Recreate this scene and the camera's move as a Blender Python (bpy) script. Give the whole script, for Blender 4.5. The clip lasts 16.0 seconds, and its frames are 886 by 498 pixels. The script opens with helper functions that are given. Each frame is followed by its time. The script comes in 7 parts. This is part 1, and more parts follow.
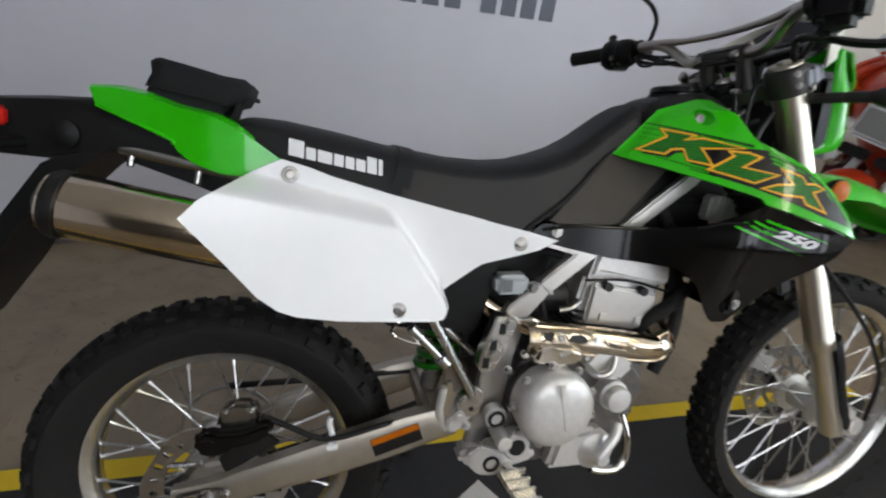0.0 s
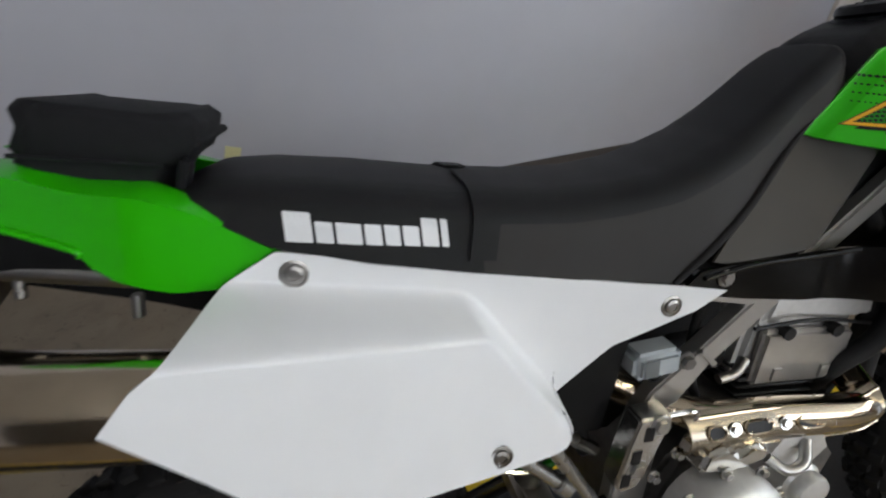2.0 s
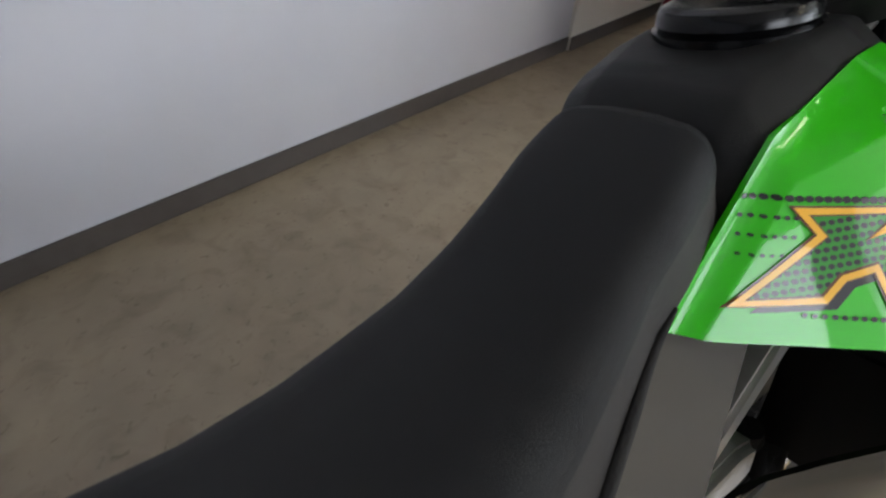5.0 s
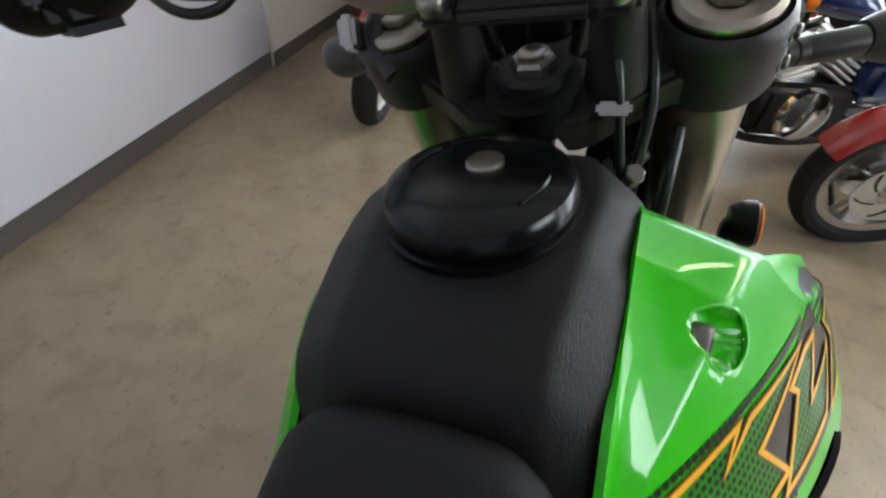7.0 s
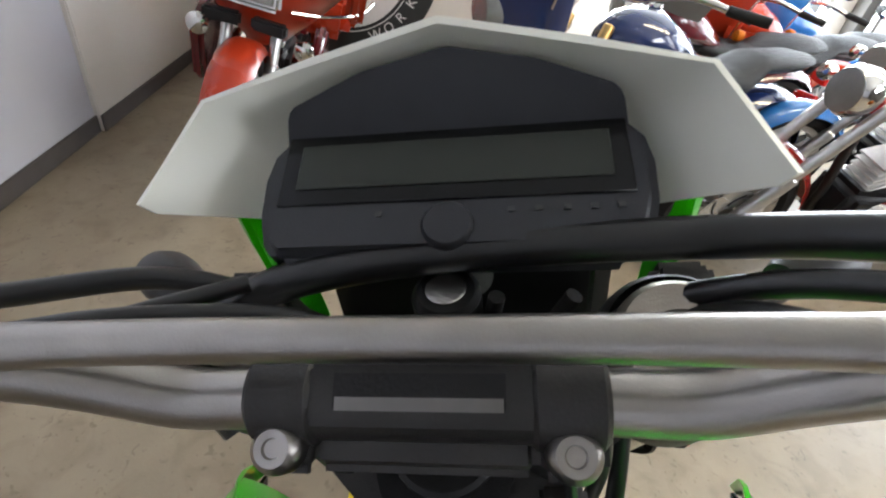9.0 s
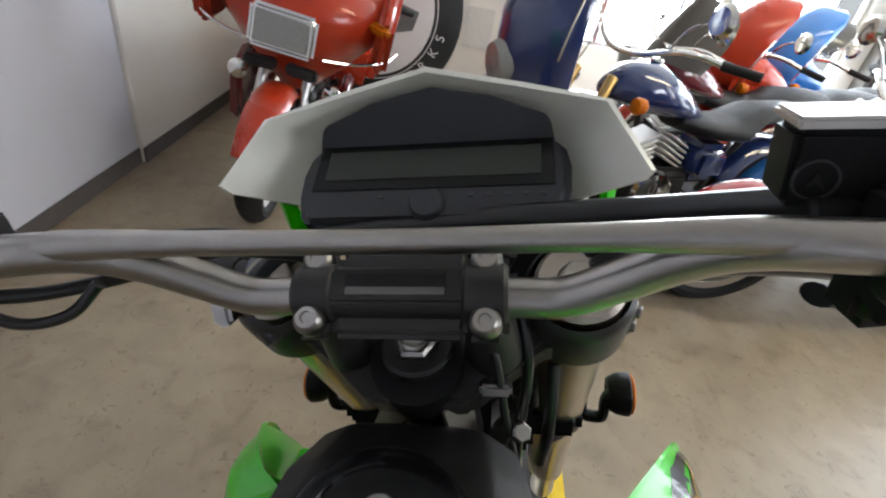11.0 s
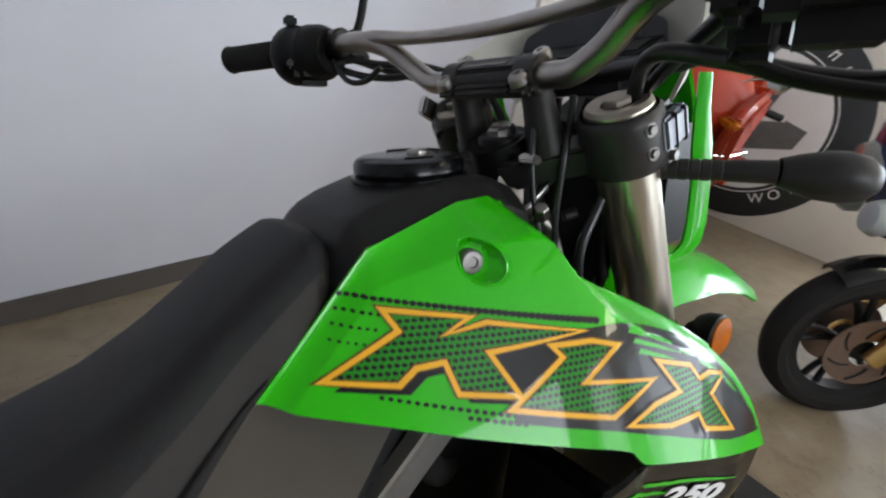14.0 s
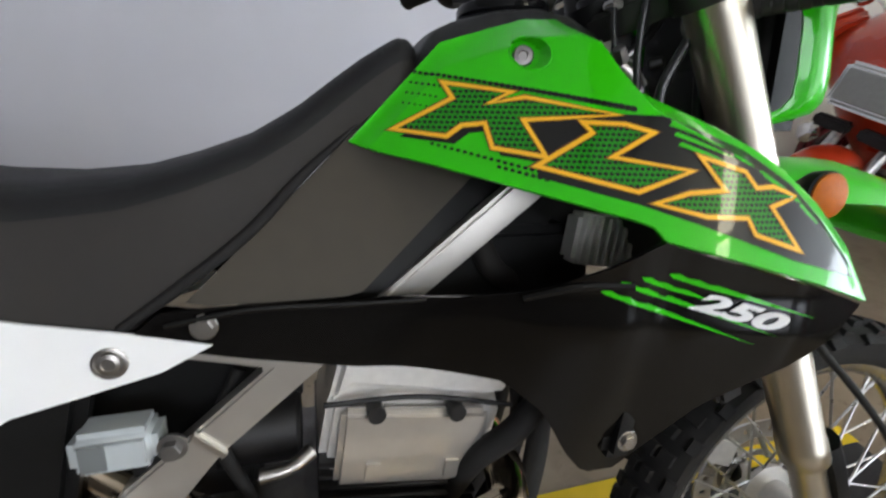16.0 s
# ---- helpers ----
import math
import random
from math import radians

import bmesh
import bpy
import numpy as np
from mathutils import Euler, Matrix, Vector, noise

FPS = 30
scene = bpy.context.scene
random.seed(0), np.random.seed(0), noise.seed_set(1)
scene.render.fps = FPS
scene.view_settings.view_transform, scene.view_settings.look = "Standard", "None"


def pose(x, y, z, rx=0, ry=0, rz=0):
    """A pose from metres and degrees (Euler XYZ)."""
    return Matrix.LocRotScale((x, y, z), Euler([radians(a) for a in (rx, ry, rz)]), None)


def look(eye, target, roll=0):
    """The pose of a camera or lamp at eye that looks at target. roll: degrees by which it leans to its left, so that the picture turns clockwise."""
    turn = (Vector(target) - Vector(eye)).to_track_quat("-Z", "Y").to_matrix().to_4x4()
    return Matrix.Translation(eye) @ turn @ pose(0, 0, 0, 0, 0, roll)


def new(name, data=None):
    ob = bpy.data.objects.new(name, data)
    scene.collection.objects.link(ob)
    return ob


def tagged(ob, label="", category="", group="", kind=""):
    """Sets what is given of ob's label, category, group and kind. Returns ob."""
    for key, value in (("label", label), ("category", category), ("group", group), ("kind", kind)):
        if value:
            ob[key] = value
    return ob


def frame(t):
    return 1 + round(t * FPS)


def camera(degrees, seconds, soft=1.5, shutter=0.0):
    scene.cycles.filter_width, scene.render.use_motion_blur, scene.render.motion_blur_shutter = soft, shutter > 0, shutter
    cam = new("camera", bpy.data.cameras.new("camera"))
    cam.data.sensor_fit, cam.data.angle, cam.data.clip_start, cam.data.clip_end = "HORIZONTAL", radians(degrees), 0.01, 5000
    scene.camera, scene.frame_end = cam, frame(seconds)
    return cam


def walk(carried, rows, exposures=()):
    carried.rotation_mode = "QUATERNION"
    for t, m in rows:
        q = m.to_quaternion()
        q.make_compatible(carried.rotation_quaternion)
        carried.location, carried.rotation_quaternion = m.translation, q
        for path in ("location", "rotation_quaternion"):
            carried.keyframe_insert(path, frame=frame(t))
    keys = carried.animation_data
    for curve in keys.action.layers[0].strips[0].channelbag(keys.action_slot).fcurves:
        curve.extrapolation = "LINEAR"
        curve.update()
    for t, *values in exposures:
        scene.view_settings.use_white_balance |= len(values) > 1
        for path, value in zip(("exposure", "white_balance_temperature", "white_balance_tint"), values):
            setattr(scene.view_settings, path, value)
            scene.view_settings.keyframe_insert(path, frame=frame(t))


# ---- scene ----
# ---- camera and its walk ----
cam = camera(86.5, 16.0, soft=2.1, shutter=0.5)
PATH = [
    (0, (0.1881, -0.5970, 1.1270), (0.4314, 0.2608, 0.6743), 8.15),
    (0.5, (0.1997, -0.4902, 1.1395), (0.3749, 0.3613, 0.6452), 5.02),
    (1, (0.1712, -0.3700, 1.1399), (0.3247, 0.4654, 0.6120), 2.66),
    (1.5, (0.1512, -0.2979, 1.1388), (0.3204, 0.5169, 0.5844), 0.91),
    (2, (0.1832, -0.2313, 1.1296), (0.3802, 0.5596, 0.5502), 0.29),
    (2.5, (0.2563, -0.1635, 1.1439), (0.4555, 0.6030, 0.5333), -0.14),
    (3, (0.3252, -0.1022, 1.1427), (0.5377, 0.6337, 0.4998), 1.23),
    (5.5, (0.5526, 0.1515, 1.1265), (1.0924, 0.6586, 0.4545), 3.19),
    (6, (0.5938, 0.1766, 1.1398), (1.2193, 0.5984, 0.4835), 4.02),
    (6.5, (0.6392, 0.2124, 1.1601), (1.3216, 0.5126, 0.4936), 5.12),
    (7, (0.6790, 0.2288, 1.1644), (1.4024, 0.4337, 0.5051), 7.53),
    (7.5, (0.7325, 0.2488, 1.1776), (1.4786, 0.3957, 0.5282), 7.07),
    (8, (0.7832, 0.2625, 1.1966), (1.5526, 0.3437, 0.5630), 7.94),
    (8.5, (0.8314, 0.2783, 1.2247), (1.6170, 0.3075, 0.6066), 9.61),
    (9, (0.8617, 0.2882, 1.2492), (1.6626, 0.2733, 0.6505), 10.38),
    (11.5, (0.7225, 0.2259, 1.2756), (1.5866, 0.3196, 0.7811), 9.75),
    (12, (0.6974, 0.1774, 1.2549), (1.5407, 0.4096, 0.7703), 9.52),
    (12.5, (0.6764, 0.1255, 1.2275), (1.4682, 0.5044, 0.7485), 10.80),
    (13, (0.6570, 0.0642, 1.2036), (1.3996, 0.5517, 0.7445), 12.35),
    (13.5, (0.6411, 0.0016, 1.1842), (1.3164, 0.5851, 0.7329), 12.46),
    (14, (0.6308, -0.0474, 1.1594), (1.2410, 0.6062, 0.7118), 10.79),
    (14.5, (0.6367, -0.0920, 1.1217), (1.1665, 0.6354, 0.6855), 9.48),
    (15, (0.6400, -0.1493, 1.0879), (1.0804, 0.6401, 0.6601), 8.55),
    (15.5, (0.6550, -0.2093, 1.0678), (1.0074, 0.6201, 0.6342), 7.56),
    (16, (0.6677, -0.2412, 1.0387), (0.9359, 0.6072, 0.5822), 5.61),
]
# the clip's automatic exposure
EXPOSURE = [(0, -0.86), (1.2, -1.02), (3, -1.16), (5.5, -0.36), (6.2, -0.42), (7, -0.1), (9, 0.2), (11.5, -0.2), (12.5, -0.36), (14, -0.52), (16, -0.55)]
walk(cam, [(t, look(eye, target, roll)) for t, eye, target, roll in PATH], EXPOSURE)
# ---- world, lamps and exposure ----
world = bpy.data.worlds.new("world")
scene.world = world
world.use_nodes = True
wn = world.node_tree.nodes
sky = wn.new("ShaderNodeTexSky")
sky.sky_type, sky.sun_disc = "NISHITA", False
sky.sun_elevation, sky.sun_rotation = radians(42), radians(200)
wn["Background"].inputs[1].default_value = 0.1
world.node_tree.links.new(sky.outputs[0], wn["Background"].inputs[0])
scene.view_settings.exposure = 0.0


def window_lamp(m, sx, sy, power, colour):
    d = bpy.data.lights.new("window_light", "AREA")
    d.shape, d.size, d.size_y, d.energy, d.color = "RECTANGLE", sx, sy, power, colour
    ob = new("window_light", d)
    ob.matrix_world = m
    return ob


# daylight in the openings of the shop front and of the end windows
# unseen high window, added to light the white side panel from above
window_lamp(look((0.53, -3.56, 2.27), (0.4, 0, 0.9)), 1.9, 0.95, 68, (0.88, 0.92, 1.0))
window_lamp(look((2.25, -3.56, 1.55), (2.2, 0, 1.0)), 0.46, 2.3, 15, (0.90, 0.93, 1.0))
window_lamp(look((4.7, -3.56, 1.60), (4.3, 0, 0.6)), 2.9, 2.1, 92, (0.86, 0.92, 1.0))
window_lamp(look((6.66, -1.8, 1.65), (4, -1.4, 0.6)), 3.2, 2.0, 310, (0.82, 0.91, 1.0))
# ---- materials ----
def mat(name, base, rough=0.5, metal=0.0, vary=0.12, scale=40.0, bump=0.0, bscale=300.0, coat=0.0, big=3.0, rvar=0.1, tint=None, spec=0.5):
    m = bpy.data.materials.new(name)
    m.use_nodes = True
    n, l = m.node_tree.nodes, m.node_tree.links
    b = n["Principled BSDF"]
    tc = n.new("ShaderNodeTexCoord")
    n1, n2 = n.new("ShaderNodeTexNoise"), n.new("ShaderNodeTexNoise")
    for k, sc in ((n1, scale), (n2, big)):
        k.inputs["Scale"].default_value, k.inputs["Detail"].default_value = sc, 5
        l.new(tc.outputs["Object"], k.inputs["Vector"])
    add = n.new("ShaderNodeMath")
    add.operation = "ADD"
    l.new(n1.outputs[0], add.inputs[0])
    l.new(n2.outputs[0], add.inputs[1])
    mr = n.new("ShaderNodeMapRange")
    mr.inputs[1].default_value, mr.inputs[2].default_value = 0.6, 1.4
    l.new(add.outputs[0], mr.inputs[0])
    mix = n.new("ShaderNodeMix")
    mix.data_type = "RGBA"
    dark = [c * (1 - vary) for c in base]
    light = [min(1, c * (1 + vary)) for c in (tint or base)]
    mix.inputs[6].default_value, mix.inputs[7].default_value = (*dark, 1), (*light, 1)
    l.new(mr.outputs[0], mix.inputs[0])
    l.new(mix.outputs[2], b.inputs["Base Color"])
    rr = n.new("ShaderNodeMapRange")
    rr.inputs[3].default_value, rr.inputs[4].default_value = max(0.02, rough * (1 - rvar * 2)), min(1, rough * (1 + rvar * 2))
    l.new(n2.outputs[0], rr.inputs[0])
    l.new(rr.outputs[0], b.inputs["Roughness"])
    b.inputs["Metallic"].default_value = metal
    b.inputs["Coat Weight"].default_value = coat
    b.inputs["Coat Roughness"].default_value = 0.03
    b.inputs["Specular IOR Level"].default_value = spec
    if bump:
        n3, bp = n.new("ShaderNodeTexNoise"), n.new("ShaderNodeBump")
        n3.inputs["Scale"].default_value, n3.inputs["Detail"].default_value = bscale, 3
        l.new(tc.outputs["Object"], n3.inputs["Vector"])
        bp.inputs["Strength"].default_value, bp.inputs["Distance"].default_value = bump, 0.002
        l.new(n3.outputs[0], bp.inputs["Height"])
        l.new(bp.outputs[0], b.inputs["Normal"])
    return m


GREEN = mat("green_plastic", (0.026, 0.48, 0.001), 0.3, 0, 0.06, 25, coat=0.5, spec=0.2)
SPRINGG = mat("spring_green", (0.010, 0.13, 0.004), 0.4, 0, 0.2, 40, spec=0.3)
# casting darkened for the shaded gaps round the engine covers
ENGD = mat("gap_darkened_casting", (0.13, 0.12, 0.11), 0.45, 0.5, 0.35, 50, 0.3, 500, big=14)
SMOKED = mat("smoked_windscreen", (0.085, 0.078, 0.068), 0.14, 0, 0.1, 10, spec=0.4)
WHITE = mat("white_plastic", (0.87, 0.865, 0.86), 0.3, 0, 0.03, 20, 0.05, 200, coat=0.15)
MASKW = mat("cowl_white", (0.80, 0.79, 0.69), 0.4, 0, 0.05, 20)
BLACKP = mat("black_plastic", (0.006, 0.0058, 0.0058), 0.46, 0, 0.25, 60, 0.12, 900, spec=0.2)
GLOSSB = mat("gloss_black", (0.004, 0.0036, 0.0034), 0.16, 0, 0.3, 30, spec=0.3)
CAPB = mat("cap_black", (0.004, 0.004, 0.0045), 0.2, 0, 0.3, 50, spec=0.25)
TANKB = mat("tank_black", (0.009, 0.0087, 0.0085), 0.42, 0, 0.2, 50, 0.3, 1200, spec=0.25)
TANKG = mat("tank_grey", (0.038, 0.030, 0.0195), 0.6, 0, 0.1, 50, 0.35, 1400)
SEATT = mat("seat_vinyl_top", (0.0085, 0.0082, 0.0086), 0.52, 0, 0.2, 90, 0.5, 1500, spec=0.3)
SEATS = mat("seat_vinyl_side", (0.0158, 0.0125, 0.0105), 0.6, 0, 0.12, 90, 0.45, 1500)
RUBBER = mat("rubber", (0.012, 0.011, 0.0105), 0.75, 0, 0.3, 60, 0.4, 500, spec=0.3)
FABRIC = mat("bag_nylon", (0.009, 0.009, 0.010), 0.7, 0, 0.3, 120, 0.6, 1800, spec=0.3)
CHROME = mat("chrome", (0.72, 0.70, 0.66), 0.1, 1, 0.05, 20)
ALU = mat("aluminium", (0.66, 0.64, 0.61), 0.24, 1, 0.1, 60, 0.15, 700)
CAST = mat("cast_aluminium", (0.70, 0.68, 0.65), 0.36, 0.5, 0.12, 80, 0.25, 900)
SILVERP = mat("silver_paint", (0.53, 0.505, 0.47), 0.3, 0.8, 0.06, 60)
BARG = mat("bar_grey", (0.36, 0.34, 0.315), 0.28, 1, 0.12, 60, 0.1, 900)
STEEL = mat("steel", (0.5, 0.49, 0.47), 0.28, 1, 0.15, 60)
SATINB = mat("satin_black_plastic", (0.022, 0.021, 0.020), 0.42, 0, 0.15, 60, spec=0.35)
# black plastic, base lifted and blued for the window glare over it
PANELB = mat("hazed_panel_plastic", (0.023, 0.024, 0.028), 0.5, 0, 0.15, 60, 0.12, 900, spec=0.45)
CABLEB = mat("cable_sheath", (0.010, 0.010, 0.0105), 0.32, 0, 0.2, 60, spec=0.55)
BRKT = mat("bluish_zinc", (0.20, 0.215, 0.25), 0.45, 0.2, 0.15, 60)
DARKM = mat("dark_metal", (0.014, 0.013, 0.013), 0.45, 0.4, 0.3, 60, 0.2, 600)
GOLD = mat("gold_anodised", (0.72, 0.46, 0.16), 0.3, 1, 0.08, 20)
FORKG = mat("polished_fork", (0.6, 0.55, 0.46), 0.3, 1, 0.08, 20)
DGREEN = mat("decal_green", (0.012, 0.25, 0.006), 0.3, 0, 0.1, 60, coat=0.5, spec=0.2)
DBLACK = mat("decal_black", (0.006, 0.006, 0.006), 0.3, 0, 0.2, 40, coat=0.5, spec=0.2)
DORANGE = mat("decal_orange", (0.88, 0.46, 0.025), 0.3, 0, 0.05, 40, coat=0.5, spec=0.2)
DBROWN = mat("decal_brown", (0.12, 0.05, 0.012), 0.3, 0, 0.1, 40, coat=0.5, spec=0.2)
DWHITE = mat("decal_white", (0.78, 0.78, 0.78), 0.3, 0, 0.04, 40)
LENSO = mat("amber_lens", (0.46, 0.115, 0.002), 0.35, 0, 0.2, 200, 0.4, 900, spec=0.12)
LENSR = mat("red_lens", (0.6, 0.015, 0.008), 0.2, 0, 0.1, 200, 0.2, 900, coat=0.5)
LCD = mat("lcd_glass", (0.034, 0.038, 0.031), 0.3, 0, 0.08, 10, spec=0.25)
WALLP = mat("wall_paint", (0.555, 0.55, 0.60), 0.7, 0, 0.03, 6, 0.15, 180, big=0.7)
WALLC = mat("cream_wall_paint", (0.74, 0.7, 0.64), 0.7, 0, 0.03, 6, 0.15, 180, big=0.7)
BASEB = mat("vinyl_baseboard", (0.085, 0.072, 0.066), 0.5, 0, 0.15, 20, 0.1, 60)
# unseen wall kept dark so that black bodywork mirrors little light
WALLD = mat("dark_unseen_wall", (0.11, 0.10, 0.09), 0.6, 0, 0.1, 8, 0.15, 120, big=0.7)
CEILM = mat("ceiling_paint", (0.72, 0.71, 0.69), 0.8, 0, 0.04, 10)
MATB = mat("mat_rubber", (0.016, 0.016, 0.017), 0.6, 0, 0.3, 50, 0.5, 250)
MATY = mat("mat_yellow", (0.75, 0.52, 0.01), 0.55, 0, 0.08, 30, 0.3, 250)
REDP = mat("red_paint", (0.30, 0.014, 0.010), 0.18, 0, 0.1, 10, coat=0.8)
ORP = mat("orange_red_paint", (0.40, 0.034, 0.010), 0.28, 0, 0.12, 10, coat=0.25, spec=0.3)
BLUEP = mat("dark_blue_paint", (0.012, 0.025, 0.1), 0.18, 0, 0.15, 10, coat=0.8)
SKYB = mat("blue_paint", (0.03, 0.16, 0.45), 0.2, 0, 0.1, 10, coat=0.6)
MAROON = mat("maroon_paint", (0.12, 0.01, 0.015), 0.2, 0, 0.1, 10, coat=0.8)
# exhaust metals: the brown tint stands for the floor mirrored in them
BRONZE = mat("reflection_tinted_steel", (0.66, 0.55, 0.41), 0.13, 1, 0.15, 30)
SHIELD = mat("brushed_heat_shield", (0.42, 0.36, 0.28), 0.24, 1, 0.15, 60)
CHAMP = mat("champagne_alloy", (0.42, 0.38, 0.32), 0.42, 0.8, 0.1, 60, 0.15, 700)
DISC = mat("disc_brown", (0.35, 0.25, 0.2), 0.35, 1, 0.15, 60)
GLASSW = mat("headlight_glass", (0.24, 0.24, 0.22), 0.12, 0.3, 0.1, 60, 0.5, 300, coat=0.6)
PAPER = mat("paper", (0.62, 0.6, 0.56), 0.8, 0, 0.1, 60)
TAPE = mat("yellow_tape", (0.80, 0.76, 0.42), 0.6, 0, 0.08, 60)
SIGNB = mat("sign_black", (0.02, 0.022, 0.024), 0.4, 0, 0.2, 20)
CLOUDY = mat("cloudy_plastic", (0.42, 0.45, 0.46), 0.35, 0, 0.08, 40)
ANOD = mat("dark_anodised", (0.026, 0.024, 0.0225), 0.42, 0.2, 0.25, 60, 0.15, 700)
BOLTG = mat("dull_bolt_steel", (0.20, 0.19, 0.18), 0.42, 0.9, 0.2, 60)
EMBL = mat("emblem_grey", (0.035, 0.035, 0.036), 0.45, 0, 0.2, 20)
SIGNG = mat("sign_grey", (0.14, 0.15, 0.15), 0.45, 0, 0.2, 20)


def floor_material():
    m = mat("worn_concrete", (0.225, 0.176, 0.118), 0.36, 0, 0.12, 7.0, 0.2, 120, big=1.3, tint=(0.27, 0.215, 0.148))
    n, l = m.node_tree.nodes, m.node_tree.links
    b = n["Principled BSDF"]
    tc = n.new("ShaderNodeTexCoord")
    no, rp, mx = n.new("ShaderNodeTexNoise"), n.new("ShaderNodeValToRGB"), n.new("ShaderNodeMix")
    no.inputs["Scale"].default_value, no.inputs["Detail"].default_value, no.inputs["Distortion"].default_value = 9, 12, 0.7
    l.new(tc.outputs["Object"], no.inputs["Vector"])
    rp.color_ramp.elements[0].position, rp.color_ramp.elements[1].position = 0.5, 0.78
    l.new(no.outputs[0], rp.inputs[0])
    mx.data_type, mx.blend_type = "RGBA", "MULTIPLY"
    mx.inputs[7].default_value = (0.72, 0.69, 0.65, 1)
    old = b.inputs["Base Color"].links[0].from_socket
    l.new(rp.outputs[0], mx.inputs[0])
    l.new(old, mx.inputs[6])
    # small dark pits and scuffs
    pn, pr, pm = n.new("ShaderNodeTexNoise"), n.new("ShaderNodeValToRGB"), n.new("ShaderNodeMix")
    pn.inputs["Scale"].default_value, pn.inputs["Detail"].default_value, pn.inputs["Distortion"].default_value = 34, 5, 1.2
    l.new(tc.outputs["Object"], pn.inputs["Vector"])
    pr.color_ramp.elements[0].position, pr.color_ramp.elements[1].position = 0.61, 0.70
    l.new(pn.outputs[0], pr.inputs[0])
    pm.data_type, pm.blend_type = "RGBA", "MULTIPLY"
    pm.inputs[7].default_value = (0.72, 0.69, 0.66, 1)
    l.new(pr.outputs[0], pm.inputs[0])
    l.new(mx.outputs[2], pm.inputs[6])
    l.new(pm.outputs[2], b.inputs["Base Color"])
    return m


CONC = floor_material()


def glow_material(name, colour, strength):
    m = bpy.data.materials.new(name)
    m.use_nodes = True
    n, l = m.node_tree.nodes, m.node_tree.links
    b = n["Principled BSDF"]
    b.inputs["Base Color"].default_value = (*colour, 1)
    b.inputs["Emission Color"].default_value = (*colour, 1)
    b.inputs["Emission Strength"].default_value = strength
    return m


DAYLIGHT = glow_material("bright_outdoors", (0.82, 0.92, 1.0), 5.5)
STREET = glow_material("street_glow", (0.86, 0.92, 1.0), 3.0)
TUBELIGHT = glow_material("fluorescent_diffuser", (1.0, 0.93, 0.70), 24.0)
LETTER = mat("wall_lettering", (0.10, 0.11, 0.14), 0.6, 0, 0.1, 20)


def screen_material():
    m = mat("smoked_screen", (0.25, 0.27, 0.28), 0.06, 0, 0.05, 10)
    b = m.node_tree.nodes["Principled BSDF"]
    b.inputs["Transmission Weight"].default_value = 0.85
    b.inputs["IOR"].default_value = 1.05
    return m


SCREEN = screen_material()
# ---- mesh kit ----
def part(name, bm, material, parent=None, label="", smooth=40):
    me = bpy.data.meshes.new(name)
    bm.normal_update()
    bm.to_mesh(me)
    bm.free()
    mats = material if isinstance(material, (list, tuple)) else [material]
    for k in mats:
        me.materials.append(k)
    if smooth:
        me.shade_smooth()
        me.set_sharp_from_angle(angle=radians(smooth))
    ob = new(name, me)
    if parent:
        ob.parent = parent
    if label:
        ob["label"] = label
    return ob


def thing(name, label, category, m=None, group="", kind=""):
    ob = new(name)
    ob.empty_display_size = 0.1
    if m:
        ob.matrix_world = m
    return tagged(ob, label, category, group, kind)


def bevel(bm, w, seg=2, angle=30):
    es = [e for e in bm.edges if len(e.link_faces) == 2 and e.calc_face_angle(0) > radians(angle)]
    if es and w > 0:
        bmesh.ops.bevel(bm, geom=es, offset=w, segments=seg, affect="EDGES", clamp_overlap=True)


def box(size, at=(0, 0, 0), rot=(0, 0, 0), bev=0.0, seg=2, taper=None, bm=None):
    b2 = bmesh.new()
    bmesh.ops.create_cube(b2, size=1)
    for v in b2.verts:
        if taper and v.co.z > 0:
            v.co.x *= taper[0]
            v.co.y *= taper[1]
        v.co = Vector((v.co.x * size[0], v.co.y * size[1], v.co.z * size[2]))
    bevel(b2, bev, seg)
    b2.transform(pose(*at, *rot))
    return merge(bm, b2)


def merge(bm, b2):
    if bm is None:
        return b2
    me = bpy.data.meshes.new("tmp")
    b2.to_mesh(me)
    b2.free()
    bm.from_mesh(me)
    bpy.data.meshes.remove(me)
    return bm


def frame_to(a, b):
    a, b = Vector(a), Vector(b)
    return Matrix.Translation(a) @ (b - a).to_track_quat("Z", "Y").to_matrix().to_4x4(), (b - a).length


def lathe(profile, a, b, seg=32, bm=None, closed=False, bev=0.0):
    """Turn a profile of (radius, distance from a along a-b) round the line a-b."""
    m, _ = frame_to(a, b)
    b2 = bmesh.new()
    rings = []
    for r, h in profile:
        if r < 1e-5:
            rings.append([b2.verts.new((0, 0, h))])
        else:
            rings.append([b2.verts.new((r * math.cos(2 * math.pi * i / seg), r * math.sin(2 * math.pi * i / seg), h)) for i in range(seg)])
    pairs = list(zip(rings, rings[1:])) + ([(rings[-1], rings[0])] if closed else [])
    for p, q in pairs:
        for i in range(seg):
            j = (i + 1) % seg
            if len(p) == 1 and len(q) == 1:
                continue
            if len(p) == 1:
                b2.faces.new((p[0], q[j], q[i]))
            elif len(q) == 1:
                b2.faces.new((p[i], p[j], q[0]))
            else:
                b2.faces.new((p[i], p[j], q[j], q[i]))
    bmesh.ops.recalc_face_normals(b2, faces=b2.faces)
    b2.transform(m)
    return merge(bm, b2)


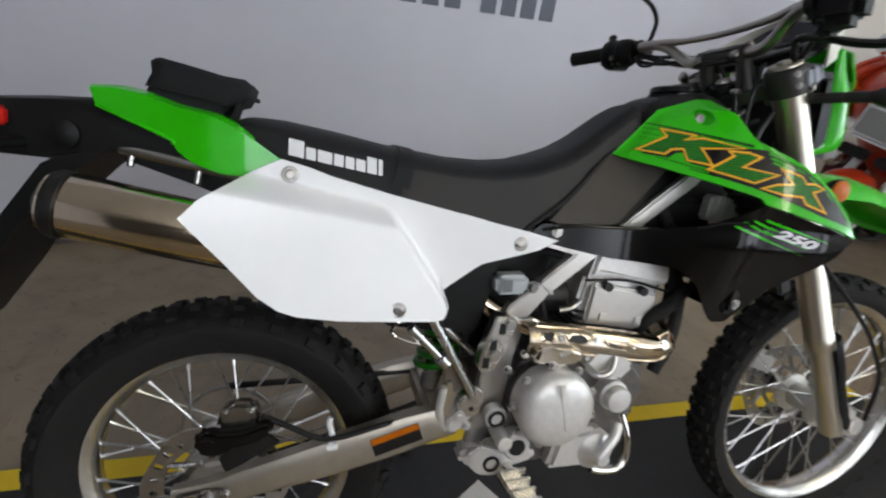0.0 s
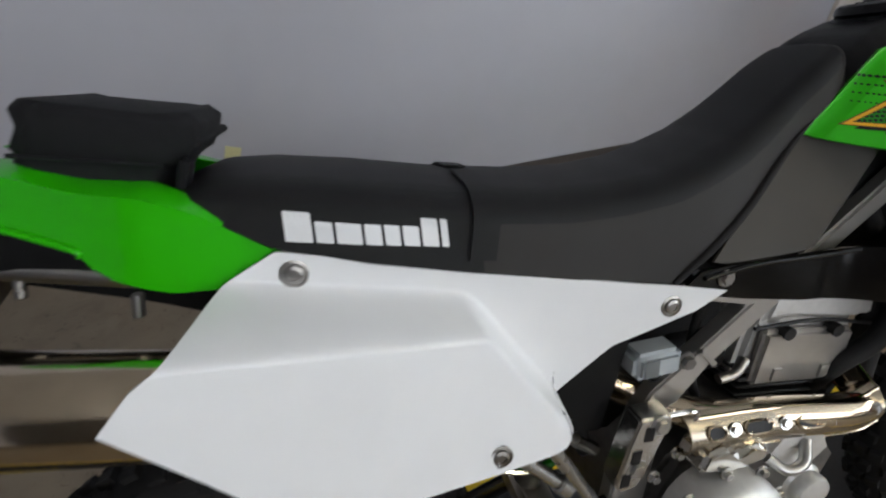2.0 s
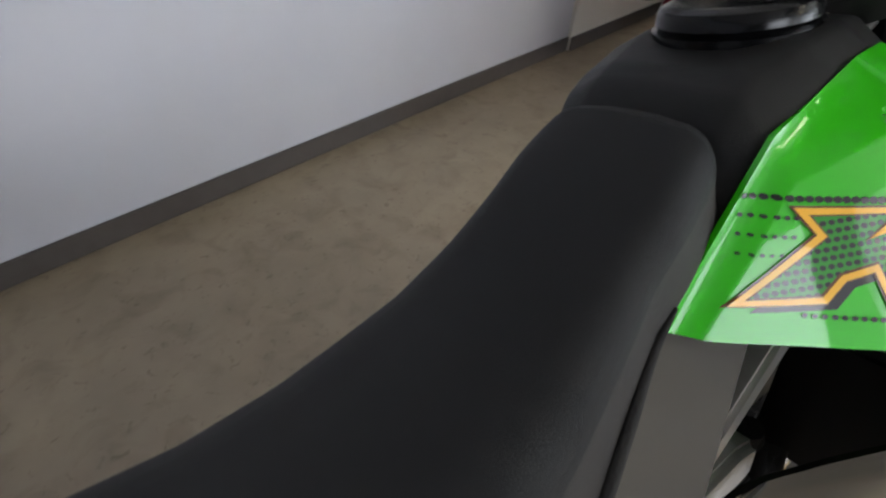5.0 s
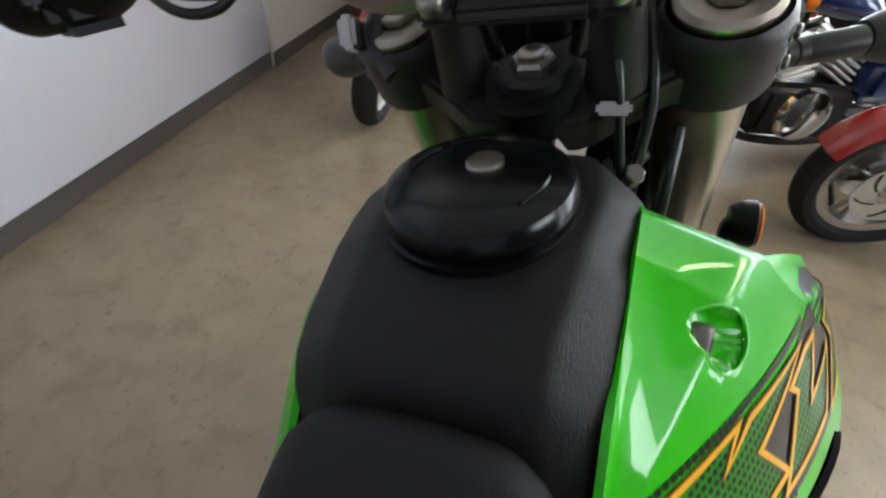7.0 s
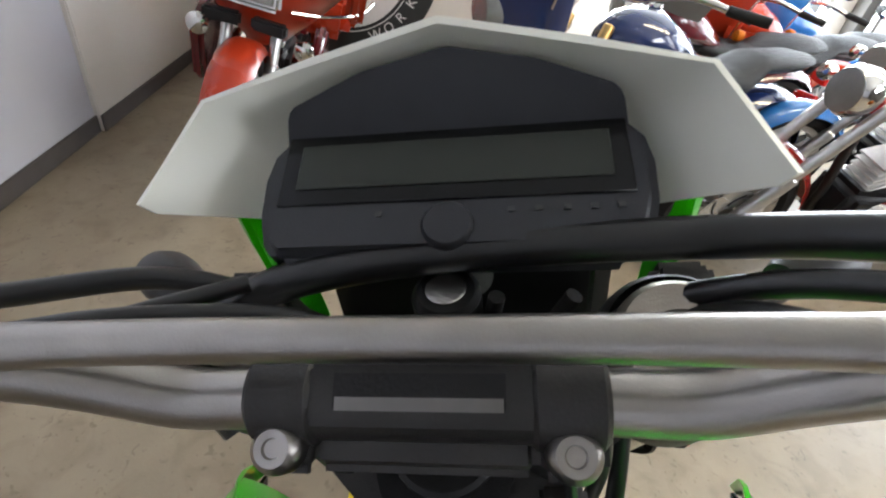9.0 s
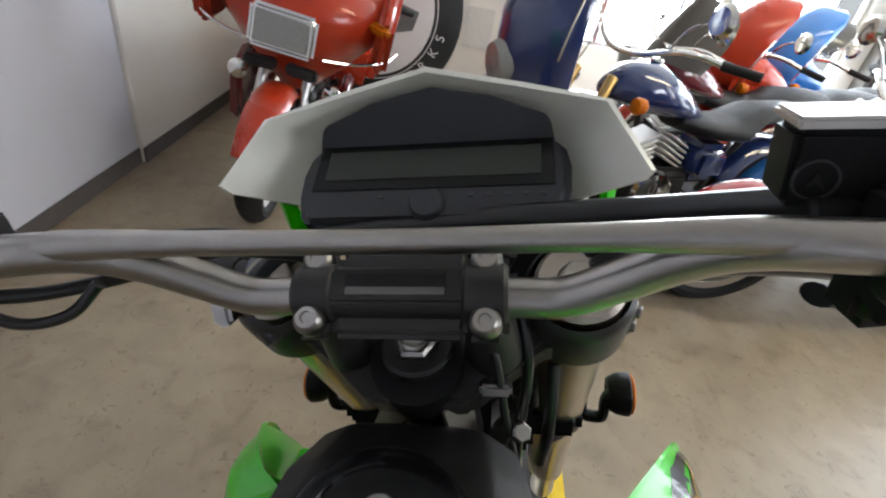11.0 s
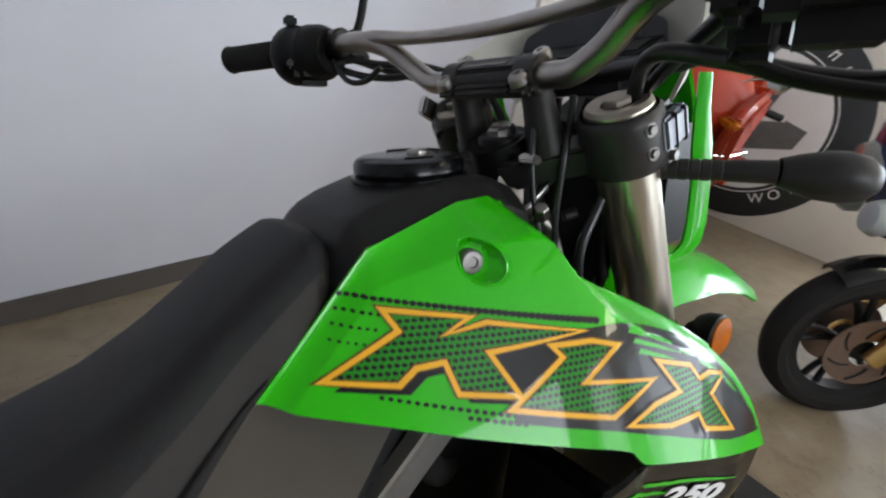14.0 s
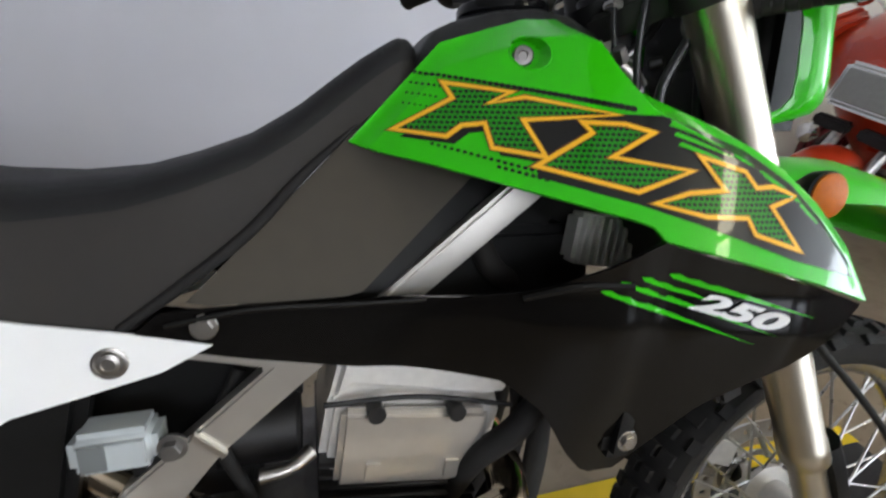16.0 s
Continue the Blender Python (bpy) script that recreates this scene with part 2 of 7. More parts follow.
def rod(a, b, r, seg=20, r2=None, bev=0.0, bm=None):
    L = (Vector(b) - Vector(a)).length
    r2 = r if r2 is None else r2
    k = min(bev, L / 3, r / 2, r2 / 2)
    prof = [(0, 0), (r - k, 0), (r, k), (r2, L - k), (r2 - k, L), (0, L)] if k else [(0, 0), (r, 0), (r2, L), (0, L)]
    return lathe(prof, a, b, seg, bm)


def smooth_path(pts, n=8):
    """A curve through the points (Catmull-Rom)."""
    P = [Vector(p) for p in pts]
    P = [P[0] * 2 - P[1]] + P + [P[-1] * 2 - P[-2]]
    out = []
    for i in range(1, len(P) - 2):
        for k in range(n):
            t = k / n
            a, b, c, d = P[i - 1:i + 3]
            out.append(0.5 * ((2 * b) + (c - a) * t + (2 * a - 5 * b + 4 * c - d) * t * t + (3 * b - a - 3 * c + d) * t ** 3))
    out.append(P[-2])
    return out


def tube(pts, r, seg=14, n=8, bm=None, flat=(1, 1), caps=True):
    """A round tube through the points; r: one radius, or one for each point."""
    path = smooth_path(pts, n) if n > 1 else [Vector(p) for p in pts]
    rs = r if isinstance(r, (list, tuple)) else [r] * len(pts)
    b2 = bmesh.new()
    up = None
    rings = []
    for i, p in enumerate(path):
        d = (path[min(i + 1, len(path) - 1)] - path[max(i - 1, 0)]).normalized()
        if up is None:
            up = Vector((0, 0, 1)) if abs(d.z) < 0.9 else Vector((0, 1, 0))
        side = d.cross(up).normalized()
        up = side.cross(d).normalized()
        f = i / (len(path) - 1) * (len(rs) - 1)
        k = min(int(f), len(rs) - 2) if len(rs) > 1 else 0
        rad = rs[k] + (rs[k + 1] - rs[k]) * (f - k) if len(rs) > 1 else rs[0]
        rings.append([b2.verts.new(p + side * (rad * flat[0] * math.cos(2 * math.pi * j / seg)) + up * (rad * flat[1] * math.sin(2 * math.pi * j / seg))) for j in range(seg)])
    for a, b in zip(rings, rings[1:]):
        for j in range(seg):
            b2.faces.new((a[j], a[(j + 1) % seg], b[(j + 1) % seg], b[j]))
    if caps:
        b2.faces.new(rings[0][::-1])
        b2.faces.new(rings[-1])
    bmesh.ops.recalc_face_normals(b2, faces=b2.faces)
    return merge(bm, b2)


def resample(pts, n):
    P = [Vector(p) for p in pts]
    L = [0]
    for a, b in zip(P, P[1:]):
        L.append(L[-1] + (b - a).length)
    out = []
    for i in range(n):
        s = L[-1] * i / (n - 1)
        k = 0
        while k < len(L) - 2 and L[k + 1] < s:
            k += 1
        f = (s - L[k]) / max(1e-9, L[k + 1] - L[k])
        out.append(P[k].lerp(P[k + 1], f))
    return out


def sheet(top, bottom, surface, n=40, m=14, thick=0.003, inward=(0, 1, 0), bm=None):
    """A shell between two edge lines of (x, z); surface(x, z) gives y. It has thickness inwards."""
    T = resample([(x, z, 0) for x, z in top], n)
    B = resample([(x, z, 0) for x, z in bottom], n)
    b2 = bmesh.new()
    g = []
    for i in range(n):
        row = []
        for j in range(m):
            p = T[i].lerp(B[i], j / (m - 1))
            row.append(b2.verts.new((p.x, surface(p.x, p.y), p.y)))
        g.append(row)
    for i in range(n - 1):
        for j in range(m - 1):
            vs = []
            for v in (g[i][j], g[i + 1][j], g[i + 1][j + 1], g[i][j + 1]):
                if v not in vs:
                    vs.append(v)
            b2.faces.new(vs)
    bmesh.ops.remove_doubles(b2, verts=b2.verts, dist=1e-5)
    thicken(b2, thick, inward)
    return merge(bm, b2)


def thicken(b2, thick, inward):
    bmesh.ops.recalc_face_normals(b2, faces=b2.faces)
    inw = Vector(inward)
    s = sum((f.normal.dot(inw) * f.calc_area() for f in b2.faces))
    if s > 0:
        bmesh.ops.reverse_faces(b2, faces=b2.faces)
    b2.normal_update()
    old = list(b2.faces)
    new_v = {v: b2.verts.new(v.co - v.normal * thick) for v in list(b2.verts)}
    edges = [e for e in b2.edges if len(e.link_faces) == 1]
    for f in old:
        b2.faces.new([new_v[v] for v in reversed(f.verts)])
    for e in edges:
        a, b = e.verts
        f = e.link_faces[0]
        vs = list(f.verts)
        if vs[(vs.index(a) + 1) % len(vs)] == b:
            b2.faces.new((b, a, new_v[a], new_v[b]))
        else:
            b2.faces.new((a, b, new_v[b], new_v[a]))


def prism(outline, y0, y1, bev=0.0, seg=2, bm=None, holes=()):
    """A plate with an outline of (x, z), from y0 to y1."""
    b2 = bmesh.new()
    vs = [b2.verts.new((x, y0, z)) for x, z in outline]
    f = b2.faces.new(vs)
    r = bmesh.ops.extrude_face_region(b2, geom=[f])
    for v in r["geom"]:
        if isinstance(v, bmesh.types.BMVert):
            v.co.y = y1
    bmesh.ops.recalc_face_normals(b2, faces=b2.faces)
    bevel(b2, bev, seg)
    return merge(bm, b2)


def decal(outline, surface, lift=0.0006, step=0.008, bm=None):
    """A thin film with an outline of (x, z) on a curved panel."""
    b2 = bmesh.new()
    vs = [b2.verts.new((x, 0, z)) for x, z in outline]
    es = [b2.edges.new((a, b)) for a, b in zip(vs, vs[1:] + vs[:1])]
    bmesh.ops.triangle_fill(b2, edges=es, use_beauty=True)
    for _ in range(5):
        long = [e for e in b2.edges if e.calc_length() > step]
        if not long:
            break
        bmesh.ops.subdivide_edges(b2, edges=long, cuts=1)
        bmesh.ops.triangulate(b2, faces=[f for f in b2.faces if len(f.verts) > 3])
    for v in b2.verts:
        v.co.y = surface(v.co.x, v.co.z) - lift
    bmesh.ops.recalc_face_normals(b2, faces=b2.faces)
    b2.normal_update()
    if sum(f.normal.y for f in b2.faces) > 0:
        bmesh.ops.reverse_faces(b2, faces=b2.faces)
    return merge(bm, b2)


def ribbon(pts, w, surface, lift, closed=True, bm=None):
    """A painted line of width w along points of (x, z) on a panel."""
    P = [Vector((x, z)) for x, z in pts]
    n = len(P)
    off = []
    for i in range(n):
        d0, d1 = (P[i] - P[i - 1]).normalized(), (P[(i + 1) % n] - P[i]).normalized()
        t = (d0 + d1).normalized()
        m = Vector((-t.y, t.x))
        off.append(m * min(w * 1.3, w / 2 / max(0.25, abs(m.dot(Vector((-d0.y, d0.x)))))))
    b2 = bmesh.new()
    rows = []
    for i in range(n):
        a, b, oa, ob = P[i], P[(i + 1) % n], off[i], off[(i + 1) % n]
        k = max(1, int((b - a).length / 0.008))
        for j in range(k):
            c, o = a.lerp(b, j / k), oa.lerp(ob, j / k)
            rows.append([b2.verts.new((q.x, surface(q.x, q.y) - lift, q.y)) for q in (c + o, c - o)])
    for r0, r1 in zip(rows, rows[1:] + rows[:1]):
        b2.faces.new((r0[0], r1[0], r1[1], r0[1]))
    b2.normal_update()
    if sum(f.normal.y * f.calc_area() for f in b2.faces) > 0:
        bmesh.ops.reverse_faces(b2, faces=b2.faces)
    return merge(bm, b2)


def loft(sections, bm=None, caps=True, closed=True):
    """Skin through rings of points (all with the same count)."""
    b2 = bmesh.new()
    rings = [[b2.verts.new(p) for p in s] for s in sections]
    k = len(rings[0])
    for a, b in zip(rings, rings[1:]):
        for j in range(k if closed else k - 1):
            b2.faces.new((a[j], a[(j + 1) % k], b[(j + 1) % k], b[j]))
    if caps and closed:
        b2.faces.new(rings[0][::-1])
        b2.faces.new(rings[-1])
    bmesh.ops.recalc_face_normals(b2, faces=b2.faces)
    return merge(bm, b2)


def bolt(at, way, r=0.007, h=0.005, flange=1.5, bm=None):
    """A hex-headed bolt with a flange."""
    a = Vector(at)
    d = Vector(way).normalized()
    bm = rod(a, a + d * h * 0.35, r * flange, 16, bev=0.0006, bm=bm)
    return rod(a + d * h * 0.3, a + d * h, r, 6, bev=0.0006, bm=bm)


def lerp_table(rows, x):
    if x <= rows[0][0]:
        return rows[0][1:]
    for a, b in zip(rows, rows[1:]):
        if x <= b[0]:
            f = (x - a[0]) / (b[0] - a[0])
            return [p + (q - p) * f for p, q in zip(a[1:], b[1:])]
    return rows[-1][1:]
# ---- the shop: floor, walls, ceiling ----
AZ, DW = 8.36, 1.6624
WX, WY = math.cos(radians(AZ)), math.sin(radians(AZ))
WALLM = Matrix.Translation((-WY * DW, WX * DW, 0)) @ pose(0, 0, 0, 0, 0, AZ)  # x along the long wall, y into it


def structure(name, bm, material, label, m=None, smooth=30):
    ob = part(name, bm, material, None, label, smooth)
    if m:
        ob.matrix_world = m
    return tagged(ob, label, "", "", "structure")


FAR, RIGHT, BACK, HIGH = 6.7, -3.6, -3.2, 3.0
fl = bmesh.new()
bmesh.ops.create_grid(fl, x_segments=40, y_segments=40, size=0.5)
for v in fl.verts:
    v.co = Vector((v.co.x * 11.4 + 2.0, v.co.y * 8 - 0.6, 0))
structure("floor", fl, CONC, "worn tan concrete floor with dark scuffs")
structure("ceiling", box((11.4, 8, 0.1), (2.0, -0.6, HIGH + 0.05)), CEILM, "plain off-white ceiling")
structure("wall_north", box((7.92, 0.15, HIGH), (-0.64, 0.075, HIGH / 2), bev=0.004), WALLP, "pale lavender-white painted wall", WALLM)
structure("wall_pilaster", box((4.4, 0.19, HIGH), (3.32 + 2.2, 0.072, HIGH / 2), bev=0.006), WALLC, "cream painted wall bay beside the lavender wall", WALLM)
structure("wall_back", box((0.15, 8, HIGH), (BACK - 0.3, -0.6, HIGH / 2)), WALLP, "plain painted back wall")


def wall_with_windows(name, length, openings, m, label, material):
    """A wall along x with openings (x0, x1, z0, z1), built of piers, sill and head."""
    bm = None
    x = 0.0
    for x0, x1, z0, z1 in openings:
        bm = box((x0 - x, 0.2, HIGH), ((x + x0) / 2, 0, HIGH / 2), bm=bm)
        bm = box((x1 - x0, 0.2, z0), ((x0 + x1) / 2, 0, z0 / 2), bm=bm)
        bm = box((x1 - x0, 0.2, HIGH - z1), ((x0 + x1) / 2, 0, (HIGH + z1) / 2), bm=bm)
        x = x1
    bm = box((length - x, 0.2, HIGH), ((x + length) / 2, 0, HIGH / 2), bm=bm)
    structure(name, bm, material, label, m)
    for k, (x0, x1, z0, z1) in enumerate(openings):
        fr = None
        for a, b, c, d in ((x0, x1, z0, z0 + 0.05), (x0, x1, z1 - 0.05, z1), (x0, x0 + 0.05, z0 + 0.05, z1 - 0.05), (x1 - 0.05, x1, z0 + 0.05, z1 - 0.05), ((x0 + x1) / 2 - 0.025, (x0 + x1) / 2 + 0.025, z0 + 0.05, z1 - 0.05)):
            fr = box((b - a, 0.07, d - c), ((a + b) / 2, 0, (c + d) / 2), bm=fr, bev=0.004, seg=1)
        structure(f"window_{len([o for o in bpy.data.objects if o.name.startswith('window_') and o.type == 'MESH']) + 1}", fr, ALU, "aluminium-framed shop window", m)


structure("wall_partition", box((0.14, 2.4, HIGH), (4.95, 1.35, HIGH / 2), bev=0.004), WALLC, "cream partition wall")
# unseen front: dark tone curbs reflections, first high opening is assumed for light
wall_with_windows("wall_south", 11.4, [(3.25, 5.2, 1.75, 2.8), (5.7, 6.2, 0.3, 2.75), (6.6, 10.2, 0.45, 2.75)], pose(-3.7, RIGHT - 0.1, 0), "dark painted shop-front wall with wide windows", WALLD)
wall_with_windows("wall_east", 8.0, [(1.2, 2.9, 0.6, 2.7), (3.0, 4.65, 0.6, 2.7)], pose(FAR + 0.1, -4.6, 0, 0, 0, 90), "cream end wall with bright windows", WALLC)
structure("baseboard", box((7.92, 0.012, 0.088), (-0.64, -0.0061, 0.044), bev=0.004), BASEB, "dark brown vinyl baseboard", WALLM)
structure("baseboard_bay", box((4.4, 0.012, 0.088), (3.32 + 2.2, -0.0295, 0.044), bev=0.004), BASEB, "dark brown vinyl baseboard", WALLM)
# unseen glow panel that stands for daylight outside the front
bd = box((12, 0.05, 5), (2, -5.4, 1.8))
structure("backdrop_street", bd, STREET, "unseen glowing backdrop outside the shop front")
bd = box((0.05, 9, 5), (8.6, -1.5, 1.8))
structure("backdrop_yard", bd, DAYLIGHT, "overexposed bright yard outside the end windows")

# lettering on the wall: plain bars in place of a telephone number
x = 0.74
for k, w in enumerate((0.078, 0.078, 0.078, 0.0, 0.078, 0.078, 0.078, 0.078)):
    if w:
        g = box((w, 0.004, 0.15), (x + w / 2, -0.0022, 1.205))
        structure("trim_lettering", g, LETTER, "dark grey bar painted on the wall", WALLM)
    else:
        w = 0.045
        structure("trim_lettering", box((w, 0.004, 0.022), (x + w / 2, -0.0022, 1.205)), LETTER, "dark grey dash painted on the wall", WALLM)
    x += w + 0.030
st = box((0.058, 0.003, 0.100), (0, -0.0018, 0), (0, 17, 0))
tape = tagged(part("tape_note", st, TAPE), "small yellow tape stuck to the wall", "tape")
tape.matrix_world = WALLM @ pose(0.03, 0, 0.335)

# black rubber mat with yellow borders under the motorcycle
mt = thing("floor_mat", "long black rubber mat with yellow borders on the floor", "mat")
part("mat_field", box((3.7, 0.53, 0.006), (0.35, 0.0985, 0.0035), (0, 0, 1.5), bev=0.002), MATB, mt)
part("border_strip", box((3.7, 0.062, 0.0065), (0.35, 0.3415, 0.0042), (0, 0, 1.5), bev=0.002), MATY, mt, "yellow border")
part("border_strip", box((3.7, 0.055, 0.0065), (0.35, -0.1915, 0.0042), (0, 0, 1.5), bev=0.002), MATY, mt, "yellow border")
pp = bmesh.new()
bmesh.ops.create_grid(pp, x_segments=10, y_segments=8, size=0.5)
for v in pp.verts:
    v.co = Vector((v.co.x * 0.13, v.co.y * 0.10, 0.012 + 0.004 * noise.noise(v.co * 3)))
thicken(pp, 0.0006, (0, 0, -1))
lf = part("leaflet", pp, PAPER)
lf.matrix_world = pose(0.575, 0.105, 0, 0, 0, 35)
tagged(lf, "pale printed leaflet lying on the mat", "leaflet")

# row of ceiling lights near the shop front
for k in range(3):
    cl = thing("ceiling_light", "long warm white fluorescent ceiling light", "lamp", pose(2.55 + 0.12 * k, -1.45 - 0.95 * k, HIGH - 0.055, 0, 0, 8), "ceiling lights")
    part("housing", box((0.28, 0.92, 0.04), (0, 0, 0.03), bev=0.006), WALLC, cl)
    part("diffuser", box((0.24, 0.88, 0.03), (0, 0, 0.0), bev=0.010), TUBELIGHT, cl, "glowing diffuser")
# ---- the green trail motorcycle, leaning on its side stand ----
# own axes: x ahead from the rear axle, y to its left, z up from the tyres
BIKE = thing("motorcycle", "lime green and white trail motorcycle leaning on its side stand", "motorcycle", pose(0, 0, 0, -14.3, 0, 0))


def wheel(name, centre, R, tyre_w, rim_r, hub_r, spokes, turn, parent, knob, disc_y, disc_r):
    """A spoked wheel: rim with tyre, hub, spokes and brake disc."""
    w = 0.030
    prof = [(rim_r - 0.022, -w * 0.35), (rim_r - 0.014, -w * 0.8), (rim_r, -w), (rim_r + 0.001, -w + 0.004), (rim_r - 0.010, -w * 0.7), (rim_r - 0.010, w * 0.7), (rim_r + 0.001, w - 0.004), (rim_r, w), (rim_r - 0.014, w * 0.8), (rim_r - 0.022, w * 0.35)]
    rim = part(name, lathe(prof, (0, 0, 0), (0, 1, 0), 72, closed=True), ALU, parent, "spoked wheel with polished aluminium rim", 50)
    rim.matrix_local = pose(*centre, 0, turn, 0)
    h = tyre_w / 2
    tp = [(rim_r - 0.006, -w + 0.004), (rim_r + 0.006, -w - 0.003), (rim_r + 0.35 * (R - rim_r), -h * 0.93), (rim_r + 0.6 * (R - rim_r), -h), (R - 0.022, -h * 0.86), (R - 0.011, -h * 0.55), (R - 0.008, 0),
          (R - 0.011, h * 0.55), (R - 0.022, h * 0.86), (rim_r + 0.6 * (R - rim_r), h), (rim_r + 0.35 * (R - rim_r), h * 0.93), (rim_r + 0.006, w + 0.003), (rim_r - 0.006, w - 0.004)]
    bm = lathe(tp, (0, 0, 0), (0, 1, 0), 72, closed=True)
    n, blocks = knob, {}
    for i in range(n):
        a = 360.0 * i / n
        rows = [(0.0, 0.020, 0.022, R - 0.0065, 0), (h * 0.52, 0.022, 0.020, R - 0.012, 24), (-h * 0.52, 0.022, 0.020, R - 0.012, -24)]
        if i % 2:
            rows = [(h * 0.26, 0.017, 0.020, R - 0.0075, 8), (-h * 0.26, 0.017, 0.020, R - 0.0075, -8), (h * 0.86, 0.018, 0.024, R - 0.024, 52), (-h * 0.86, 0.018, 0.024, R - 0.024, -52)]
        for j, (y, sy, sx, rr, tilt) in enumerate(rows):
            key = (i % 2, j)
            if key not in blocks:
                ob = part("tread_block", box((sx, sy, 0.016), (0, 0, 0), taper=(0.85, 0.85)), RUBBER, rim)
                blocks[key] = ob.data
            else:
                ob = new("tread_block", blocks[key])
                ob.parent = rim
            ob.matrix_local = pose(0, 0, 0, 0, a, 0) @ pose(0, y, rr, -tilt, 0, 0)
    part("tyre", bm, RUBBER, rim, "black knobbly tyre", 35)
    hub = lathe([(0, -0.062), (0.018, -0.062), (0.02, -0.05), (hub_r, -0.045), (hub_r, -0.036), (hub_r * 0.62, -0.028), (hub_r * 0.62, 0.028), (hub_r, 0.036), (hub_r, 0.045), (0.02, 0.05), (0.018, 0.062), (0, 0.062)], (0, 0, 0), (0, 1, 0), 36)
    part("hub", hub, CAST, rim)
    me = None
    for i in range(spokes):
        side = 1 if i % 2 else -1
        a = 2 * math.pi * (i + 0.5) / spokes
        b = a + (0.62 if (i // 2) % 2 else -0.62)
        p = Vector((math.cos(a) * (rim_r - 0.016), side * 0.006, math.sin(a) * (rim_r - 0.016)))
        q = Vector((math.cos(b) * hub_r * 0.92, side * 0.040, math.sin(b) * hub_r * 0.92))
        if me is None:
            L0 = (q - p).length
            sp = rod((0, 0, 0), (0, 0, L0), 0.0021, 6)
            sp = rod((0, 0, 0), (0, 0, 0.016), 0.0034, 6, bm=sp)
            ob = part("spoke", sp, STEEL, rim)
            me = ob.data
        else:
            ob = new("spoke", me)
            ob.parent = rim
        ob.matrix_local = frame_to(p, q)[0]
    if disc_r:
        db = bmesh.new()
        seg, holes = 72, 24
        r0, r1 = disc_r * 0.72, disc_r
        for y in (-0.002, 0.002):
            rings = []
            for k, r in enumerate((r0, r0 + (r1 - r0) * 0.3, r0 + (r1 - r0) * 0.7, r1)):
                rings.append([db.verts.new(((r + (0.0035 * math.cos(2 * math.pi * i / seg * 6) if k == 3 else 0)) * math.cos(2 * math.pi * i / seg), y, (r + (0.0035 * math.cos(2 * math.pi * i / seg * 6) if k == 3 else 0)) * math.sin(2 * math.pi * i / seg))) for i in range(seg)])
            for k, (a, b) in enumerate(zip(rings, rings[1:])):
                for i in range(seg):
                    if k == 1 and i % 3 == 0:
                        continue
                    db.faces.new((a[i], a[(i + 1) % seg], b[(i + 1) % seg], b[i]))
        bmesh.ops.bridge_loops(db, edges=[e for e in db.edges if len(e.link_faces) == 1 and max(v.co.xz.length for v in e.verts) > r1 - 0.006])
        db2 = lathe([(disc_r * 0.42, -0.002), (disc_r * 0.5, -0.002), (disc_r * 0.5, 0.002), (disc_r * 0.42, 0.002)], (0, 0, 0), (0, 1, 0), 36, closed=True)
        for i in range(6):
            a = 2 * math.pi * i / 6
            d = Vector((math.cos(a), 0, math.sin(a)))
            t = Vector((math.cos(a + 0.5), 0, math.sin(a + 0.5)))
            db2 = rod(d * disc_r * 0.45, t * disc_r * 0.75, 0.005, 8, bm=db2)
            db2 = bolt(d * disc_r * 0.46 + Vector((0, -0.002, 0)), (0, -1, 0), 0.005, 0.004, bm=db2)
        db = merge(db, db2)
        d = part("brake_disc", db, STEEL, rim, "drilled steel brake disc", 30)
        d.location = (0, disc_y, 0)
    return rim


wheel("rear_wheel", (0.010, 0, 0.320), 0.320, 0.116, 0.232, 0.062, 36, 0, BIKE, 56, -0.074, 0.120)
wheel("front_wheel", (1.425, 0, 0.345), 0.345, 0.086, 0.280, 0.052, 36, 0, BIKE, 60, 0.070, 0.125)

# swingarm
sw = None
for s in (-1, 1):
    y = 0.100 * s
    rings = []
    for x, z, hz, hy in ((0.43, 0.438, 0.027, 0.018), (0.385, 0.430, 0.032, 0.018), (0.33, 0.415, 0.036, 0.018), (0.2, 0.379, 0.034, 0.017), (0.05, 0.342, 0.027, 0.016), (0.02, 0.335, 0.020, 0.013), (-0.055, 0.326, 0.018, 0.012)):
        rings.append([(x, y + hy * a, z + hz * b) for a, b in ((-1, -0.7), (-0.7, -1), (0.7, -1), (1, -0.7), (1, 0.7), (0.7, 1), (-0.7, 1), (-1, 0.7))])
    sw = loft(rings, sw)
sw = box((0.05, 0.2, 0.05), (0.40, 0, 0.43), bev=0.01, bm=sw)
SWING = part("swingarm", sw, CHAMP, BIKE, "satin aluminium swingarm", 35)
part("warning_label", box((0.09, 0.001, 0.036), (0.3185, -0.1185, 0.4125), (0, -18, 0)), DBLACK, SWING, "black label with orange strip")
part("label_strip", box((0.088, 0.001, 0.012), (0.3150, -0.1195, 0.4235), (0, -18, 0)), LENSO, SWING)
ax = rod((0, -0.122, 0.33), (0, -0.095, 0.33), 0.016, 24, bev=0.002)
ax = rod((0, -0.132, 0.33), (0, -0.12, 0.33), 0.011, 6, bev=0.001, bm=ax)
part("axle_nut", ax, STEEL, BIKE)
adj = box((0.07, 0.006, 0.03), (-0.01, -0.119, 0.331), (0, -8, 0), bev=0.003)
adj = bolt((0.03, -0.119, 0.337), (0, -1, 0), 0.006, 0.006, bm=adj)
adj = rod((-0.08, -0.105, 0.326), (-0.03, -0.105, 0.331), 0.004, 10, bm=adj)
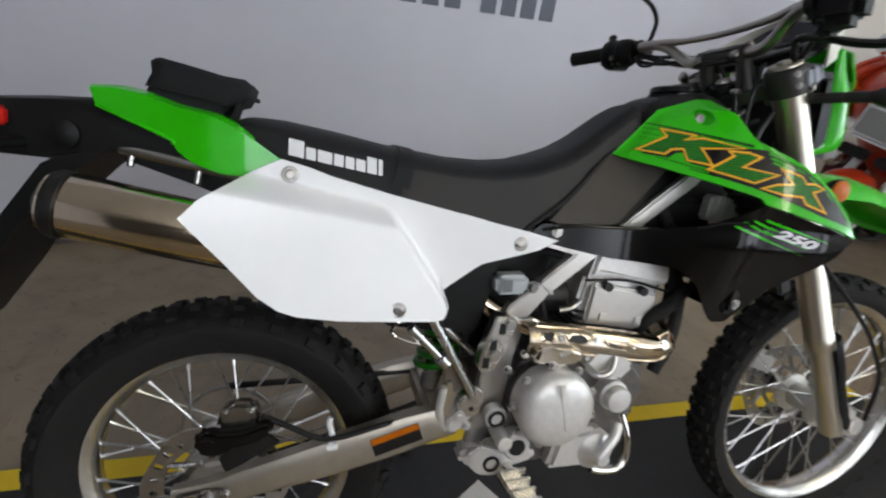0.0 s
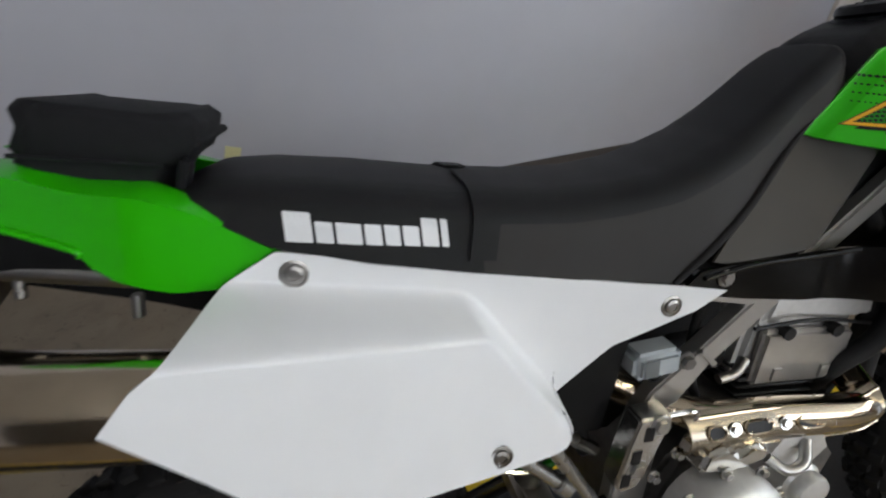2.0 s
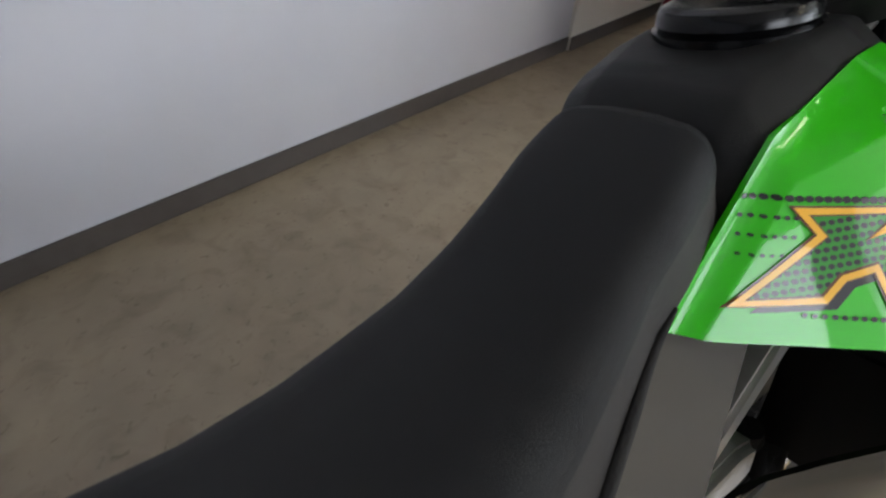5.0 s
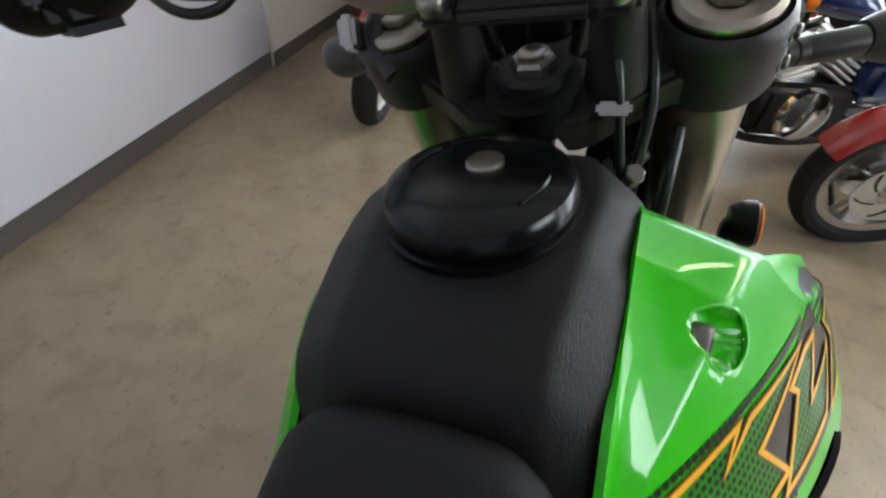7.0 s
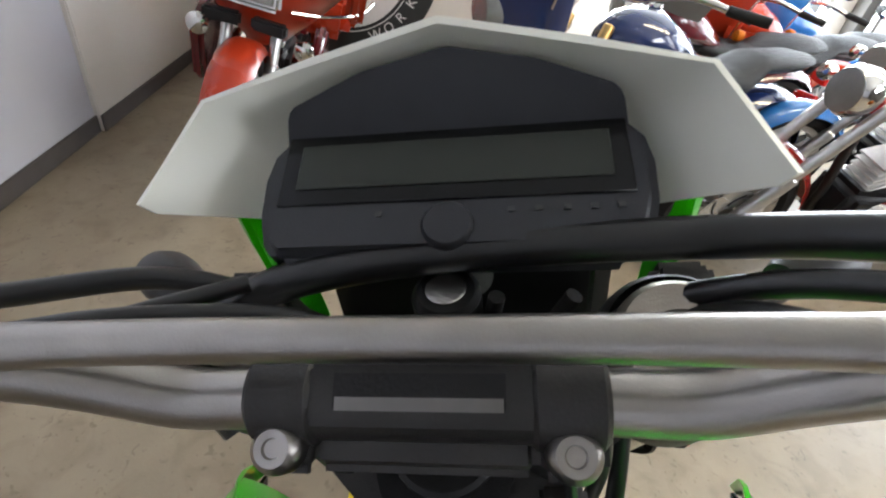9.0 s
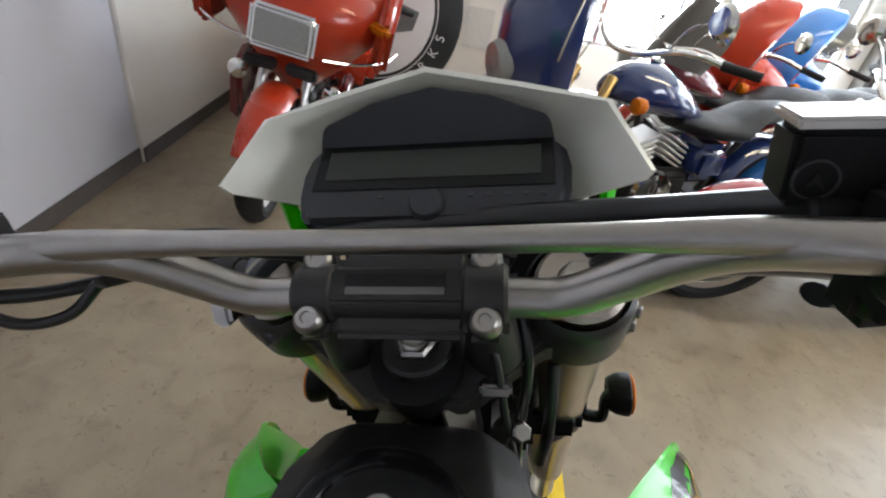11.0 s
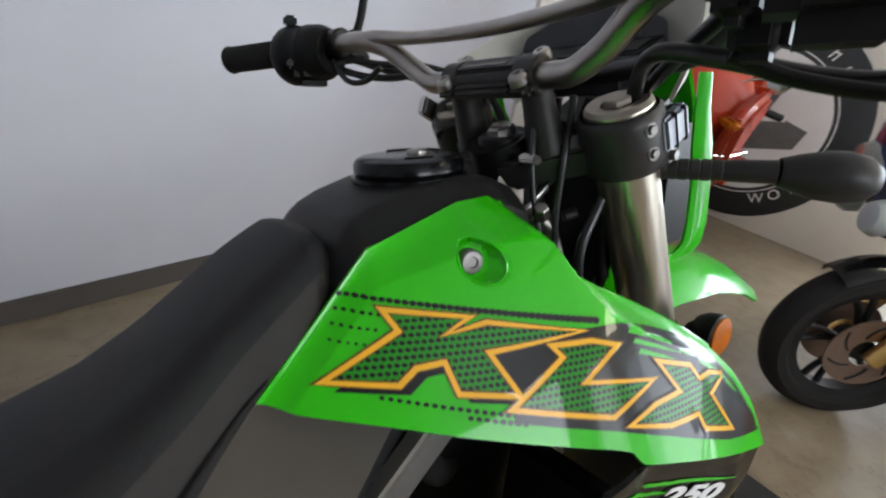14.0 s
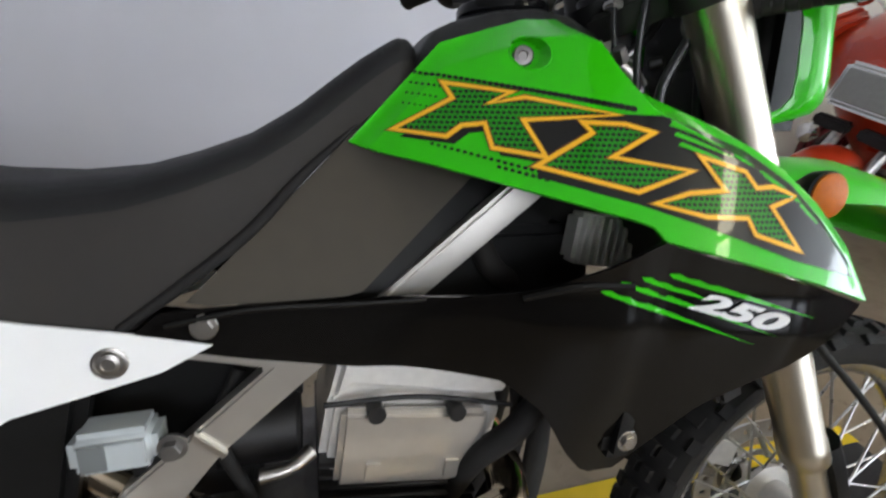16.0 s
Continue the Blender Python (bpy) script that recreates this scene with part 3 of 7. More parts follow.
part("chain_adjuster", adj, STEEL, BIKE)

# rear brake: caliper with bracket and cover
cal = prism([(0.018, 0.455), (0.026, 0.488), (0.045, 0.502), (0.078, 0.500), (0.090, 0.478), (0.080, 0.455)], -0.116, -0.088, 0.007, 3)
cal = bolt((0.034, -0.1165, 0.487), (0, -1, 0), 0.005, 0.005, bm=cal)
cal = bolt((0.072, -0.1165, 0.486), (0, -1, 0), 0.005, 0.005, bm=cal)
part("rear_brake_caliper", cal, BARG, BIKE, "dull grey rear brake caliper")
gd = prism([(-0.012, 0.447), (-0.006, 0.462), (0.010, 0.468), (0.030, 0.462), (0.062, 0.462), (0.098, 0.474), (0.112, 0.470), (0.108, 0.452), (0.080, 0.436), (0.045, 0.430), (0.026, 0.418), (0.006, 0.416), (-0.008, 0.428)], -0.136, -0.112, 0.008, 3)
gd = rod((0.010, -0.1365, 0.442), (0.010, -0.131, 0.442), 0.013, 20, bm=gd, bev=0.002)
part("caliper_guard", gd, GLOSSB, BIKE, "black plastic caliper guard")
part("caliper_bracket", prism([(0.02, 0.40), (0.05, 0.425), (0.10, 0.44), (0.12, 0.42), (0.06, 0.385), (0.03, 0.37)], -0.112, -0.104, 0.003), DARKM, BIKE)
hg = box((0.012, 0.008, 0.03), (0.205, -0.112, 0.418), bev=0.003)
hg = tube([(0.205, -0.112, 0.43), (0.2, -0.11, 0.45), (0.203, -0.108, 0.46)], 0.005, bm=hg)
hg = box((0.02, 0.006, 0.012), (0.205, -0.118, 0.408), bev=0.002, bm=hg)
part("hose_clip", hg, DWHITE, BIKE, "white plastic brake hose clip")
part("rear_brake_hose", tube([(0.09, -0.112, 0.475), (0.13, -0.115, 0.455), (0.2, -0.118, 0.425), (0.3, -0.11, 0.44), (0.42, -0.1, 0.45)], 0.005), RUBBER, BIKE)

# chain side
ch = lathe([(0.088, -0.003), (0.094, -0.003), (0.094, 0.003), (0.088, 0.003)], (0, 0.086, 0.33), (0, 1.086, 0.33), 44, closed=True)
part("rear_sprocket", ch, STEEL, BIKE)
cc = tube([(0, 0.086, 0.424), (0.2, 0.086, 0.43), (0.44, 0.086, 0.442)], 0.007, 8, 4, flat=(0.8, 1))
cc = tube([(0, 0.086, 0.236), (0.2, 0.086, 0.29), (0.44, 0.086, 0.372)], 0.007, 8, 4, flat=(0.8, 1), bm=cc)
part("chain", cc, DARKM, BIKE)

# rear shock with lime spring
sp = []
for i in range(9 * 14):
    a = 2 * math.pi * i / 14
    f = i / (9 * 14)
    sp.append((0.40 + 0.05 * f + 0.036 * math.cos(a), -0.015 + 0.036 * math.sin(a), 0.50 + 0.2 * f))
SHOCK = part("rear_shock", rod((0.395, -0.015, 0.46), (0.465, -0.015, 0.76), 0.02, 20), STEEL, BIKE)
part("shock_spring", tube(sp, 0.0065, 8, 1), SPRINGG, SHOCK, "dark green coil spring")

# perimeter frame, right and left
for s in (-1, 1):
    y0, y1 = sorted((s * 0.088, s * 0.1115))
    lowb = prism([(0.678, 0.759), (0.587, 0.683), (0.551, 0.640), (0.530, 0.561), (0.518, 0.470), (0.515, 0.375), (0.452, 0.375), (0.463, 0.474), (0.476, 0.563), (0.493, 0.633), (0.512, 0.661), (0.566, 0.705), (0.628, 0.757), (0.598, 0.765), (0.560, 0.774), (0.560, 0.786), (0.600, 0.781)], y0, y1, 0.003)
    part("frame_spar", lowb, SILVERP, BIKE, "silver painted frame spar", 35)
    y0, y1 = sorted((s * 0.070, s * 0.092))
    upb = prism([(0.690, 0.780), (0.724, 0.805), (0.839, 0.899), (0.875, 0.930), (0.905, 0.925), (0.878, 0.893), (0.765, 0.803), (0.720, 0.770)], y0, y1, 0.004)
    part("frame_spar", upb, SILVERP, BIKE, "silver painted frame spar", 35)
part("spar_clip", prism([(0.566, 0.706), (0.571, 0.709), (0.594, 0.687), (0.589, 0.682)], -0.116, -0.110, 0.001), STEEL, BIKE)
part("spar_clip", tube([(0.515, -0.135, 0.645), (0.548, -0.137, 0.645), (0.556, -0.137, 0.638), (0.55, -0.137, 0.625)], 0.003, 8), CHROME, BIKE)
dt = tube([(0.93, 0, 0.92), (0.90, 0, 0.75), (0.865, 0, 0.60), (0.83, 0, 0.45), (0.78, 0, 0.33), (0.70, 0, 0.285), (0.50, 0, 0.29)], 0.022, 16)
part("down_tube", dt, DARKM, BIKE, "black frame down tube")
sub = None
for s in (-1, 1):
    sub = tube([(0.49, s * 0.085, 0.805), (0.3, s * 0.085, 0.845), (0.08, s * 0.085, 0.868), (-0.10, s * 0.07, 0.90)], 0.0095, 12, bm=sub)
    sub = tube([(0.46, s * 0.08, 0.56), (0.33, s * 0.095, 0.68), (0.2, s * 0.09, 0.84)], 0.009, 12, bm=sub)
part("subframe", sub, STEEL, BIKE, "steel subframe rails")
for x, y, z in ((-0.086, -0.072, 0.893), (0.010, -0.104, 0.875)):
    part("tail_bolt", rod((x, y, z), (x - 0.003, y - 0.002, z - 0.02), 0.0048, 10, bev=0.001), STEEL, BIKE)

# footpeg bracket with slots
br = prism([(0.477, 0.653), (0.519, 0.652), (0.513, 0.625), (0.499, 0.588), (0.482, 0.552), (0.458, 0.548), (0.452, 0.562), (0.466, 0.618)], -0.142, -0.112, 0.003)
part("heel_guard", br, ALU, BIKE, "drilled aluminium heel guard")
for x, z in ((0.489, 0.631), (0.475, 0.600), (0.464, 0.568)):
    part("guard_slot", prism([(x - 0.006, z - 0.01), (x + 0.006, z - 0.01), (x + 0.008, z + 0.01), (x - 0.004, z + 0.01)], -0.1432, -0.1415, 0.0005), DARKM, BIKE)
for x, z in ((0.503, 0.640), (0.478, 0.582), (0.498, 0.454), (0.49, 0.395)):
    part("frame_bolt", bolt((x, -0.128 - (0.012 if z > 0.5 else 0.0), z), (0, -1, 0), 0.009, 0.008), STEEL, BIKE)
piv = rod((0.495, -0.145, 0.457), (0.495, -0.12, 0.457), 0.021, 24, bev=0.003)
piv = rod((0.53, -0.17, 0.412), (0.53, -0.12, 0.412), 0.026, 24, bev=0.003, bm=piv)
part("pivot_boss", piv, CAST, BIKE)
for x, z in ((0.495, 0.457), (0.4935, 0.364)):
    part("pivot_ring", lathe([(0.011, 0.0), (0.011, 0.0035), (0.016, 0.0035), (0.016, 0.0)], (x, -0.1455, z), (x, -1.1455, z), 28, closed=True), DARKM, BIKE)
part("peg_mount", prism([(0.445, 0.385), (0.470, 0.400), (0.52, 0.385), (0.56, 0.392), (0.585, 0.375), (0.57, 0.362), (0.53, 0.352), (0.50, 0.335), (0.47, 0.340), (0.452, 0.360)], -0.146, -0.130, 0.004), CAST, BIKE, "cast peg mount")
part("shock_link", prism([(0.402, 0.520), (0.414, 0.522), (0.420, 0.48), (0.416, 0.43), (0.404, 0.425), (0.398, 0.47)], -0.120, -0.108, 0.003), CHROME, BIKE)
part("shock_link", prism([(0.425, 0.485), (0.440, 0.500), (0.470, 0.505), (0.476, 0.49), (0.468, 0.455), (0.44, 0.448), (0.428, 0.46)], -0.128, -0.100, 0.005), ALU, BIKE, "drilled alloy link")
for x, z in ((0.451, 0.488), (0.451, 0.470)):
    part("link_hole", rod((x, -0.1285, z), (x, -0.1265, z), 0.005, 14), DARKM, BIKE)
part("pivot_hole", rod((0.53, -0.1715, 0.412), (0.53, -0.165, 0.412), 0.016, 20), DARKM, BIKE)
lk = prism([(0.405, 0.44), (0.43, 0.475), (0.455, 0.47), (0.452, 0.44), (0.43, 0.42), (0.41, 0.42)], -0.125, -0.095, 0.005)
lk = tube([(0.41, -0.11, 0.42), (0.395, -0.115, 0.46), (0.40, -0.115, 0.51)], 0.008, bm=lk)
lk = prism([(0.43, 0.375), (0.45, 0.39), (0.53, 0.385), (0.575, 0.395), (0.59, 0.375), (0.56, 0.355), (0.48, 0.345), (0.44, 0.355)], -0.135, -0.09, 0.008, bm=lk)
lk = bolt((0.43, -0.126, 0.455), (0, -1, 0), 0.008, 0.008, bm=lk)
lk = bolt((0.445, -0.126, 0.435), (0, -1, 0), 0.006, 0.008, bm=lk)
part("linkage", lk, CAST, BIKE, "cast linkage and peg mount")
pg = box((0.045, 0.11, 0.016), (0.525, -0.21, 0.353), (0, 0, 6), bev=0.004)
for i in range(4):
    pg = box((0.05, 0.006, 0.012), (0.525, -0.175 - 0.024 * i, 0.364), (0, 0, 6), bev=0.001, bm=pg)
pg = rod((0.525, -0.12, 0.353), (0.525, -0.165, 0.353), 0.012, 14, bm=pg)
part("footpeg", pg, ALU, BIKE, "toothed steel footpeg")
st = tube([(0.47, 0.1, 0.36), (0.44, 0.2, 0.2), (0.41, 0.285, 0.08)], 0.012)
st = box((0.06, 0.045, 0.008), (0.405, 0.30, 0.079), (14, 0, 0), bev=0.003, bm=st)
part("side_stand", st, DARKM, BIKE)
ml = tube([(0.385, -0.115, 0.655), (0.32, -0.12, 0.645), (0.30, -0.122, 0.62), (0.345, -0.125, 0.60), (0.36, -0.12, 0.605)], 0.003, 8)
part("wire_loop", ml, CHROME, BIKE)
mcyl = rod((0.33, -0.125, 0.632), (0.385, -0.125, 0.575), 0.009, 16, bev=0.002)
mcyl = rod((0.385, -0.125, 0.575), (0.40, -0.125, 0.56), 0.013, 16, bev=0.002, bm=mcyl)
mcyl = rod((0.36, -0.135, 0.66), (0.45, -0.13, 0.50), 0.0085, 14, bm=mcyl)
mcyl = box((0.022, 0.012, 0.03), (0.455, -0.13, 0.5), (0, 30, 0), bev=0.003, bm=mcyl)
part("rear_brake_linkage", mcyl, STEEL, BIKE, "steel rod and rear brake cylinder")

# engine
en = prism([(0.50, 0.36), (0.52, 0.50), (0.56, 0.565), (0.66, 0.60), (0.78, 0.565), (0.83, 0.50), (0.80, 0.40), (0.74, 0.345), (0.60, 0.33)], -0.125, 0.12, 0.02, 3)
ENG = part("engine_case", en, ENGD, BIKE, "grey cast crankcase, darkened for the shade between parts")
cl = lathe([(0.070, -0.05), (0.073, -0.012), (0.071, 0.0), (0.064, 0.009), (0.05, 0.014), (0.03, 0.016), (0, 0.017)], (0.592, -0.185, 0.490), (0.592, -1.185, 0.490), 48)
cl = rod((0.50, -0.185, 0.43), (0.50, -0.12, 0.43), 0.014, 16, bm=cl, bev=0.002)
part("clutch_cover", cl, CAST, ENG, "round light grey clutch cover")
for i in range(9):
    a = 2 * math.pi * i / 9 + 0.3
    c = Vector((0.592 + 0.079 * math.cos(a), -0.165, 0.490 + 0.079 * math.sin(a)))
    part("cover_bolt", bolt(c, (0, -1, 0), 0.0055, 0.008), STEEL, ENG)
fc = lathe([(0.030, -0.04), (0.030, -0.016), (0.0255, -0.012), (0.0255, 0.0), (0.0235, 0.004), (0.01, 0.006), (0, 0.006)], (0.729, -0.165, 0.490), (0.729, -1.165, 0.490), 32)
part("oil_filter_cover", fc, CAST, ENG, "small round filter cover")
wp = lathe([(0.036, -0.04), (0.038, 0.0), (0.02, 0.012), (0.012, 0.03), (0, 0.03)], (0.700, -0.16, 0.380), (0.700, -1.16, 0.380), 28)
wp = tube([(0.69, -0.185, 0.385), (0.72, -0.18, 0.42), (0.735, -0.165, 0.44)], 0.010, bm=wp)
wp = prism([(0.60, 0.345), (0.62, 0.42), (0.70, 0.43), (0.75, 0.39), (0.72, 0.345)], -0.16, -0.12, 0.01, bm=wp)
wp2 = prism([(0.655, 0.56), (0.68, 0.595), (0.735, 0.60), (0.765, 0.545), (0.74, 0.52), (0.69, 0.525)], -0.15, -0.115, 0.008)
part("engine_boss", wp2, CAST, ENG)
part("water_pump", wp, CAST, ENG, "cast water pump housing")
lh = tube([(0.705, -0.145, 0.330), (0.735, -0.145, 0.322), (0.768, -0.142, 0.322), (0.787, -0.138, 0.345), (0.786, -0.132, 0.39), (0.775, -0.12, 0.43)], 0.0085)
part("water_hose", lh, CHROME, ENG, "bright metal coolant pipe")
for x, z in ((0.515, 0.545), (0.545, 0.575), (0.60, 0.585), (0.645, 0.578), (0.69, 0.545), (0.70, 0.44), (0.76, 0.45), (0.655, 0.425), (0.56, 0.40), (0.52, 0.455)):
    part("case_bolt", bolt((x, -0.126, z), (0, -1, 0), 0.006, 0.010), CHROME, ENG)
sb3 = prism([(0.545, 0.575), (0.555, 0.60), (0.585, 0.605), (0.60, 0.59), (0.62, 0.598), (0.645, 0.59), (0.640, 0.57), (0.59, 0.562)], -0.165, -0.12, 0.006, 2)
part("breather_joint", sb3, CHROME, ENG, "bright metal pipe joints")
part("clutch_arm", tube([(0.66, -0.15, 0.555), (0.675, -0.165, 0.545), (0.70, -0.165, 0.55), (0.715, -0.15, 0.57)], 0.007, 10), STEEL, ENG)
part("cover_ridge", loft([[(0.583 + 0.004 * k, -0.2005 - 0.002 * (1 - abs(a)), 0.550 - 0.018 * k) if a == 0 else (0.583 + 0.004 * k + a * (0.010 - 0.0016 * k), -0.2000, 0.550 - 0.018 * k) for a in (-1, -0.5, 0, 0.5, 1)] for k in range(6)], caps=False, closed=False), CAST, ENG)
part("drive_cover", rod((0.555, -0.14, 0.42), (0.555, -0.10, 0.42), 0.05, 32, bev=0.006), ENGD, ENG)
cy = prism([(0.665, 0.64), (0.672, 0.60), (0.835, 0.585), (0.855, 0.66), (0.845, 0.70), (0.715, 0.735), (0.68, 0.72)], -0.075, 0.075, 0.008)
CYL = part("cylinder_head", cy, CAST, ENG, "light silver cylinder head")
hc = prism([(0.674, 0.70), (0.69, 0.755), (0.72, 0.77), (0.82, 0.755), (0.855, 0.735), (0.858, 0.695), (0.845, 0.69), (0.70, 0.718)], -0.092, 0.085, 0.009, 3)
part("head_cover", hc, CAST, CYL)
part("head_gasket", tube([(0.672, -0.086, 0.702), (0.76, -0.093, 0.703), (0.86, -0.09, 0.678)], 0.0028, 8), DARKM, CYL)
hp = box((0.15, 0.016, 0.082), (0.757, -0.084, 0.645), (0, 8, 0), bev=0.006)
hp = box((0.026, 0.018, 0.03), (0.715, -0.086, 0.628), (0, 8, 0), bev=0.006, bm=hp)
hp = box((0.026, 0.018, 0.03), (0.795, -0.086, 0.618), (0, 8, 0), bev=0.006, bm=hp)
part("head_side_cover", hp, SILVERP, CYL)
for x, z in ((0.72, 0.690), (0.80, 0.680)):
    part("head_bolt", rod((x, -0.096, z), (x, -0.08, z), 0.009, 16), DARKM, CYL)
CYB = part("cylinder", box((0.14, 0.14, 0.11), (0.745, 0, 0.585), (0, 8, 0), bev=0.004), DARKM, ENG)
for i in range(6):
    part("cylinder_fin", box((0.165, 0.17, 0.006), (0.745, 0, 0.56 + 0.013 * i), (0, 8, 0), bev=0.002, seg=1), DARKM, CYB)
lev = tube([(0.66, -0.09, 0.66), (0.64, -0.10, 0.652), (0.615, -0.10, 0.648)], [0.008, 0.006, 0.007])
part("decompression_lever", lev, BARG, ENG)
pipe = tube([(0.83, -0.02, 0.64), (0.86, -0.06, 0.60), (0.85, -0.112, 0.578), (0.80, -0.135, 0.585), (0.70, -0.13, 0.60), (0.58, -0.115, 0.615), (0.50, -0.07, 0.64), (0.40, -0.055, 0.70), (0.2, -0.10, 0.76), (0.10, -0.14, 0.775)], [0.022, 0.022, 0.022, 0.022, 0.021, 0.021, 0.021, 0.022, 0.024, 0.026], 18)
EXH = part("exhaust_pipe", pipe, BRONZE, BIKE, "steel exhaust header")
hs = bmesh.new()
cols = [(0.540, 0.608), (0.60, 0.603), (0.66, 0.596), (0.72, 0.586), (0.775, 0.576), (0.81, 0.577), (0.832, 0.586)]
prev = None
for x, z in cols:
    row = [hs.verts.new((x, -0.1535 + 0.034 * (1 - math.cos(radians(a))), z + 0.031 * math.sin(radians(a)))) for a in (-75, -45, -20, 0, 20, 45, 75)]
    if prev:
        for k in range(6):
            hs.faces.new((prev[k], row[k], row[k + 1], prev[k + 1]))
    prev = row
thicken(hs, 0.002, (0, 1, 0))
part("heat_shield", hs, SHIELD, EXH, "polished slotted heat shield")
def on_shield(x, a, lift=0.0):
    z = lerp_table(cols, x)[0]
    return Vector((x, -0.1535 + 0.034 * (1 - math.cos(radians(a))) - lift, z + 0.031 * math.sin(radians(a))))


for x0, x1 in ((0.562, 0.586), (0.613, 0.655), (0.692, 0.736), (0.768, 0.802)):
    loop = [on_shield(x0 + (x1 - x0) * u, 24 + 15 * v, 0.0012) for u, v in ((0, 0), (0.12, 0.8), (0.3, 1), (0.7, 1), (0.9, 0.7), (1, 0), (0.88, -0.8), (0.7, -1), (0.3, -1), (0.1, -0.7))]
    sb = bmesh.new()
    sb.faces.new([sb.verts.new(p) for p in loop])
    thicken(sb, 0.0012, (0, 1, 0.3))
    part("shield_slot", sb, DARKM, EXH, "", 0)
    part("slot_rim", tube(loop + loop[:1], 0.0018, 6, 2), BRONZE, EXH)
for x in (0.600, 0.674, 0.752, 0.818):
    part("shield_bolt", bolt(on_shield(x, 24, -0.0005), (0, -1, 0.35), 0.0058, 0.005), CHROME, EXH)
part("shield_rib", tube([on_shield(x, 58, 0.0) for x in (0.556, 0.64, 0.72, 0.80, 0.832)], 0.0022, 8), BRONZE, EXH)
part("shield_rib", tube([on_shield(x, -35, 0.0) for x in (0.556, 0.64, 0.72, 0.80, 0.832)], 0.0022, 8), BRONZE, EXH)

# muffler
A, Bm = Vector((-0.155, -0.148, 0.829)), Vector((0.13, -0.142, 0.768))
mf = lathe([(0.028, -0.004), (0.040, -0.004), (0.043, 0.004), (0.043, 0.02), (0.0445, 0.022), (0.0445, 0.26), (0.03, 0.30)], A, Bm, 48)
MUF = part("muffler", mf, BRONZE, BIKE, "polished steel muffler")
part("muffler_cap", lathe([(0.0, 0.012), (0.018, 0.012), (0.018, -0.016), (0.03, -0.010), (0.042, 0.0), (0.0455, 0.006), (0.0455, 0.016), (0.043, 0.017)], A, Bm, 48), DARKM, MUF, "black muffler end cap")

# reservoir and small parts behind the frame
rs = box((0.062, 0.04, 0.036), (0.512, -0.10, 0.702), (0, -1, 0), bev=0.008, seg=3)
RSV = part("brake_fluid_reservoir", rs, CLOUDY, BIKE, "translucent white rear brake reservoir")
part("reservoir_label", box((0.018, 0.001, 0.022), (0.500, -0.1207, 0.702), (0, -1, 0)), SIGNG, RSV)
part("reservoir_bolt", bolt((0.552, -0.108, 0.697), (0, -1, 0), 0.008, 0.012), BOLTG, RSV)
part("reservoir_hose", tube([(0.52, -0.1, 0.70), (0.525, -0.095, 0.66), (0.515, -0.09, 0.60), (0.49, -0.1, 0.53)], 0.008), RUBBER, BIKE)
ab = box((0.26, 0.14, 0.17), (0.36, 0, 0.72), bev=0.03, seg=3)
part("airbox", ab, BLACKP, BIKE, "black plastic airbox")
cb = rod((0.57, -0.04, 0.66), (0.65, -0.04, 0.66), 0.035, 24, bev=0.004)
cb = box((0.06, 0.06, 0.08), (0.58, -0.03, 0.64), bev=0.008, bm=cb)
part("throttle_body", cb, DARKM, BIKE)
for pts, r in (([(0.60, -0.07, 0.74), (0.58, -0.085, 0.69), (0.60, -0.08, 0.62), (0.62, -0.09, 0.57)], 0.006), ([(0.47, -0.07, 0.78), (0.46, -0.085, 0.70), (0.44, -0.08, 0.62), (0.45, -0.07, 0.55)], 0.008), ([(0.86, -0.08, 0.74), (0.88, -0.07, 0.66), (0.87, -0.06, 0.58), (0.82, -0.07, 0.50), (0.80, -0.10, 0.42)], 0.011), ([(0.82, -0.06, 0.86), (0.84, -0.07, 0.82), (0.87, -0.05, 0.80)], 0.012)):
    part("hose", tube(pts, r), RUBBER, BIKE)
rd = box((0.03, 0.10, 0.20), (1.02, -0.12, 0.79), (0, -24, 0), bev=0.005)
part("radiator_core", rd, DARKM, BIKE)
# black block added to close the dark gap behind the cowl
part("inner_filler", prism([(0.74, 0.80), (0.80, 0.86), (0.955, 0.86), (0.965, 0.69), (0.91, 0.70), (0.86, 0.70), (0.76, 0.72)], -0.062, 0.062, 0.01), BLACKP, BIKE)
tb = box((0.075, 0.03, 0.052), (0.957, -0.075, 0.846), (0, 8, 0), bev=0.005)
RG = part("regulator", tb, CAST, BIKE, "finned grey regulator")
for i in range(8):
    part("regulator_fin", box((0.003, 0.006, 0.048), (0.925 + i * 0.0092, -0.0925, 0.8505 - 0.0013 * i), (0, 8, 0), bev=0.0008, seg=1), CAST, RG)
part("hose", tube([(0.85, -0.07, 0.735), (0.885, -0.075, 0.70), (0.905, -0.07, 0.64), (0.89, -0.08, 0.56), (0.86, -0.085, 0.50)], 0.013), RUBBER, BIKE)
part("headlamp_wiring_cover", box((0.02, 0.15, 0.13), (1.072, 0, 0.965), (0, 25, 0), bev=0.006), BLACKP, BIKE)
# black boxes added to fill the dark space between tank flank and cowl
part("gap_filler", box((0.03, 0.11, 0.15), (0.938, -0.122, 0.735), (0, 8, 0), bev=0.008), BLACKP, BIKE)
part("gap_filler", box((0.03, 0.11, 0.15), (0.938, 0.122, 0.735), (0, 8, 0), bev=0.008), BLACKP, BIKE)
part("tank_strap_bracket", box((0.16, 0.10, 0.08), (0.93, 0, 0.88), (0, 20, 0), bev=0.02), BLACKP, BIKE)
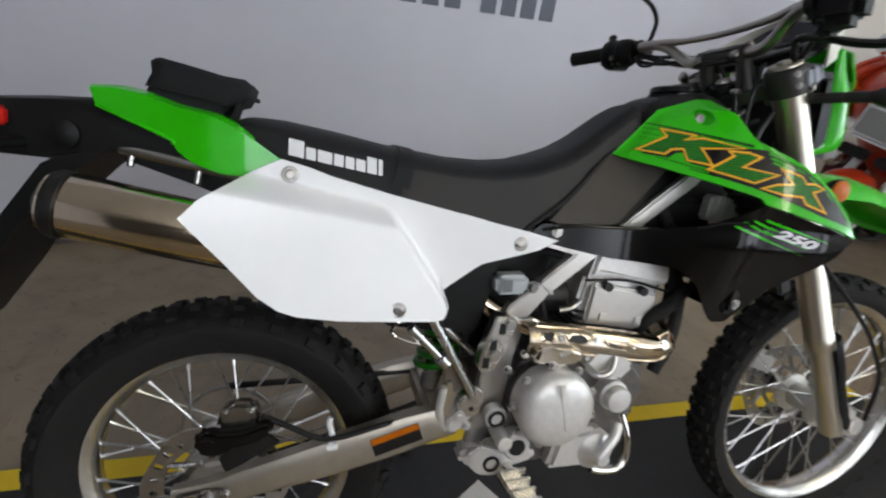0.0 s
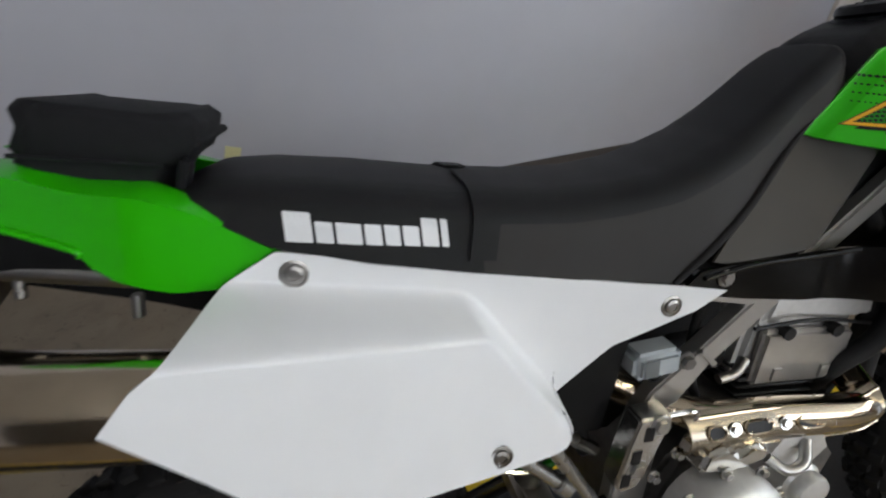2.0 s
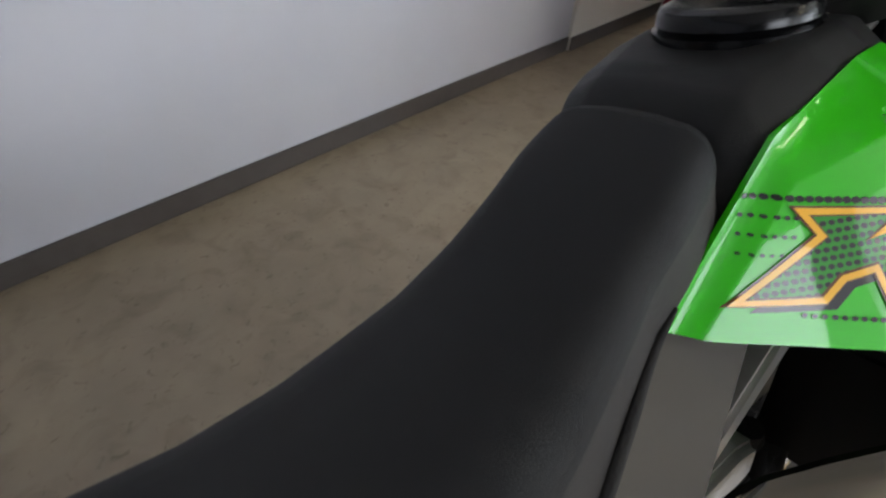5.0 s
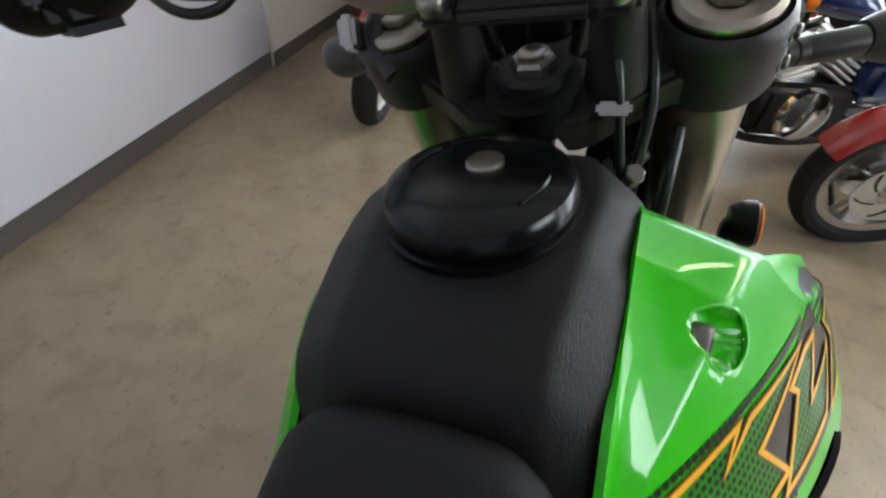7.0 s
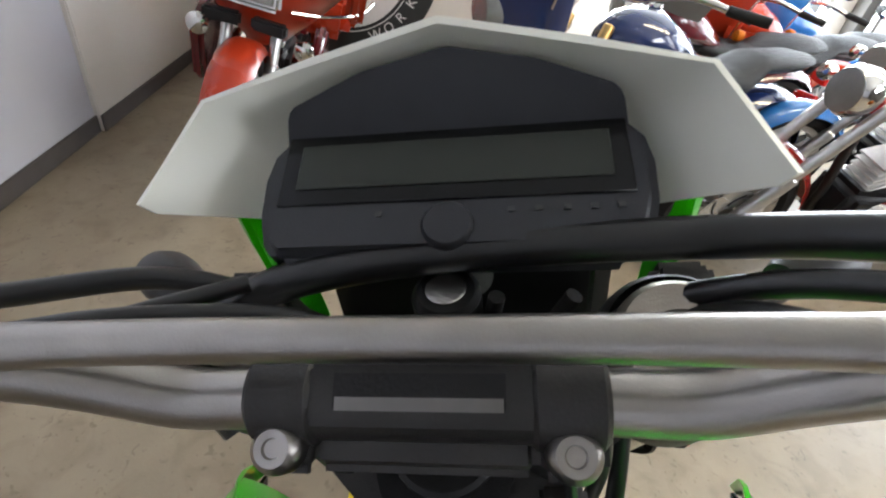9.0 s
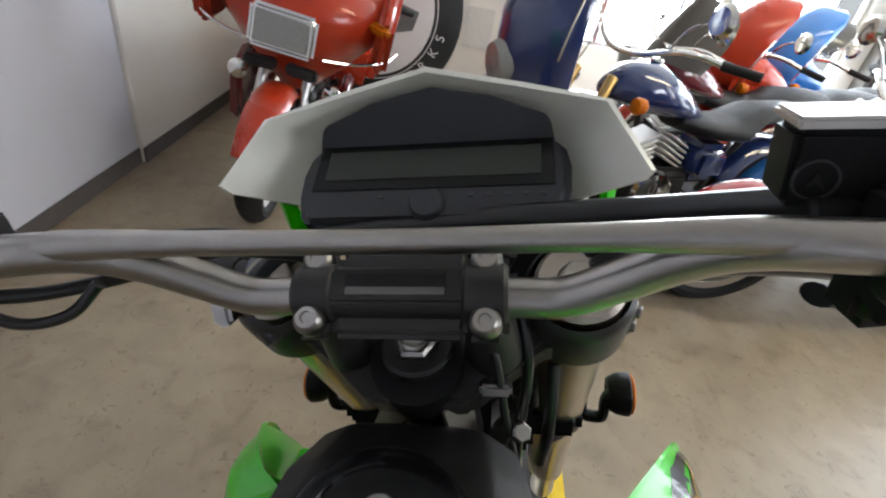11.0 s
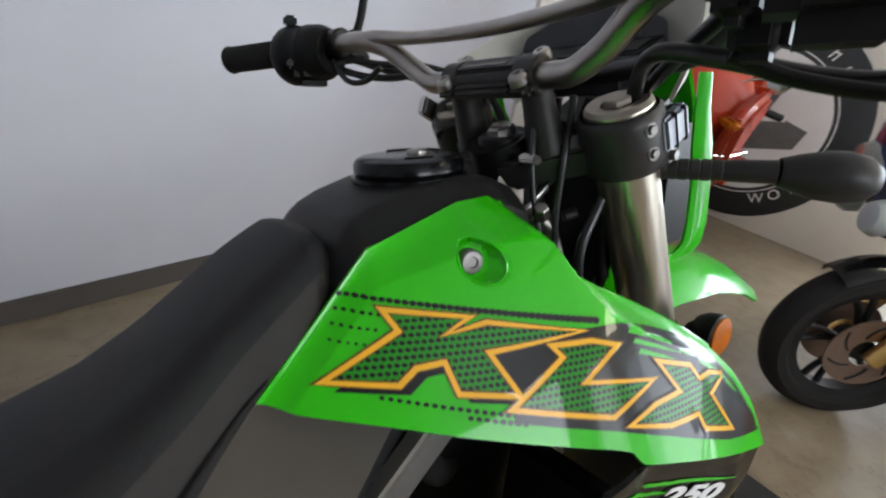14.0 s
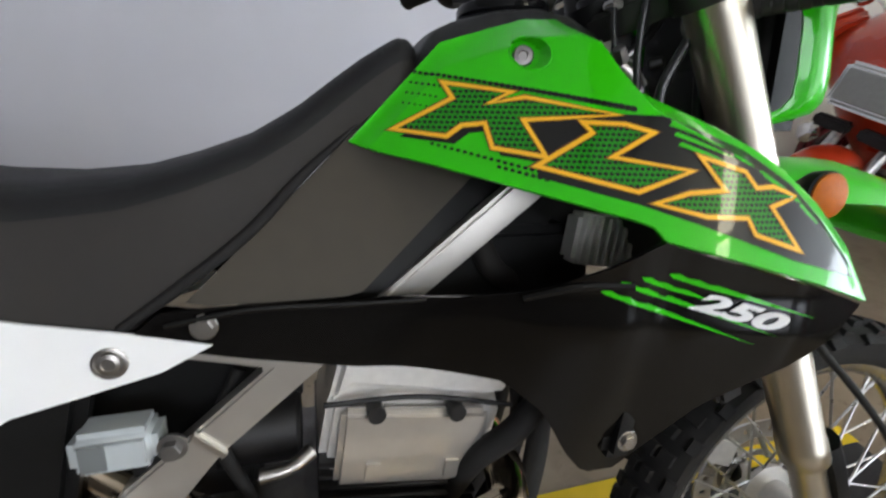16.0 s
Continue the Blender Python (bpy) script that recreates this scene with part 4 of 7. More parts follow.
hn = tube([(0.965, -0.05, 1.025), (0.985, -0.055, 1.012), (0.998, -0.058, 0.985), (1.005, -0.055, 0.96)], [0.007, 0.009, 0.008, 0.006])
part("throttle_cable_elbow", hn, BARG, BIKE, "dark cast cable elbow")
part("cable_nut", rod((1.0, -0.062, 1.02), (1.012, -0.07, 1.024), 0.006, 12, bev=0.002), DARKM, BIKE)
part("inner_panel", prism([(0.40, 0.56), (0.42, 0.74), (0.50, 0.77), (0.66, 0.74), (0.66, 0.70), (0.56, 0.60), (0.50, 0.55)], -0.05, 0.05, 0.01), BLACKP, BIKE)
part("inner_panel", prism([(0.16, 0.70), (0.20, 0.83), (0.50, 0.77), (0.46, 0.60), (0.30, 0.62)], -0.10, -0.07, 0.01), BLACKP, BIKE)
# ---- bodywork ----
def shroud_y(x, z):
    u, v = x - 0.85, z - 0.95
    return -0.1454 - 0.4296 * u + 0.5101 * v + 0.9294 * u * u - 0.5124 * u * v + 0.4591 * u ** 3


SEAT_ROWS = [  # x, top, bottom, half width at the top, half width at the side
    (0.045, 0.950, 0.938, 0.050, 0.085), (0.07, 0.958, 0.930, 0.062, 0.100), (0.12, 0.956, 0.900, 0.074, 0.112), (0.20, 0.944, 0.876, 0.080, 0.118), (0.29, 0.927, 0.853, 0.080, 0.118), (0.40, 0.913, 0.826, 0.078, 0.115),
    (0.47, 0.911, 0.806, 0.073, 0.108), (0.53, 0.917, 0.794, 0.068, 0.106), (0.575, 0.930, 0.830, 0.063, 0.101), (0.62, 0.947, 0.865, 0.062, 0.091), (0.66, 0.971, 0.906, 0.064, 0.080), (0.695, 0.998, 0.938, 0.066, 0.070), (0.718, 1.015, 0.958, 0.065, 0.069), (0.735, 1.026, 0.972, 0.062, 0.067), (0.750, 1.035, 0.982, 0.057, 0.063), (0.760, 1.035, 0.988, 0.050, 0.057), (0.767, 1.030, 0.994, 0.040, 0.047), (0.772, 1.020, 0.998, 0.026, 0.034)]


def seat_ring(x):
    zt, zb, wt, wb = lerp_table(SEAT_ROWS, x)
    h = zt - zb
    r = min(0.034, h * 0.55)
    w0 = wt * 0.55
    half = [(0.0, zt), (-w0 * 0.6, zt - 0.0005), (-w0, zt - 0.002)]
    ws = w0 + (wb - w0) * 0.86
    for k in range(1, 8):
        a = radians(90 * k / 7)
        half.append((-w0 - (ws - w0) * math.sin(a) ** 0.9, zt - 0.002 - r * (1 - math.cos(a))))
    zm = zt - 0.002 - r
    half += [(-ws - (wb - ws) * 0.5, zb + (zm - zb) * 0.5), (-wb, zb + 0.003), (-wb + 0.005, zb)]
    return [(x, y, z) for y, z in half] + [(x, -y, z) for y, z in half[::-1][:-1]]


xs = [0.045 + (0.74 - 0.045) * i / 64 for i in range(65)] + [0.74 + 0.032 * i / 12 for i in range(1, 13)]
bm = loft([seat_ring(x) for x in xs])
bm.verts.index_update()
ring_len = len(seat_ring(0.3))
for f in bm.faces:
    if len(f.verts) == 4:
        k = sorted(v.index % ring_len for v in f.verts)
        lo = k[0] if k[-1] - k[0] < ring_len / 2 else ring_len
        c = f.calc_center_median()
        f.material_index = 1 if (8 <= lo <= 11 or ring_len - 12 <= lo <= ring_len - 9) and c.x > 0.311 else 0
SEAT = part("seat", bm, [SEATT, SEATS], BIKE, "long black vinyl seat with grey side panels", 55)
# strap across the seat
ring = [Vector(p) for p in seat_ring(0.318)]
ring = [p for p in ring if p.z > min(q.z for q in ring) + 0.006]
n = len(ring)
sb = bmesh.new()
rows = []
for p in ring:
    nrm = Vector((0, p.y * 0.55, p.z - 0.85)).normalized() * 0.0035
    q = p + nrm + Vector((-0.018 * min(1, max(0, (0.922 - p.z) / 0.075)), 0, 0))
    rows.append([sb.verts.new((q.x - 0.013, q.y, q.z)), sb.verts.new((q.x + 0.013, q.y, q.z - 0.004))])
for a, b in zip(rows, rows[1:]):
    sb.faces.new((a[0], a[1], b[1], b[0]))
thicken(sb, 0.002, (0, 0, -1))
# black tube laid in for the shaded gap between seat and tank flank
part("seat_gap_shade", tube([(x, -lerp_table(SEAT_ROWS, x)[3], lerp_table(SEAT_ROWS, x)[1] + 0.004) for x in (0.525, 0.575, 0.62, 0.66, 0.69, 0.71)], [0.004, 0.005, 0.005, 0.0045, 0.003, 0.0012], 8), RUBBER, SEAT, "", 60)
part("seat_strap", sb, SEATT, SEAT, "black passenger strap across the seat", 60)
# the maker's word on the seat, as plain blocks in its size and colour
def seat_side_y(x, z):
    side = [p for p in seat_ring(x) if p[1] <= 0][:-1]
    for a, b in zip(side, side[1:]):
        if b[2] <= z <= a[2]:
            f = (a[2] - z) / max(1e-6, a[2] - b[2])
            return a[1] + (b[1] - a[1]) * f
    return side[-1][1]


lx = 0.1335
for w, h in ((0.0225, 0.0245), (0.0145, 0.0175), (0.0215, 0.0175), (0.0145, 0.0175), (0.0135, 0.0175), (0.0145, 0.0175), (0.0150, 0.0245), (0.0065, 0.0245)):
    zb = 0.9055 - (lx - 0.1335) * 0.172
    o = [(lx + 0.001, zb), (lx + w - 0.001, zb - 0.172 * w), (lx + w, zb + 0.001 - 0.172 * w), (lx + w, zb + h - 0.001 - 0.172 * w), (lx + w - 0.001, zb + h - 0.172 * w), (lx + 0.001, zb + h), (lx, zb + h - 0.001), (lx, zb + 0.001)]
    part("seat_mark", decal(o, seat_side_y, 0.0012, 0.006), DWHITE, SEAT, "white maker's mark printed on the seat", 0)
    lx += w + 0.0026

# tank top cover
TANK_ROWS = [(0.69, 0.955, 0.034, 0.050, 0.955), (0.735, 0.985, 0.042, 0.058, 0.975), (0.758, 1.000, 0.046, 0.063, 0.985), (0.772, 1.028, 0.045, 0.065, 0.985), (0.782, 1.042, 0.045, 0.066, 0.985), (0.80, 1.051, 0.045, 0.068, 0.985), (0.84, 1.062, 0.050, 0.072, 0.985), (0.88, 1.067, 0.054, 0.074, 0.99), (0.915, 1.064, 0.050, 0.071, 1.0), (0.95, 1.052, 0.042, 0.062, 1.0), (0.968, 1.030, 0.03, 0.05, 0.99)]
rings = []
for i in range(57):
    x = 0.69 + (0.968 - 0.69) * i / 56
    zt, wt, wb, zl = lerp_table(TANK_ROWS, x)
    half = [(0, zt), (-wt * 0.6, zt - 0.001), (-wt * 0.92, zt - 0.002), (-wt, zt - 0.0035), (-wt - 0.003, zt - 0.006), (-wb + 0.003, zt - 0.019), (-wb, zt - 0.023), (-wb + 0.001, zt - 0.030), (-wb + 0.006, min(zt - 0.034, zl - 0.03))]
    wide = 0.003 * max(0, min(1, (x - 0.735) / 0.03))
    rings.append([(x, y, z) for y, z in half] + [(x, -y + wide * min(1, -y / wt), zt - (zt - z) * (0.6 if zt - z < 0.025 else 1)) for y, z in half[::-1][:-1]])
TANK = part("tank_cover", loft(rings), TANKB, BIKE, "matte black fuel tank cover", 42)
sd = sheet([(0.572, 0.818), (0.640, 0.883), (0.722, 0.964), (0.83, 0.935)], [(0.592, 0.814), (0.65, 0.814), (0.705, 0.815), (0.83, 0.925)], lambda x, z: -0.064 - 0.044 * max(0, min(1, (0.935 - z) / 0.12)), 20, 10, 0.004)
part("tank_side", sd, TANKG, TANK, "charcoal grey tank flank", 50)
ts = sheet([(0.60, 0.80), (0.66, 0.85), (0.74, 0.93), (0.80, 1.0)], [(0.66, 0.79), (0.75, 0.80), (0.86, 0.90), (0.9, 0.98)], lambda x, z: -0.054 - 0.03 * max(0, min(1, (0.935 - z) / 0.12)), 20, 8, 0.004)
part("tank_under_panel", ts, BLACKP, TANK)
cx, cy2, cz = 0.868, 0.004, 1.065
tilt = Vector((-0.06, 0, 1)).normalized()
C = Vector((cx, cy2, cz))
cp = lathe([(0.0, 0.0155), (0.030, 0.0153), (0.041, 0.0144), (0.0455, 0.0125), (0.0475, 0.009), (0.048, 0.003), (0.046, 0.0), (0.050, -0.001), (0.050, -0.012)], C, C + tilt, 56)
CAP = part("fuel_cap", cp, CAPB, TANK, "glossy black fuel filler cap", 35)
for a0 in (70, -110, 20):
    pts = [C + tilt * 0.0155 + Vector((0.034 * math.cos(radians(a0 + k * 5)), 0.034 * math.sin(radians(a0 + k * 5)), 0.06 * 0.034 * math.cos(radians(a0 + k * 5)))) for k in range(-4, 5)]
    part("cap_rib", tube(pts, 0.0011, 6, 1), CAPB, CAP)
part("cap_lock", lathe([(0.0095, 0.0), (0.0095, 0.0025), (0.0085, 0.0035), (0.0, 0.0038)], C + tilt * 0.0148 + Vector((0.008, -0.002, 0.0004)), C + tilt * 1.0148 + Vector((0.008, -0.002, 0.0004)), 24), BARG, CAP, "steel lock button")

# radiator shrouds
SH_TOP = [(0.702, 0.941), (0.752, 0.994), (0.782, 1.026), (0.858, 1.050), (0.890, 1.052), (0.902, 1.046), (0.912, 1.025), (0.923, 1.007), (0.933, 0.993), (0.951, 0.981), (0.973, 0.969), (0.996, 0.956), (1.019, 0.941), (1.041, 0.924), (1.063, 0.901), (1.086, 0.868), (1.106, 0.822)]
SH_BOT = [(0.702, 0.941), (0.723, 0.934), (0.764, 0.925), (0.817, 0.911), (0.86, 0.90), (0.901, 0.889), (0.915, 0.884), (0.922, 0.874), (0.955, 0.866), (0.989, 0.857), (1.05, 0.840), (1.106, 0.822)]


def shroud(side, parent):
    def surf(x, z):
        y = shroud_curl(x, z)
        if side < 0:
            return y
        # this side hugs the tank more closely
        off = lerp_table([(0.79, 0.0), (0.81, 0.004), (0.834, 0.011), (0.86, 0.018), (0.89, 0.021), (0.93, 0.017), (0.96, 0.004), (0.98, 0.0)], x)[0]
        return y + off * max(0, min(1, (-0.073 - y) / 0.04))

    bm = sheet(SH_TOP, SH_BOT, surf, 200 if side < 0 else 60, 80 if side < 0 else 18, 0.0035)
    # the edge turned in along the front of the top
    edge = resample([(x, z, 0) for x, z in SH_TOP[5:14]], 28)
    b2 = bmesh.new()
    prev = None
    for k, p in enumerate(edge):
        f = k / 27
        w = 0.002 + 0.006 * math.sin(math.pi * f)
        y = surf(p.x, p.y)
        row = [b2.verts.new((p.x, y, p.y)), b2.verts.new((p.x + 0.002, y + w * 0.35, p.y + 0.001)), b2.verts.new((p.x - 0.002, y + w, p.y - 1.1 * w))]
        if prev:
            for j in range(2):
                b2.faces.new((prev[j], row[j], row[j + 1], prev[j + 1]))
        prev = row
    thicken(b2, 0.0025, (0, 0, -1))
    bm = merge(bm, b2)
    if side > 0:
        # wide lip turned in behind the front corner, with two fixing tabs
        b3 = bmesh.new()
        prev = None
        for k in range(12):
            x = 0.958 + 0.094 * k / 11
            z = lerp_table(SH_TOP, x)[0]
            y = surf(x, z)
            row = [b3.verts.new((x, y + 0.034 * f, z - 0.0015 - 0.012 * f - 0.022 * f * f)) for f in (0, 0.25, 0.5, 0.75, 1)]
            if prev:
                for j in range(4):
                    b3.faces.new((prev[j], row[j], row[j + 1], prev[j + 1]))
            prev = row
        thicken(b3, 0.002, (0, 0, -1))
        bm = merge(bm, b3)
        for x in (0.985, 1.025):
            z = lerp_table(SH_TOP, x)[0]
            bm = merge(bm, box((0.012, 0.012, 0.008), (x, surf(x, z) + 0.038, z - 0.034), bev=0.002))
        bm.transform(Matrix.Diagonal((1, -1, 1, 1)))
        bmesh.ops.reverse_faces(bm, faces=bm.faces)
    return part("radiator_shroud", bm, GREEN, parent, "glossy lime green radiator shroud", 50)


def shroud_curl(x, z):
    """The shroud's skin: flared to the front, with its upper rear edge drawn in to the tank."""
    y = shroud_y(x, z)
    top = lerp_table([(a, b) for a, b in SH_TOP], x)[0]
    k = min(1, max(0, 1 - max(0, (top - z)) / 0.022))
    f = 0.8 * k + 0.2 * k * k
    edge = lerp_table([(0.70, -0.067), (0.78, -0.068), (0.902, -0.071), (0.912, -0.084), (0.923, -0.104), (0.933, -0.122), (0.951, -0.137), (0.996, -0.167), (1.041, -0.194), (1.11, -0.234)], x)[0]
    y += (edge - y) * f
    q = max(0, min(1, (0.0148 - math.hypot(x - 0.8480, (z - 1.0155) * 1.04)) / 0.0022))
    return y + 0.012 * q * q * (3 - 2 * q)


SHR = shroud(-1, BIKE)
shroud(1, BIKE)
BY = shroud_curl(0.848, 1.0155) - 0.0005
part("shroud_bolt", lathe([(0.0090, -0.008), (0.0090, 0.0035), (0.0076, 0.0052), (0.0042, 0.0056), (0.0036, 0.004), (0.0, 0.004)], (0.846, BY, 1.0135), (0.546, BY - 1.0, 1.1135), 28), BOLTG, SHR, "domed steel bolt")
loop = [(0.8480 + 0.0150 * math.cos(2 * math.pi * k / 40), 1.0155 + 0.0144 * math.sin(2 * math.pi * k / 40)) for k in range(41)]
part("recess_rim", tube([(x, shroud_curl(0.8480 + (x - 0.8480) * 1.06, 1.0155 + (z - 1.0155) * 1.06) + 0.0004, z) for x, z in loop], 0.0010, 8, 1), GREEN, SHR)

S = shroud_curl
# graphics: dark field, letters' shapes as plain angular forms, outlines, dots
field = [(0.900, 0.967), (0.937, 0.966), (0.970, 0.956), (1.007, 0.941), (1.042, 0.915), (1.066, 0.885), (1.085, 0.857), (1.090, 0.842), (1.022, 0.860), (0.955, 0.884), (0.906, 0.900), (0.837, 0.918), (0.847, 0.931), (0.833, 0.960)]
part("graphic_field", decal(field, S, 0.0004), DBLACK, SHR, "black graphic on the shroud front", 0)
KS = [(0.737, 0.952), (0.785, 0.978), (0.779, 0.991), (0.829, 0.983), (0.811, 0.974), (0.838, 0.979), (0.903, 0.966), (0.834, 0.961), (0.846, 0.933), (0.809, 0.939), (0.806, 0.958), (0.789, 0.956), (0.777, 0.947)]
LS = [(0.838, 0.926), (0.882, 0.952), (0.876, 0.960), (0.907, 0.959), (0.927, 0.953), (0.893, 0.934), (0.951, 0.925), (0.907, 0.909)]
XS = [(0.918, 0.901), (0.955, 0.892), (0.988, 0.891), (0.992, 0.879), (1.029, 0.867), (1.011, 0.899), (1.037, 0.907), (1.016, 0.914), (1.001, 0.913), (0.994, 0.925), (0.959, 0.936), (0.974, 0.911), (0.946, 0.909)]
for shape in (KS, LS, XS):
    sx = sum(p[0] for p in shape) / len(shape)
    sz = sum(p[1] for p in shape) / len(shape)
    part("graphic_shadow", decal([(x + 0.005, z - 0.006) for x, z in shape], S, 0.0006), DBLACK, SHR, "", 0)
    part("graphic_fill", decal(shape, S, 0.0009), DGREEN, SHR, "dark green angular graphic with orange outline", 0)
    part("graphic_edge", ribbon(shape, 0.0054, S, 0.0012), DBROWN, SHR, "", 0)
    part("graphic_outline", ribbon(shape, 0.0034, S, 0.0016), DORANGE, SHR, "bright orange outline", 0)
# half-tone dots
def inside(p, poly):
    c = False
    for (x1, z1), (x2, z2) in zip(poly, poly[1:] + poly[:1]):
        if (z1 > p[1]) != (z2 > p[1]) and p[0] < (x2 - x1) * (p[1] - z1) / (z2 - z1) + x1:
            c = not c
    return c


def dot(bm, x, z, r, lift):
    k = 6
    o = [(x + r * 1.25 * math.cos(2 * math.pi * i / k), z + r * math.sin(2 * math.pi * i / k)) for i in range(k)]
    vs = [bm.verts.new((a, S(a, b) - lift, b)) for a, b in o]
    bm.faces.new(vs)


db = bmesh.new()
for row in range(4):
    for i in range(40):
        x = 0.760 + i * 0.0042 - row * 0.004
        z = 1.0005 - (x - 0.76) * 0.19 - row * 0.0095
        r = (0.0011 + 0.00002 * i) if row == 0 else 0.0011 - row * 0.00012
        if (row == 0 and x < 0.918) or (row > 0 and i < 6):
            dot(db, x, z, r * (1.45 if row == 0 else 1.2), 0.0008)
for i in range(24):
    for row in range(2):
        x = 0.766 + i * 0.0046
        z = 0.941 - (x - 0.766) * 0.26 - row * 0.0045
        if x < 0.845 and (row == 0 or x > 0.81):
            dot(db, x, z, 0.0013 + 0.00002 * i, 0.0008)
for shape in (KS, LS, XS):
    x0, x1 = min(p[0] for p in shape), max(p[0] for p in shape)
    z0, z1 = min(p[1] for p in shape), max(p[1] for p in shape)
    nx, nz = int((x1 - x0) / 0.0042), int((z1 - z0) / 0.0042)
    for i in range(nx):
        for j in range(nz):
            p = (x0 + 0.0042 * (i + 0.5 * (j % 2)), z0 + 0.0042 * j)
            if inside(p, shape):
                dot(db, p[0], p[1], 0.00145, 0.0011)
bmesh.ops.recalc_face_normals(db, faces=db.faces)
tagged(part("graphic_dots", db, DBLACK, SHR, "black half-tone dots", 0), kind="stuff")
for k in range(3):
    z = 0.944 + 0.0075 * k
    x = 0.944 - 0.002 * k
    part("graphic_stroke", decal([(x, z), (x + 0.022, z - 0.008), (x + 0.048, z - 0.0175), (x + 0.023, z - 0.0055), (x + 0.003, z + 0.0025)], S, 0.0008), GREEN, SHR, "", 0)

# black lower cowl under the shroud
def cowl_y(x, z):
    f = max(0, min(1, (x - 0.72) / 0.2))
    f = f * f * (3 - 2 * f)
    return -0.113 - f * 0.085 - 0.3 * max(0, min(0.11, x - 0.93)) + f * (0.26 * max(0, 0.795 - z) - 0.25 * max(0, z - 0.83))


CW_TOP = [(0.528, 0.790), (0.554, 0.813), (0.62, 0.814), (0.70, 0.812), (0.78, 0.815), (0.84, 0.828), (0.885, 0.852), (0.920, 0.874), (0.955, 0.863), (0.989, 0.854), (1.05, 0.837), (1.100, 0.820)]
CW_BOT = [(0.528, 0.790), (0.61, 0.770), (0.70, 0.752), (0.77, 0.746), (0.822, 0.742), (0.856, 0.714), (0.882, 0.668), (0.905, 0.640), (0.935, 0.640), (0.955, 0.672), (0.988, 0.722), (1.03, 0.757), (1.07, 0.782), (1.100, 0.818)]
cw = sheet(CW_TOP, CW_BOT, cowl_y, 56, 18, 0.004)
COWL = part("lower_cowl", cw, GLOSSB, BIKE, "glossy black lower cowl", 50)
cl2 = sheet(CW_TOP, CW_BOT, cowl_y, 40, 12, 0.004)
cl2.transform(Matrix.Diagonal((1, -1, 1, 1)))
bmesh.ops.reverse_faces(cl2, faces=cl2.faces)
part("lower_cowl", cl2, GLOSSB, BIKE, "glossy black lower cowl", 50)
part("cowl_ridge", tube([(0.558, cowl_y(0.558, 0.8) - 0.001, 0.803), (0.62, -0.1155, 0.8115), (0.70, -0.1165, 0.8105), (0.76, -0.12, 0.811)], 0.0028, 8), GLOSSB, COWL)
part("cowl_ridge", tube([(0.83, cowl_y(0.83, 0.8) - 0.001, 0.822), (0.865, cowl_y(0.865, 0.8) - 0.001, 0.835), (0.905, cowl_y(0.905, 0.8) - 0.002, 0.838)], 0.004, 8), GLOSSB, COWL)
for i in range(4):
    x0, z0, x1, z1 = ((0.879, 0.835, 1.009, 0.788), (0.893, 0.842, 1.024, 0.796), (0.908, 0.846, 0.972, 0.824), (0.931, 0.848, 1.054, 0.811))[i]
    o = [(x0, z0)] + [(x0 + 0.008 * k, z0 + (z1 - z0) * 0.008 * k / (x1 - x0) + (0.0022 if k % 2 else 0.0008)) for k in range(1, 6)] + [(x1, z1), (x0 + 0.03, z0 + (z1 - z0) * 0.03 / (x1 - x0) - 0.003), (x0 + 0.004, z0 - 0.004)]
    part("cowl_stripe", decal(o, cowl_y, 0.0008), GREEN, COWL, "lime green stripe", 0)
part("cowl_bolt", bolt((0.585, cowl_y(0.585, 0.806) - 0.0005, 0.800), (0, -1, 0), 0.007, 0.006), BARG, COWL)
part("cowl_bolt", bolt((0.935, cowl_y(0.935, 0.70) - 0.0005, 0.682), (0, -1, 0), 0.007, 0.006), BARG, COWL)


def lettering(body, size, material, name, label, parent, place):
    cu = bpy.data.curves.new(name, "FONT")
    cu.body, cu.size, cu.extrude, cu.shear, cu.offset = body, size, 0.0003, 0.35, 0.0009
    tmp = new(name + "_tmp", cu)
    dg = bpy.context.evaluated_depsgraph_get()
    dg.update()
    me = bpy.data.meshes.new_from_object(tmp.evaluated_get(dg))
    bpy.data.objects.remove(tmp)
    me.materials.clear()
    me.materials.append(material)
    ob = new(name, me)
    ob.parent = parent
    ob["label"] = label
    ob.matrix_local = place
    return ob


t0 = Vector((0.952, cowl_y(0.952, 0.8) - 0.002, 0.82))
t1 = Vector((1.016, cowl_y(1.016, 0.79) - 0.002, 0.802))
ex = (t1 - t0).normalized()
ey = (Vector((0.0, -0.05, 1)) - ex * ex.z).normalized()
ey = (ey - ex * ey.dot(ex)).normalized()
ez = ex.cross(ey)
TM = Matrix((ex, ey, ez)).transposed().to_4x4()
lettering("250", 0.0215, DWHITE, "capacity_number", "bold white number 250", COWL, Matrix.Translation(t0) @ TM @ Matrix.Diagonal((2.25, 1, 1, 1)))

for k in range(3):
    x = 0.939 + 0.008 * k
    part("small_mark", decal([(x, 0.861 - 0.4 * (x - 0.939)), (x + 0.006, 0.859 - 0.4 * (x - 0.939)), (x + 0.006, 0.859 - 0.4 * (x - 0.939)), (x, 0.861 - 0.4 * (x - 0.939))], cowl_y, 0.0012), DWHITE, COWL, "", 0)
part("fuel_tank", prism([(0.60, 0.79), (0.66, 0.84), (0.74, 0.91), (0.86, 0.99), (0.93, 0.99), (0.93, 0.82), (0.90, 0.75), (0.80, 0.735), (0.66, 0.745)], -0.050, 0.050, 0.02, 3), BLACKP, BIKE, "black plastic fuel tank body", 40)
